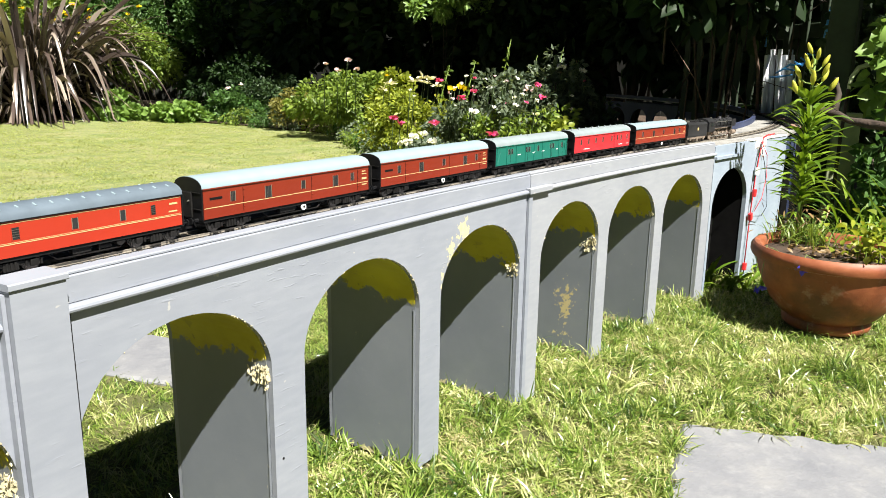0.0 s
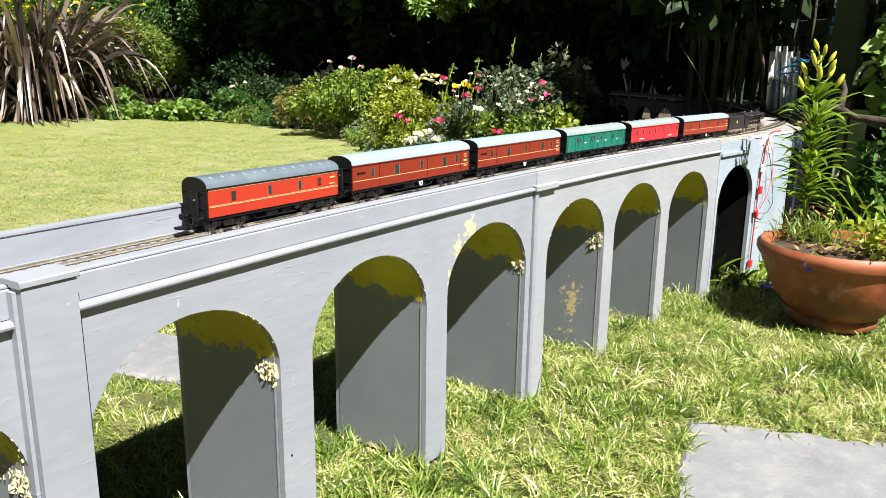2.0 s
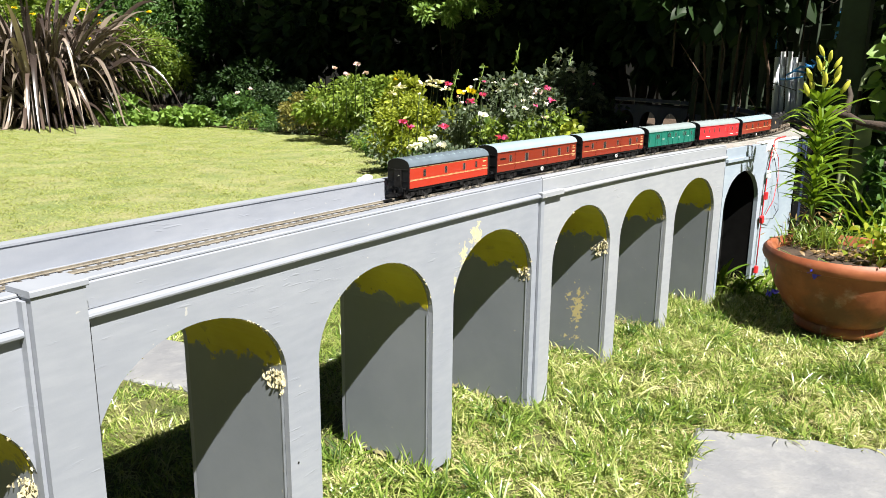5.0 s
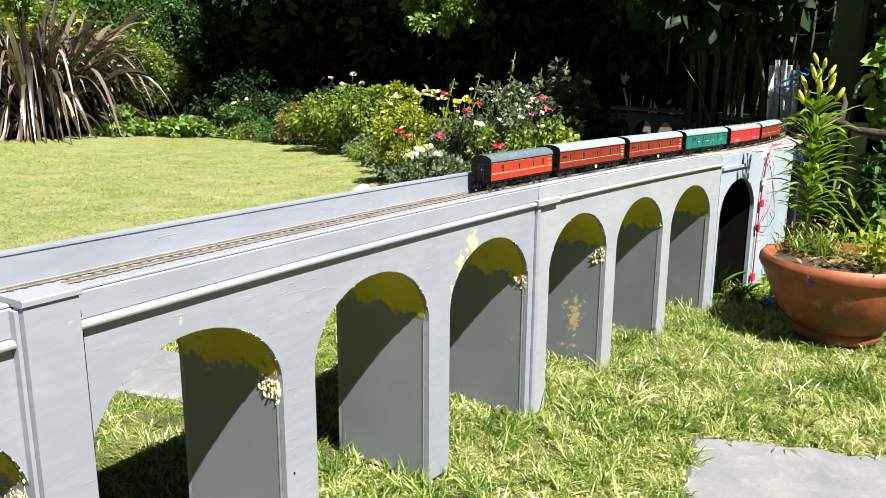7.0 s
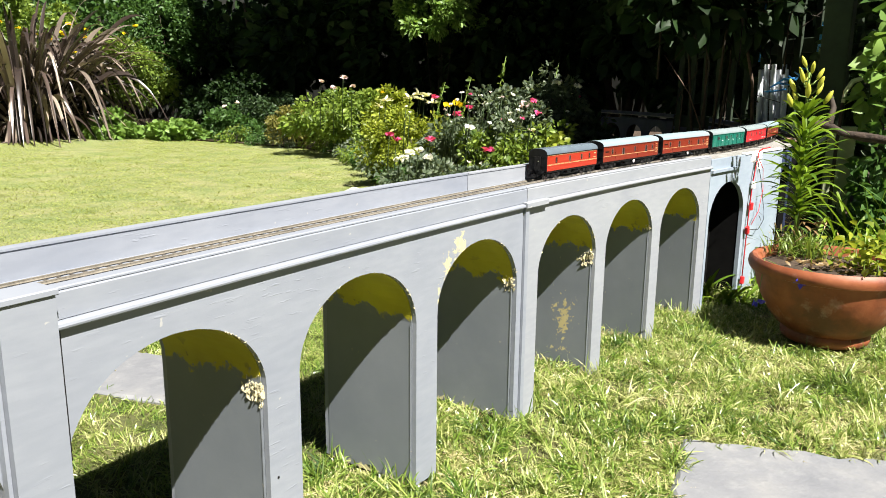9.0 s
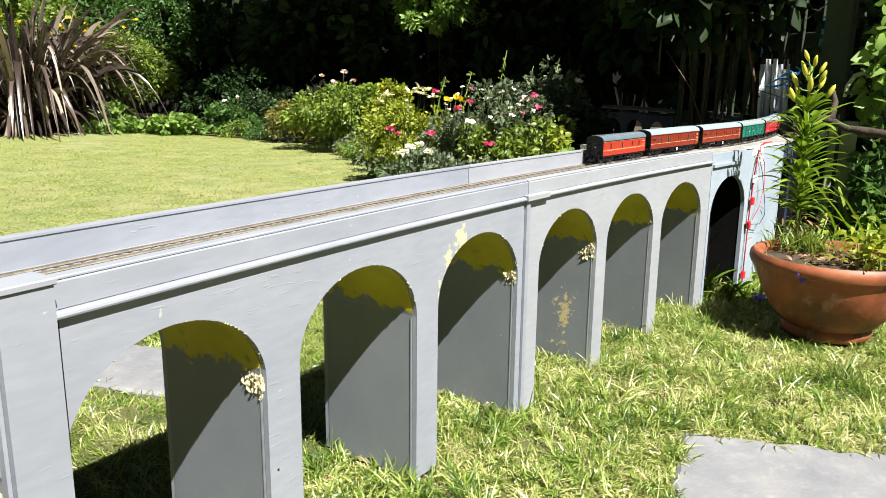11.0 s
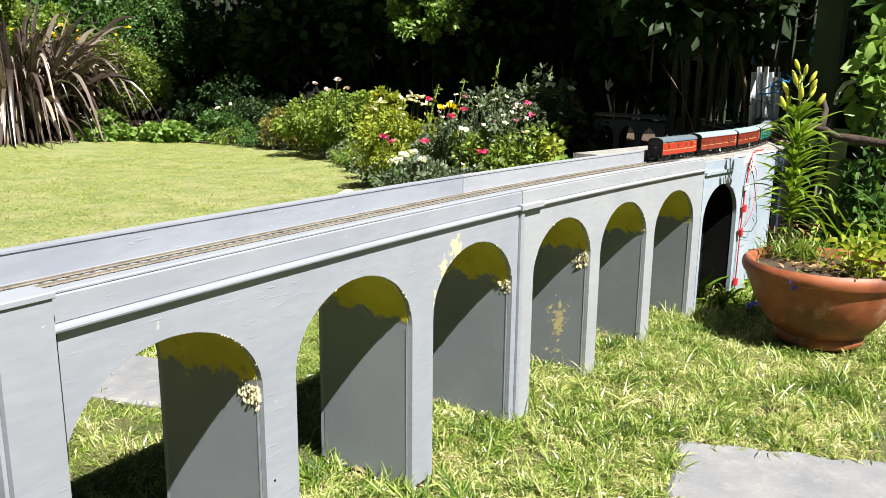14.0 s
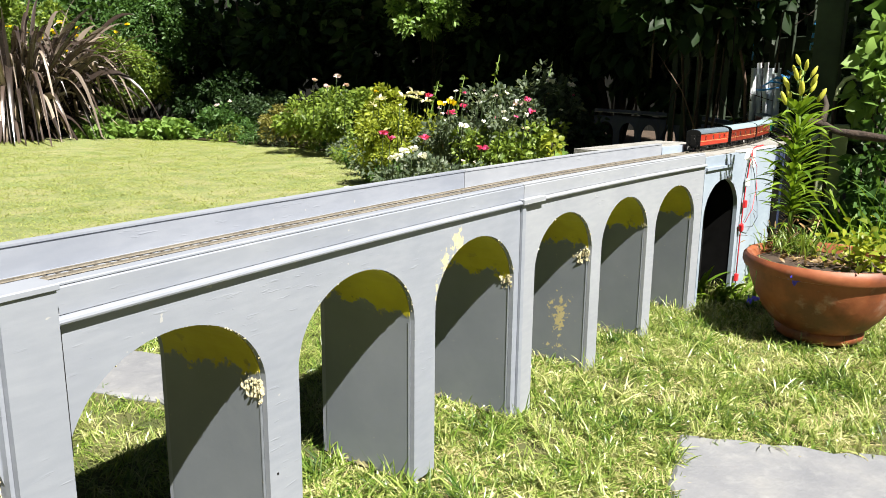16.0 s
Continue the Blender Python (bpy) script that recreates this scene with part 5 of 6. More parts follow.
    limb("cable", [w(1.745, 0.322), w(1.742, 0.30), w(1.728, 0.25), w(1.724, 0.18), w(1.722, 0.10), w(1.720, 0.01)], [0.0015] * 6, MAT_WIRE_BLACK, cab, "black cable")
    limb("cable", [w(1.750, 0.322), w(1.738, 0.30, -0.006), w(1.726, 0.25, -0.006), w(1.720, 0.18, -0.006), w(1.716, 0.10, -0.006), w(1.714, 0.03, -0.006)], [0.0010] * 6, MAT_WIRE_RED, cab, "red cable")
    limb("cable", [w(1.745, 0.318, -0.007), w(1.775, 0.290, -0.010), w(1.782, 0.24, -0.012), w(1.765, 0.19, -0.012), w(1.735, 0.16, -0.008)], [0.0008] * 5, MAT_WIRE_RED, cab, "red cable loop")
    limb("cable", [w(1.735, 0.318, -0.007), w(1.765, 0.270, -0.010), w(1.790, 0.20, -0.014), w(1.800, 0.165, -0.014), w(1.775, 0.145, -0.012), w(1.730, 0.15, -0.008)], [0.0008] * 6, MAT_WIRE_BLACK, cab, "thin black cable loop")
    limb("cable", [w(1.85, 0.335, 0.004), w(1.80, 0.334, 0.004), w(1.765, 0.330, 0.000), w(1.748, 0.318, -0.006)], [0.0018] * 4, MAT_WIRE_RED, cab, "red cable over the edge")
    for uu, zz, mat in ((1.727, 0.205, MAT_WIRE_RED), (1.717, 0.150, MAT_WIRE_RED), (1.730, 0.255, MAT_WHITE), (1.714, 0.030, MAT_WIRE_RED)):
        o = w(uu, zz, -0.007)
        b = box(bmesh.new(), -0.006, 0.006, -0.004, 0.004, -0.009, 0.009, 0.002)
        k = part("connector", b, mat, cab)
        k.matrix_basis = Matrix.Translation(o) @ Matrix.Rotation(a, 4, "Z") @ pose(0, 0, 0, 0, random.uniform(-15, 15), 0)


blue_board()


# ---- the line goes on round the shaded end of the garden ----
# blue-grey paint darkened to navy, so the shade is in its colour
MAT_BLUE_SHADE = plain("blue_paint_in_shade", (0.030, 0.042, 0.095), 0.55, 0, 0.25, 30, 0.2, 0.001)


def return_line():
    for k in range(4):
        u0, u1 = 1.96 + 0.75 * k, 1.96 + 0.75 * (k + 1)
        t = thing("viaduct_section", "viaduct board behind the flowers, coloured dark blue to stand for deep shade", "model viaduct", "viaduct boards")
        cs = [u0 + 0.125 + 0.25 * j for j in range(3)]
        part("front_panel", sheet(u0 + 0.001, u1 - 0.001, 0.0, 0.006, 0.314, cs, lambda u: -0.004), MAT_BLUE_SHADE, t)
        part("back_panel", sheet(u0 + 0.001, u1 - 0.001, 0.15, 0.156, 0.314, cs, lambda u: -0.004), MAT_BLUE_SHADE, t)
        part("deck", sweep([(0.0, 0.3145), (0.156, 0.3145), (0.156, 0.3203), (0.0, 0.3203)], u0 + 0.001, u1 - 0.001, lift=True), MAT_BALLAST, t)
        part("far_parapet", sweep([(0.146, 0.3206), (0.146, 0.336), (0.156, 0.336), (0.156, 0.3206)], u0 + 0.001, u1 - 0.001, lift=True), MAT_BLUE_SHADE, t)


return_line()


def siding():
    """A second track that bends away from the main line, on a narrow board coloured black for shade."""
    t = thing("siding_track", "brown sleepered siding on a narrow shade-black board", "railway track")
    a, b, c = (Vector(p) for p in SIDING)
    spot = lambda s: a * (1 - s) ** 2 + b * 2 * s * (1 - s) + c * s * s
    n = 46
    for k in range(n):
        s = k / (n - 1)
        p, d = spot(s), (spot(min(1, s + 0.01)) - spot(max(0, s - 0.01))).normalized()
        ob = part("sleeper", box(bmesh.new(), -0.0042, 0.0042, -0.023, 0.023, 0.0, 0.004, 0.0006), MAT_LOG, t)
        ob.matrix_basis = Matrix.Translation(p) @ Matrix.Rotation(math.atan2(d.y, d.x), 4, "Z")
    for off in (-0.0083, 0.0083):
        pts = []
        for k in range(13):
            s = k / 12
            d = (spot(min(1, s + 0.01)) - spot(max(0, s - 0.01))).normalized()
            pts.append(spot(s) + Vector((-d.y, d.x, 0)) * off + Vector((0, 0, 0.0052)))
        limb("rail", pts, [0.0012] * 13, MAT_RAIL, t, seg=4)
    bd = thing("siding_board", "narrow board carrying the siding, coloured black for shade", "model baseboard")
    v, f = [], []
    for k in range(13):
        s = k / 12
        d = (spot(min(1, s + 0.01)) - spot(max(0, s - 0.01))).normalized()
        q = Vector((-d.y, d.x, 0)) * 0.034
        p = spot(s)
        for off, z in ((-1, 0.0), (-1, p.z), (1, p.z), (1, 0.0)):
            v.append((p.x + q.x * off, p.y + q.y * off, z - (0.0003 if z else 0.004)))
    for k in range(12):
        for i in range(4):
            f.append((4 * k + i, 4 * k + (i + 1) % 4, 4 * k + 4 + (i + 1) % 4, 4 * k + 4 + i))
    f += [(0, 1, 2, 3), (51, 50, 49, 48)]
    # the board's black stands in for the shadow below the siding
    part("board", (v, [], f), MAT_SHADE_BLACK, bd)


MAT_LOG = plain("brown_sleeper", (0.22, 0.14, 0.095), 0.75, 0, 0.35, 40, 0.4, 0.001)
SIDING = [(3.15, 0.29, 0.333), (2.72, 0.10, 0.333), (2.18, -0.075, 0.333)]
siding()

# ---- lily in the bowl ----
LILY_LEAF = leafy("lily_leaf", (0.045, 0.11, 0.010), (0.20, 0.30, 0.026), trans=0.3)
LILY_BUD = leafy("lily_bud", (0.34, 0.38, 0.03), (0.58, 0.56, 0.09), trans=0.25)
STEM_GREEN = plain("green_stem", (0.12, 0.19, 0.03), 0.55, 0, 0.2, 60)
DRY = leafy("dry_leaf", (0.07, 0.04, 0.018), (0.32, 0.22, 0.10), trans=0.1)


def lily():
    t = thing("lily", "tall green lily with closed yellow-green buds in the bowl", "lily plant")
    b = Vector((POT[0] + 0.055, POT[1] + 0.078, 0.122))
    top = Vector((POT[0] + 0.134, POT[1] + 0.100, 0.505))
    limb("stem", [b, b.lerp(top, 0.4) + Vector((0.004, 0.0, 0)), b.lerp(top, 0.8), top], [0.0050, 0.0046, 0.0038, 0.0022], STEM_GREEN, t)
    n = 150
    s = np.sort(RNG.uniform(0.22, 0.80, n))
    base = np.array([b.lerp(top, float(k)) for k in s])
    a = np.arange(n) * 2.4
    upness = 0.45 + 0.75 * s
    w = np.stack([np.cos(a), np.sin(a), upness], 1)
    L = np.where(s > 0.72, 0.070, 0.105) * RNG.uniform(0.65, 1.15, n) * np.where(s < 0.3, 0.7, 1)
    v, f = blade_mesh(base, w, L, 0.0108 * RNG.uniform(0.7, 1.1, n), RNG.uniform(0.15, 0.62, n), 7, fold=0.35, power=2.6)
    mesh_quads("leaves", v, f, LILY_LEAF, t, "narrow arching leaves", True)
    prof = [(0.0, 0.0), (0.0028, 0.002), (0.0058, 0.011), (0.0062, 0.020), (0.0042, 0.031), (0.0012, 0.0365), (0.0, 0.037)]
    v, e, f = lathe(prof, 10)
    me = bpy.data.meshes.new("bud")
    me.from_pydata(v, e, f)
    me.materials.append(LILY_BUD)
    me.shade_smooth()
    for k in range(15):
        h, a = 0.78 + 0.22 * k / 14, k * 2.4
        o = b.lerp(top, h)
        out = Vector((math.cos(a), math.sin(a), 0))
        reach = 0.030 * (1.15 - (h - 0.78) * 4.2)
        tip = o + out * reach + Vector((0, 0, 0.010))
        limb("bud_stalk", [o, o + out * reach * 0.6 + Vector((0, 0, 0.002)), tip], [0.0016, 0.0013, 0.0013], STEM_GREEN, t, seg=5)
        bud = new("bud", me)
        bud.parent = t
        q = (out * 0.5 + Vector((0, 0, 1))).to_track_quat("Z", "Y")
        sc = (0.92 - (h - 0.78) * 1.3) * random.uniform(0.85, 1.1)
        bud.matrix_basis = Matrix.Translation(tip) @ q.to_matrix().to_4x4() @ Matrix.Diagonal((sc, sc, sc, 1))
    p = np.array([b + Vector((random.gauss(0, 0.035), random.gauss(0, 0.035), random.uniform(0.0, 0.10))) for _ in range(150)])
    wv = RNG.normal(size=(150, 3)) + np.array([0, 0, 0.3])
    v, f = leaf_mesh(p, wv, 0.022, 0.16)
    mesh_quads("withered_leaves", v, f, DRY, t, "withered lower leaves")


lily()


def pot_greens():
    t = thing("seedlings", "fresh green seedlings growing at the bowl's rim", "seedlings")
    c = np.array([POT[0] - 0.038, POT[1] - 0.070, 0.184])
    p = c + RNG.normal(size=(170, 3)) * np.array([0.036, 0.030, 0.022])
    v, f = leaf_mesh(p, RNG.normal(size=(170, 3)) + np.array([0, 0, 0.7]), 0.018, 0.75, up=np.array([0, 0, 1.0]))
    mesh_quads("leaves", v, f, LEAF_LIME, t)
    foot = np.array([POT[0] + 0.045, POT[1] + 0.060, 0.150])
    n = 240
    p = foot + RNG.normal(size=(n, 3)) * np.array([0.024, 0.024, 0.0])
    v, f = blade_mesh(p, RNG.normal(size=(n, 3)) * np.array([0.45, 0.45, 0.0]) + np.array([0, 0, 1.0]), RNG.uniform(0.03, 0.085, n), 0.0032, RNG.uniform(0.1, 0.6, n), 4)
    mesh_quads("wispy_growth", v, f, LEAF_GREEN, t, "wispy green growth round the lily")
    for k in range(7):
        q = Vector(c) + Vector((random.gauss(0, 0.03), random.gauss(0, 0.025), 0))
        limb("stalk", [(q.x, q.y, 0.125), (q.x + 0.004, q.y, 0.16), (q.x + 0.002, q.y + 0.003, random.uniform(0.17, 0.205))], [0.0015, 0.0012, 0.001], STEM_GREEN, t, seg=5)
    for x, y, z in ((POT[0] - 0.104, POT[1] + 0.104, 0.080), (POT[0] - 0.140, POT[1] + 0.030, 0.140)):
        fl = thing("lobelia_flower", "small violet-blue lobelia flower trailing over the rim", "flower")
        pp = np.repeat(np.array([[x, y, z]]), 12, 0) + RNG.normal(size=(12, 3)) * 0.003
        v, f = leaf_mesh(pp, RNG.normal(size=(12, 3)), 0.010, 0.8)
        mesh_quads("petals", v, f, PETAL_BLUE, fl)
        limb("stalk", [(x + 0.03, y - 0.02, 0.150), (x + 0.008, y - 0.004, 0.163), (x, y, z)], [0.0008, 0.0008, 0.0006], STEM_GREEN, fl, seg=5)
    lit = thing("leaf_litter", "dry leaves and twigs on the potting soil", "leaf litter", kind="stuff")
    p = np.array([POT[0], POT[1], 0.151]) + np.clip(RNG.normal(size=(160, 3)), -1.6, 1.6) * np.array([0.040, 0.040, 0.003])
    v, f = leaf_mesh(p, RNG.normal(size=(160, 3)) * np.array([1, 1, 0.2]), 0.017, 0.35)
    mesh_quads("litter", v, f, DRY, lit)


def petal(name, lo, hi):
    return leafy(name, lo, hi, rough=0.6, gloss=0.2, trans=0.25)


PETAL_BLUE = petal("petal_blue", (0.05, 0.05, 0.55), (0.12, 0.10, 0.75))
PETAL_PINK = petal("petal_pink", (0.55, 0.04, 0.16), (0.80, 0.15, 0.32))
PETAL_PALE = petal("petal_pale", (0.70, 0.45, 0.50), (0.85, 0.72, 0.74))
PETAL_WHITE = petal("petal_white", (0.72, 0.72, 0.68), (0.88, 0.88, 0.86))
PETAL_CREAM = petal("petal_cream", (0.70, 0.66, 0.42), (0.86, 0.82, 0.62))
PETAL_YELLOW = petal("petal_yellow", (0.70, 0.50, 0.01), (0.85, 0.66, 0.03))
pot_greens()

# ---- border flowers: each bloom stands on its own stalk ----
STEM_DARK = plain("dark_stem", (0.035, 0.06, 0.015), 0.6, 0, 0.2, 60)


def bloom(name, mat, label, where, size, petals=9, stalk=True):
    t = thing(name, label, "flower", label.split(" on ")[0])
    x, y, z = where
    a = RNG.uniform(0, 2 * math.pi, petals)
    w = np.stack([np.cos(a) - 0.35, np.sin(a) - 0.45, RNG.uniform(0.0, 0.9, petals)], 1)
    v, f = leaf_mesh(np.repeat(np.array([[x, y, z]]), petals, 0), w, size, 0.34 if name == "lily_bloom" else 0.85, 0.15)
    mesh_quads("petals", v, f, mat, t)
    if stalk:
        limb("stalk", [(x + 0.06, y + 0.07, max(0.0, z - 0.30)), (x + 0.02, y + 0.025, z - 0.09), (x, y, z)], [0.0026, 0.002, 0.0014], STEM_DARK, t, seg=5)


def flowers():
    """Blooms scattered over the border, by kind."""
    kinds = [("rose", PETAL_PINK, "deep pink rose on a leafy stem", 0.021, 10, [(2.551, 1.273, 0.391), (2.50, 1.30, 0.365), (2.137, 1.331, 0.275), (2.136, 1.169, 0.283), (2.75, 1.60, 0.43), (2.62, 0.98, 0.375), (1.95, 0.80, 0.275), (2.30, 1.50, 0.28), (2.7, 1.05, 0.42)]),
             ("lily_bloom", PETAL_CREAM, "cream lily bloom on a tall stem", 0.036, 10, [(2.72, 1.66, 0.42), (2.76, 1.70, 0.44), (2.74, 1.74, 0.425), (2.70, 1.62, 0.435), (2.66, 1.82, 0.41), (2.64, 1.84, 0.385), (2.78, 1.64, 0.405)]),
             ("phlox", PETAL_WHITE, "white phlox head on a low stem", 0.022, 14, [(2.053, 1.196, 0.239), (2.04, 1.15, 0.25), (2.02, 1.22, 0.215), (2.06, 1.12, 0.225), (2.00, 1.18, 0.225), (2.35, 1.14, 0.32), (2.9, 1.05, 0.50), (2.95, 0.98, 0.485)]),
             ("mallow", PETAL_PALE, "pale pink mallow flower on a tall stem", 0.027, 8, [(3.468, 2.846, 0.534), (3.37, 2.948, 0.508), (3.50, 2.80, 0.48), (3.42, 2.88, 0.47), (2.9, 1.3, 0.44), (2.8, 1.15, 0.40), (4.30, 4.9, 0.33), (4.25, 5.0, 0.30)]),
             ("marigold", PETAL_YELLOW, "yellow flower on a shrub", 0.031, 8, [(3.9 + 0.25 * math.sin(k * 2.1), 6.95 - 0.07 * k, 0.95 - 0.06 * (k % 5)) for k in range(12)] + [(3.45 + 0.12 * k, 7.25 - 0.09 * k, 1.05 - 0.05 * (k % 4)) for k in range(9)]),
             ("yellow_daisy", PETAL_YELLOW, "golden yellow daisy on a stem", 0.024, 8, [(2.62, 1.38, 0.40), (2.66, 1.42, 0.405), (2.60, 1.42, 0.395), (3.50, 2.55, 0.44)])]
    for name, mat, label, size, n, spots in kinds:
        for p in spots:
            bloom(name, mat, label, p, size, n)
    # small blooms scattered through the rose thicket
    for k in range(64):
        x, y = 2.80 + max(-0.4, min(0.26, random.gauss(0, 0.22))), 1.28 + max(-0.2, min(0.45, random.gauss(0, 0.2)))
        mat, words = ((PETAL_WHITE, "small white flower on a leafy stem"), (PETAL_PALE, "small pale pink rose on a leafy stem"), (PETAL_WHITE, "small white flower on a leafy stem"), (PETAL_PINK, "small deep pink rose on a leafy stem"))[k % 4 if k % 3 else 0]
        bloom("rose", mat, words, (x - 0.12, y - 0.12, random.uniform(0.10, 0.46)), random.uniform(0.009, 0.016), 7)
    # tall shoots that stand above the thicket
    for k, (x, y, z) in enumerate([(2.98, 1.36, 0.62), (3.02, 1.24, 0.55), (2.90, 1.50, 0.52), (3.00, 1.02, 0.53), (2.86, 1.62, 0.50), (3.08, 1.14, 0.58)]):
        t = thing("rose_shoot", "thin arching rose shoot with small leaves", "rose shoot", "rose shoots")
        root = Vector((x - 0.05, y + 0.02, 0.15))
        tip, mid = Vector((x, y, z)), Vector((x - 0.035, y + 0.02, 0.15 + (z - 0.15) * 0.6))
        limb("stem", [root, mid, tip], [0.0032, 0.0026, 0.0014], STEM_GREEN, t, seg=5)
        q = np.array([mid.lerp(tip, random.uniform(-0.6, 1.0)) for _ in range(38)])
        v, f = leaf_mesh(q, RNG.normal(size=(38, 3)) + np.array([0, 0, 0.2]), 0.024, 0.55)
        mesh_quads("leaves", v, f, LEAF_GREY if k % 2 else LEAF_GREEN, t)


flowers()


def grown(name, label, centre, radii, n, size, mat, category, width=0.5, lumps=10, lump=0.5, stem=0.006):
    return bush(name, centre, radii, n, size, mat, label, category, lumps, lump, width, stem=stem)


grown("rose_bush", "grey-green rose thicket with pale and pink flowers", (2.80, 1.28, 0.22), (0.34, 0.36, 0.29), 6500, 0.029, LEAF_GREY, "rose bush", lumps=48, lump=0.22)
grown("border_plant", "yellow-green clump of foliage below the cream lilies", (2.72, 1.72, 0.17), (0.26, 0.28, 0.24), 5200, 0.023, LEAF_LIME, "border plant", lumps=42, lump=0.26)
grown("border_plant", "low straw and green foliage at the border's front", (2.25, 1.22, 0.09), (0.26, 0.24, 0.17), 3000, 0.024, LEAF_GREY, "border plant", lumps=30, lump=0.26)
grown("lime_bush", "bright green leafy bush in the flower border", (3.92, 3.25, 0.20), (0.50, 0.50, 0.30), 6500, 0.040, LEAF_GREEN, "bush", lumps=54, lump=0.22)
grown("lime_bush", "bronze-tinged olive bush at the edge of the lawn", (4.15, 3.95, 0.14), (0.30, 0.36, 0.24), 4000, 0.029, LEAF_OLIVE, "bush", lumps=42, lump=0.22)
grown("golden_bush", "golden green tuft among taller flowers", (3.55, 2.55, 0.22), (0.20, 0.20, 0.26), 1875, 0.036, LEAF_LIME, "bush", lumps=30, lump=0.26)
grown("geranium_clump", "fresh green broad-leaved clump at the lawn's edge", (3.80, 6.05, 0.05), (0.30, 0.45, 0.22), 3200, 0.055, LEAF_FRESH, "geranium", width=0.9, lumps=30, lump=0.26)
grown("geranium_clump", "fresh green low clump beside the dark border", (4.05, 5.45, 0.04), (0.22, 0.34, 0.17), 2200, 0.052, LEAF_FRESH, "geranium", width=0.9, lumps=30, lump=0.26)
grown("mixed_shrub", "mid-green sunlit shrub with small leaves", (4.25, 6.55, 0.50), (0.60, 0.65, 0.62), 10000, 0.044, LEAF_GREEN, "shrub", lumps=60, lump=0.19)
grown("mixed_shrub", "tall sunlit shrub behind the strap-leaved plant", (3.95, 7.75, 0.85), (0.75, 0.70, 0.75), 10000, 0.056, LEAF_GREEN, "shrub", lumps=60, lump=0.19)
grown("mixed_shrub", "sunlit shrub filling the corner behind the flax", (2.6, 8.0, 0.75), (0.9, 0.7, 0.75), 8750, 0.060, LEAF_MID, "shrub", lumps=60, lump=0.20)
grown("mixed_shrub", "tall half-lit shrub with small grey-green leaves", (4.95, 6.75, 0.95), (0.65, 0.60, 0.80), 9000, 0.042, LEAF_MID, "shrub", lumps=60, lump=0.20)
# shade on the next two plants is put into their leaf colour
grown("mixed_shrub", "half-shaded shrub with small leaves coloured dark for the shade", (4.70, 5.55, 0.24), (0.50, 0.60, 0.34), 3200, 0.044, LEAF_SHADE, "shrub", lumps=54, lump=0.19)
grown("mixed_shrub", "half-shaded border perennials, the shade put into their leaf colour", (4.55, 4.70, 0.16), (0.36, 0.50, 0.30), 4000, 0.040, LEAF_HALF_SHADE, "shrub", lumps=42, lump=0.21)
# fresh bright leaf colour stands in for sun on this spray
grown("mixed_shrub", "shrub whose spray above the roses is coloured bright as if sunlit", (4.98, 3.20, 1.05), (0.50, 0.48, 0.46), 4200, 0.048, LEAF_FRESH, "shrub", lumps=42, lump=0.18, stem=0.0025)
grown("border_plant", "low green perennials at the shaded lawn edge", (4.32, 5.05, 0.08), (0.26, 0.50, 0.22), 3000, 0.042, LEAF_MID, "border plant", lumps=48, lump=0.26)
grown("border_plant", "tall perennials with mauve flowers, leaves coloured dark for shade", (4.60, 5.25, 0.30), (0.35, 0.55, 0.32), 3200, 0.045, LEAF_SHADE, "border plant", lumps=48, lump=0.26)
grown("rose_bush", "fresh green straggling rose shoots", (2.66, 1.10, 0.17), (0.30, 0.30, 0.25), 2600, 0.028, LEAF_GREEN, "rose bush", lumps=54, lump=0.19)
grown("border_plant", "tall silvery spray of foliage above the roses", (3.0, 1.15, 0.36), (0.22, 0.24, 0.24), 1500, 0.028, LEAF_GREY, "border plant", lumps=48, lump=0.16)
grown("tobacco_plant", "shaded leafy plant with white flowers behind the track", (3.10, 1.02, 0.20), (0.20, 0.20, 0.26), 1100, 0.040, LEAF_HALF_SHADE, "border plant", lumps=30, lump=0.26)
grown("young_sprout", "bright young sprout beside the viaduct", (2.20, 0.68, 0.27), (0.040, 0.040, 0.06), 60, 0.026, LEAF_LIME, "sprout", width=0.8, lumps=5)
grown("young_sprout", "young plant with pale leaves beside the viaduct", (2.28, 0.66, 0.19), (0.06, 0.06, 0.05), 40, 0.045, LEAF_FRESH, "sprout", width=0.8, lumps=5)


for k, (x, y) in enumerate([(2.78, 1.92), (3.02, 2.16), (3.24, 2.42), (3.42, 2.68), (3.62, 2.92), (3.86, 3.28), (4.00, 3.62), (4.06, 4.05), (4.10, 4.40), (4.12, 4.75), (2.50, 1.60), (2.36, 1.44)]):
    mat, words = ((LEAF_GREEN, "low leafy green edging plant at the lawn"), (LEAF_GREY, "low grey-green edging plant at the lawn"), (LEAF_MID, "low dark green edging plant at the lawn"))[k % 3]
    grown("edging_plant", words, (x, y, 0.045), (0.15, 0.15, 0.11 + 0.03 * (k % 2)), 620, 0.024, mat, "border plant", lumps=16, lump=0.34, stem=0.003)


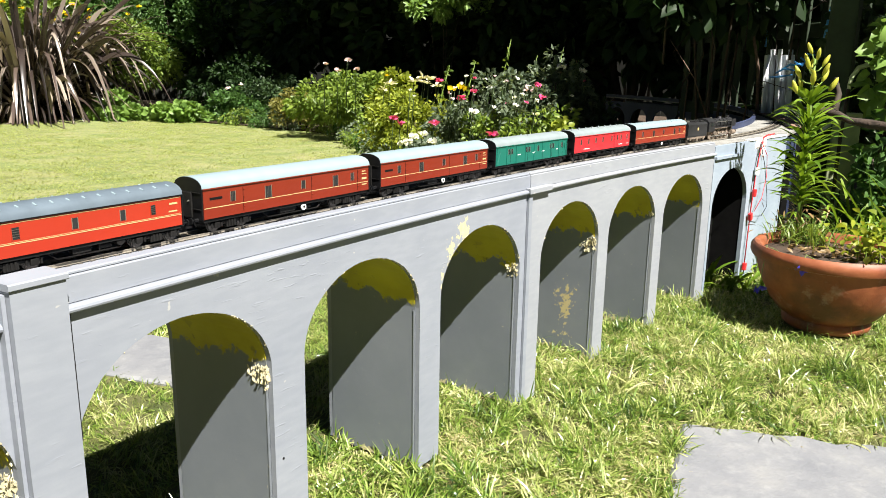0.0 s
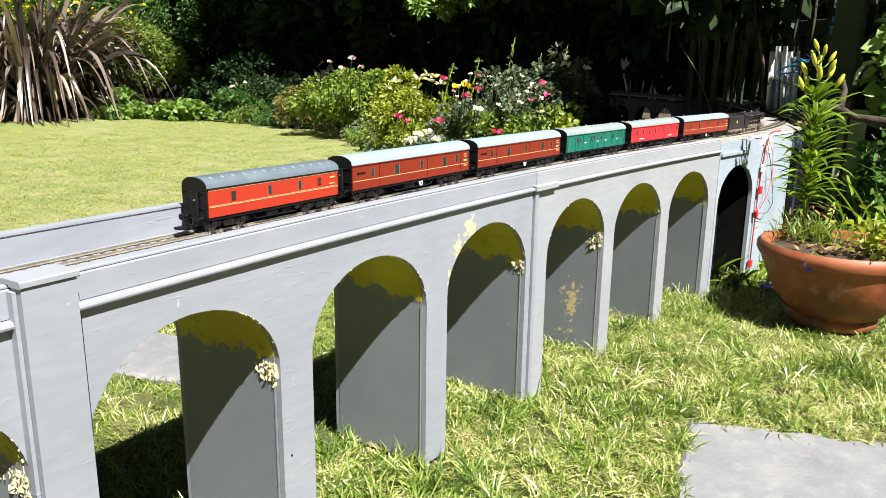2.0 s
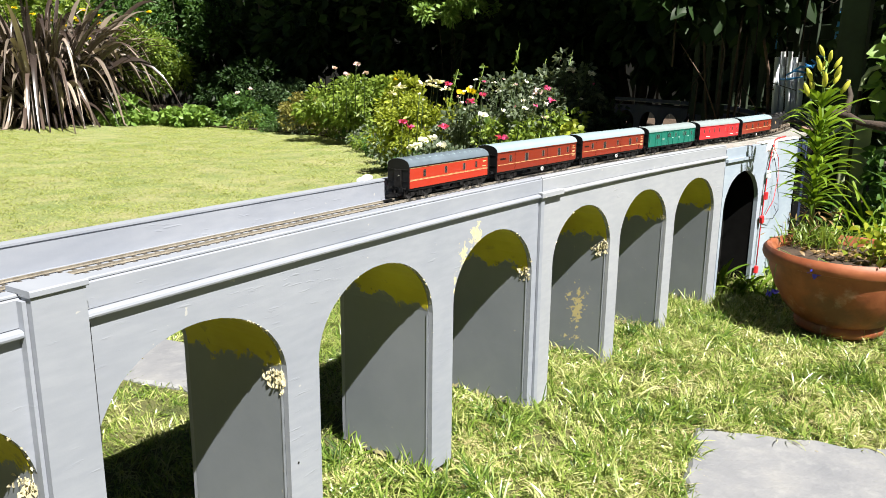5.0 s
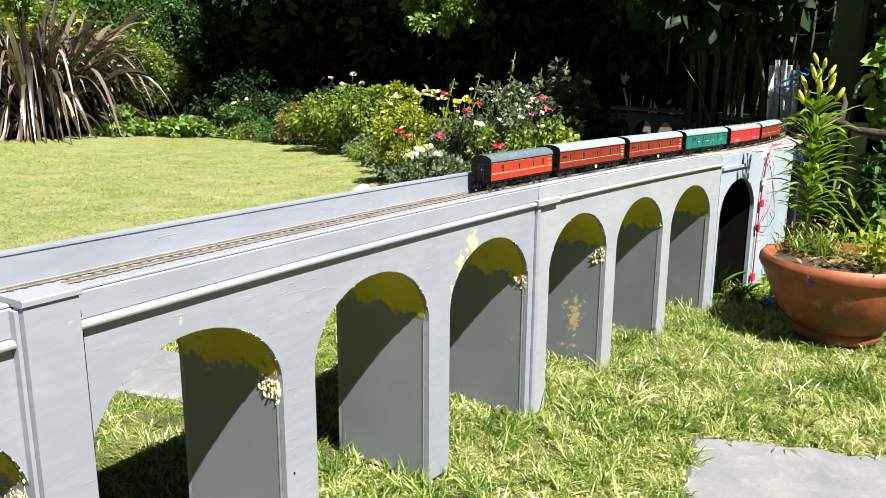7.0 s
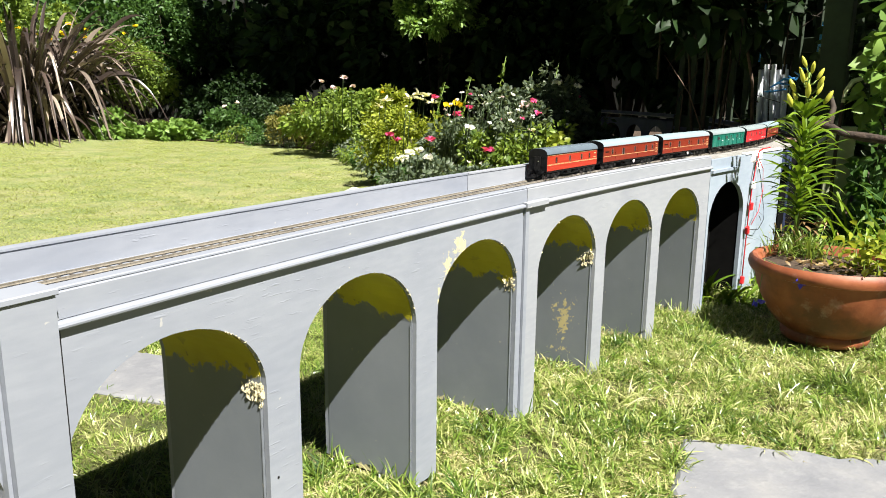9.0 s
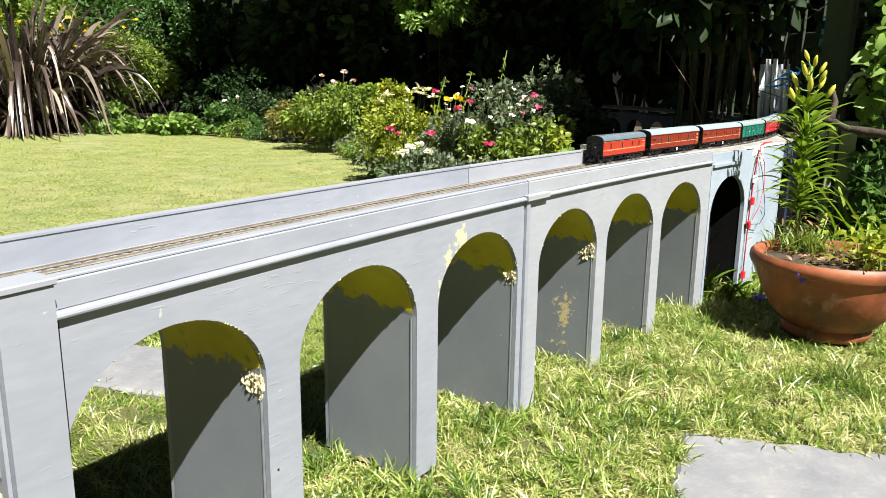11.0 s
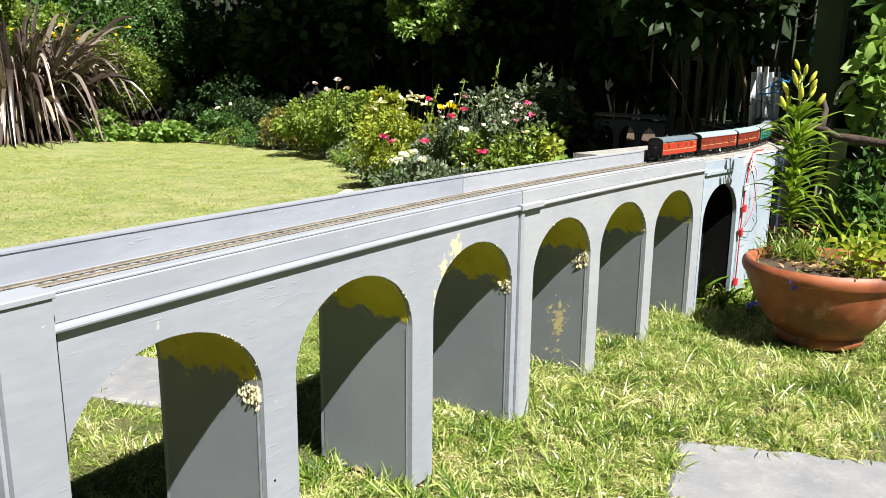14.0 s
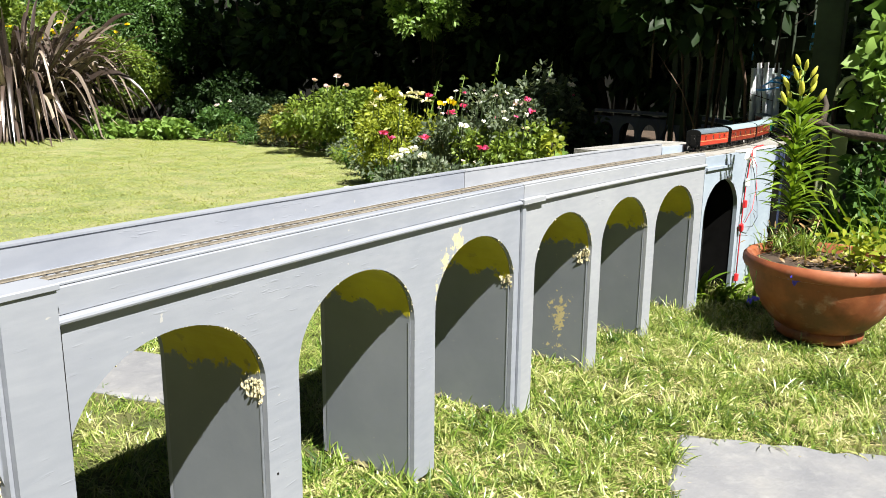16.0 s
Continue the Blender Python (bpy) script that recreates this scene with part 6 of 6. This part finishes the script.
# ---- strap-leaved bronze plant ----
def flax():
    t = thing("flax_plant", "large bronze strap-leaved flax with faded drooping leaves", "flax plant")
    # bronze leaves in two copies: darkened as if shaded, paled as if sunlit
    for n, mat, words in ((500, FLAX_SHADE, "bronze leaves coloured dark for the plant's shaded inside"), (190, FLAX_LIT, "bronze leaves coloured pale as if catching the sun")):
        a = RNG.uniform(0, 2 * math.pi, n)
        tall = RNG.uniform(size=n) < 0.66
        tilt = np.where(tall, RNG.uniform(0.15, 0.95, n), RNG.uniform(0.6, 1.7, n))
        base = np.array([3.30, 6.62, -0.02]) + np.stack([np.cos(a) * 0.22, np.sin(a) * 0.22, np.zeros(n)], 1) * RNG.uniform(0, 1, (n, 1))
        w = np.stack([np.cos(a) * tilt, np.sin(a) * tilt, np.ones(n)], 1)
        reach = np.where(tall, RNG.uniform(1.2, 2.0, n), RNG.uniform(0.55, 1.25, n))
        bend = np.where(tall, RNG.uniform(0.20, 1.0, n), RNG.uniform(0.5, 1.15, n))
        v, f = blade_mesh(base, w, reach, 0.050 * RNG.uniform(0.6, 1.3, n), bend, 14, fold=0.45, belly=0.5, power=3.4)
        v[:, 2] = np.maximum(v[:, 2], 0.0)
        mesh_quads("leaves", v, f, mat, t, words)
    n = 90
    a = RNG.uniform(0, 2 * math.pi, n)
    r = RNG.uniform(0.25, 0.75, (n, 1))
    base = np.array([3.30, 6.62, 0.0]) + np.stack([np.cos(a), np.sin(a), np.zeros(n)], 1) * r + np.stack([np.zeros(n), np.zeros(n), RNG.uniform(0.25, 0.75, n)], 1)
    w = np.stack([np.cos(a) * 0.45, np.sin(a) * 0.45, -np.ones(n)], 1) + RNG.normal(size=(n, 3)) * 0.22
    v, f = blade_mesh(base, w, RNG.uniform(0.25, 0.55, n), 0.040 * RNG.uniform(0.6, 1.2, n), 0.1, 5, fold=0.5)
    v[:, 2] = np.maximum(v[:, 2], 0.0)
    mesh_quads("hanging_leaves", v, f, FLAX_DEAD, t, "bleached hanging leaf ends")


flax()

# ---- soil of the flower border ----
EDGE = [(1.0, 1.9), (2.0, 2.9), (2.5, 3.36), (3.19, 3.92), (3.8, 4.07), (4.98, 4.12), (6.06, 3.98), (6.78, 3.54), (7.3, 2.6), (7.7, 1.0), (7.9, -3.0)]
EDGE = [(-3.5, 3.2), (-1.0, 2.9), (0.35, 2.5)] + EDGE
away = lambda x, y: (Vector((x, y)) - Vector((-0.11, -0.5))).normalized() * 40
v = [(x, y, 0.008) for y, x in EDGE] + [(x + 0.02, y + 0.01, -0.02) for y, x in EDGE] + [(x + away(x, y).x, y + away(x, y).y, 0.012) for y, x in EDGE]
m = len(EDGE)
f = [(i, i + 1, 2 * m + i + 1, 2 * m + i) for i in range(m - 1)] + [(m + i, m + i + 1, i + 1, i) for i in range(m - 1)]
tagged(part("border_soil", (v, [], f), MAT_SOIL), "dark shaded soil of the flower border", "soil", kind="structure")

# ---- fence, climbers and odds and ends beyond the bowl ----
MAT_POST = plain("green_stained_wood", (0.022, 0.038, 0.018), 0.8, 0, 0.3, 18, 0.4, 0.003)
MAT_SHEET = plain("white_plastic", (0.70, 0.74, 0.78), 0.35, 0, 0.08, 30, 0.2, 0.002)
MAT_BLUEPL = plain("blue_plastic", (0.06, 0.30, 0.66), 0.35, 0, 0.15, 30, 0.2, 0.002)
MAT_TEAL = plain("teal_plastic", (0.01, 0.28, 0.22), 0.4, 0, 0.1, 30)


def fence():
    t = thing("trellis_fence", "dark stained wooden trellis fence under climbers", "fence")
    a, b = Vector((3.55, 0.75, 0)), Vector((2.35, -0.95, 0))
    d = (b - a).normalized()
    turn = math.atan2(d.y, d.x)
    L = (b - a).length

    def piece(name, s0, s1, z0, z1, thick, off=0.0):
        ob = part(name, box(bmesh.new(), s0, s1, off - thick / 2, off + thick / 2, z0, z1, 0.003), MAT_POST, t)
        ob.matrix_basis = Matrix.Translation(a) @ Matrix.Rotation(turn, 4, "Z")

    for k in range(24):
        s = L * k / 23
        piece("slat", s - 0.016, s + 0.016, 0.02, 1.75 + 0.02 * math.sin(k * 3), 0.012, 0.03)
    for z in (0.30, 0.62, 1.02, 1.45):
        piece("rail", -0.05, L + 0.05, z, z + 0.055, 0.028, 0.052)
    p = thing("fence_post", "thick green-stained square timber post", "post")
    for x, y, w in ((2.62, -0.075, 0.080),):
        part("shaft", box(bmesh.new(), x - w / 2, x + w / 2, y - w / 2, y + w / 2, -0.05, 1.95, 0.006), MAT_POST, p)
        part("cap", box(bmesh.new(), x - w * 0.6, x + w * 0.6, y - w * 0.6, y + w * 0.6, 1.953, 1.985, 0.008), MAT_POST, p)
    q = thing("pale_board", "pale green weathered board leaning on the post", "board")
    ob = part("plank", box(bmesh.new(), -0.036, 0.036, -0.009, 0.009, 0.0, 0.375, 0.003), MAT_PALE, q)
    ob.matrix_basis = pose(2.36, -0.150, 0.0, 5, 0, -70)


MAT_PALE = plain("pale_green_wood", (0.42, 0.47, 0.28), 0.8, 0, 0.2, 20, 0.3, 0.002)
fence()


MAT_TWIG = plain("dry_twig", (0.095, 0.062, 0.042), 0.8, 0, 0.3, 60, 0.3, 0.001)


def clutter():
    t = thing("plastic_bundle", "bundle of white plastic tubes and sheet with blue ties", "plastic bundle")
    for k in range(7):
        x, y = 2.93 + 0.018 * (k % 3), 0.215 - 0.014 * k
        limb("tube", [(x, y, 0.18), (x + 0.004, y - 0.004, 0.36), (x - 0.004 + 0.003 * k, y + 0.003, 0.55 + 0.02 * (k % 2))], [0.010, 0.011, 0.009], MAT_SHEET, t, "white plastic tube")
    for k in range(7):
        z = 0.47 + 0.014 * k
        limb("tie", [(2.92, 0.20 - 0.02 * k, z), (2.91, 0.17 - 0.02 * k, z + 0.02 * math.sin(k)), (2.92, 0.12 - 0.01 * k, z + 0.01)], [0.003, 0.0042, 0.0025], MAT_BLUEPL, t, "blue plastic tie")
    limb("strap", [(2.98, 0.24, 0.58), (2.98, 0.24, 0.68), (2.98, 0.235, 0.80)], [0.004] * 3, MAT_BLUEPL, t, "blue strap")
    limb("strap", [(3.0, 0.04, 0.60), (3.0, 0.03, 0.72)], [0.010] * 2, MAT_BLUEPL, t, "blue strap")
    b = thing("fallen_branch", "knotty dead branch lying across the pots", "branch")
    limb("wood", [(2.02, -0.11, 0.392), (2.06, -0.16, 0.385), (2.07, -0.20, 0.365), (2.06, -0.25, 0.358), (2.05, -0.33, 0.350), (2.03, -0.48, 0.345)], [0.008, 0.011, 0.008, 0.012, 0.009, 0.011], plain("dark_bark", (0.042, 0.028, 0.020), 0.9, 0, 0.6, 70, 1.0, 0.005), b)
    limb("twig", [(2.06, -0.165, 0.385), (2.10, -0.165, 0.43), (2.12, -0.15, 0.47)], [0.010, 0.007, 0.004], MAT_BARK, b)
    limb("support", [(2.05, -0.36, 0.35), (2.05, -0.365, 0.2), (2.05, -0.37, -0.02)], [0.008, 0.010, 0.012], MAT_BARK, b)
    s = thing("grab_handle", "pale green curved wooden handle beside the fence", "handle")
    limb("grip", [(2.24, -0.165, 0.440), (2.25, -0.168, 0.472), (2.265, -0.180, 0.498), (2.27, -0.205, 0.508), (2.27, -0.24, 0.508)], [0.005, 0.006, 0.007, 0.006, 0.005], MAT_PALE, s)
    limb("stay", [(2.24, -0.165, 0.441), (2.25, -0.16, 0.3), (2.26, -0.16, -0.02)], [0.005, 0.005, 0.006], MAT_BARK, s)
    g = thing("plant_label", "small teal plastic plant label", "plant label")
    part("tag", box(bmesh.new(), 2.338, 2.342, -0.176, -0.152, 0.305, 0.345, 0.001), MAT_TEAL, g)
    limb("stake", [(2.343, -0.164, 0.31), (2.344, -0.164, -0.02)], [0.002, 0.002], MAT_POST, g)
    w = thing("white_marker", "small white plastic marker in the border", "marker")
    part("plate", box(bmesh.new(), 2.408, 2.414, 1.498, 1.538, -0.01, 0.112, 0.001), MAT_SHEET, w)
    st = thing("pale_stones", "row of small pale edging stones along the border", "stones", kind="stuff")
    bm = bmesh.new()
    for k in range(9):
        bmesh.ops.create_icosphere(bm, subdivisions=2, radius=random.uniform(0.018, 0.03), matrix=pose(1.95 + 0.055 * k + random.uniform(-0.02, 0.02), 1.40 + 0.05 * k, 0.012) @ Matrix.Diagonal((1.3, 1.0, 0.7, 1)))
    part("stones", bm, MAT_SHEET, st)
    # dead stems and twigs standing in the shade
    for k, (p0, p1, p2, r) in enumerate([((2.85, 0.30, 0.0), (2.80, 0.24, 0.36), (2.78, 0.29, 0.44), 0.006),                                          ((2.76, 0.36, 0.30), (2.74, 0.42, 0.46), (2.73, 0.52, 0.60), 0.005), ((2.98, 0.22, 0.0), (2.95, 0.25, 0.5), (2.9, 0.35, 0.95), 0.012)]):
        s = thing("dead_stem", "brown dead stem standing in the shade", "stem", "dead stems")
        limb("stem", [p0, p1, p2], [r * 0.6, r * 0.5, r * 0.25], MAT_TWIG, s, seg=6)


clutter()


def twigs():
    """Bare brown climber stems tangled over the trellis."""
    for k in range(10):
        t = thing("bare_climber", "bare twisted brown climber on the trellis", "climber", "bare climbers")
        x, y, z = random.uniform(2.72, 3.0), random.uniform(0.10, 0.62), random.uniform(0.42, 0.85)
        pts = [Vector((x, y, -0.01 if k % 3 else z - 0.2))]
        if k % 3:
            pts.append(Vector((x + random.uniform(-0.03, 0.03), y + random.uniform(-0.05, 0.05), z * 0.5)))
        pts.append(Vector((x, y, z)))
        for q in range(3):
            pts.append(pts[-1] + Vector((random.uniform(-0.03, 0.03), random.uniform(-0.10, 0.08), random.uniform(-0.05, 0.12))))
        limb("wood", pts, [random.uniform(0.0025, 0.0055) * (1 - 0.13 * q) for q in range(len(pts))], MAT_BARK, t, seg=5)


twigs()
# climbers over the fence and dark growth round the shaded corner
grown("climber", "climber hanging over the trellis fence, leaves darkened for shade", (2.98, 0.42, 0.86), (0.34, 0.50, 0.50), 4200, 0.065, LEAF_SHADE, "climber", width=0.75, lumps=14, lump=0.4)
grown("climber", "broad green vine leaves hanging at the fence", (2.38, -0.42, 0.62), (0.18, 0.22, 0.34), 560, 0.062, LEAF_MID, "vine", width=0.9, lumps=9, lump=0.4)
grown("climber", "sunlit vine leaves beside the fence post", (2.27, -0.275, 0.50), (0.12, 0.085, 0.25), 210, 0.042, LEAF_FRESH, "vine", width=0.85, lumps=8, lump=0.4)
grown("climber", "leafy green growth below the vine", (2.22, -0.29, 0.20), (0.12, 0.11, 0.20), 420, 0.035, LEAF_MID, "vine", width=0.7, lumps=9, lump=0.4)
# unseen clump added on the sun's side so the post falls in shade
grown("climber", "vine leaves added out of view to shade the fence post", (2.44, -0.54, 1.36), (0.15, 0.20, 0.42), 900, 0.07, LEAF_MID, "vine", width=0.85, lumps=9, lump=0.4)
grown("climber", "pale grey-green leaves in front of the fence", (2.62, -0.34, 0.20), (0.16, 0.16, 0.26), 900, 0.040, LEAF_GREY, "border plant", width=0.6, lumps=24, lump=0.30)
grown("climber", "mixed green growth at the fence foot", (2.90, -0.30, 0.20), (0.22, 0.24, 0.26), 1400, 0.045, LEAF_MID, "border plant", width=0.6, lumps=24, lump=0.32)
grown("climber", "tangled dark ivy on the trellis", (2.78, -0.10, 0.42), (0.14, 0.16, 0.34), 1000, 0.040, LEAF_HALF_SHADE, "climber", width=0.8, lumps=24, lump=0.30)
grown("shade_plant", "ferny plants behind the track, darkened for the shade there", (3.35, 0.15, 0.22), (0.22, 0.22, 0.28), 1100, 0.06, LEAF_SHADE, "shade plant", lumps=36, lump=0.26)


def strap_clump(label, centre, n, length, mat, spread=0.06):
    t = thing("daylily_clump", label, "strap-leaved plant")
    a = RNG.uniform(0, 2 * math.pi, n)
    tilt = RNG.uniform(0.1, 1.3, n)
    base = np.array(centre) + RNG.normal(size=(n, 3)) * np.array([spread, spread, 0.0])
    v, f = blade_mesh(base, np.stack([np.cos(a) * tilt, np.sin(a) * tilt, np.ones(n)], 1), length * RNG.uniform(0.6, 1.2, n), 0.0095, RNG.uniform(0.3, 0.8, n), 6, fold=0.3)
    v[:, 2] = np.maximum(v[:, 2], -0.01)
    mesh_quads("leaves", v, f, mat, t)


strap_clump("arching green strap leaves behind the bowl", (2.12, -0.40, 0.0), 110, 0.34, LILY_LEAF)
strap_clump("arching green strap leaves by the fence post", (2.30, -0.22, 0.0), 90, 0.32, LEAF_MID)
strap_clump("dense arching strap leaves in front of the fence", (2.06, -0.31, 0.0), 130, 0.38, LILY_LEAF, 0.07)
strap_clump("dark strap leaves below the dead branch", (2.25, -0.42, 0.0), 150, 0.42, LEAF_MID, 0.08)
strap_clump("grassy tuft at the foot of the blue board", (1.86, -0.12, 0.0), 90, 0.16, LILY_LEAF, 0.05)
strap_clump("long grass tuft growing by the black arch", (1.60, -0.075, 0.0), 60, 0.10, LILY_LEAF, 0.03)


# ---- fence added behind the hedge; its near-black colour stands in for shade ----
MAT_BACKDROP = plain("near_black_backdrop", (0.008, 0.009, 0.006), 0.9, 0, 0.4, 18, 0.4, 0.003)


def boundary():
    corners = [(-6.0, 11.6), (1.0, 12.0), (5.2, 10.6), (7.8, 8.2), (8.6, 4.0), (8.4, -0.5), (7.4, -4.5)]
    for (xa, ya), (xb, yb) in zip(corners, corners[1:]):
        t = thing("backdrop_fence", "tall board fence added behind the hedge, near-black as a backdrop", "fence", "boundary fence panels")
        d = Vector((xb - xa, yb - ya, 0))
        L, turn = d.length, math.atan2(d.y, d.x)
        n = int(L / 0.15)
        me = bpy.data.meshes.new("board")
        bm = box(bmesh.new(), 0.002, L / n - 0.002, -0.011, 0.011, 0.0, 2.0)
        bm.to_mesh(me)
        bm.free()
        me.materials.append(MAT_BACKDROP)
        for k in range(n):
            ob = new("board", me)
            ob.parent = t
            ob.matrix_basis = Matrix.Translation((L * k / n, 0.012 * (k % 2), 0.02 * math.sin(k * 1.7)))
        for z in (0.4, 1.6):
            part("rail", box(bmesh.new(), 0.0, L, 0.025, 0.075, z, z + 0.08), MAT_BACKDROP, t)
        t.matrix_basis = Matrix.Translation((xa, ya, 0)) @ Matrix.Rotation(turn, 4, "Z")


boundary()


motions()
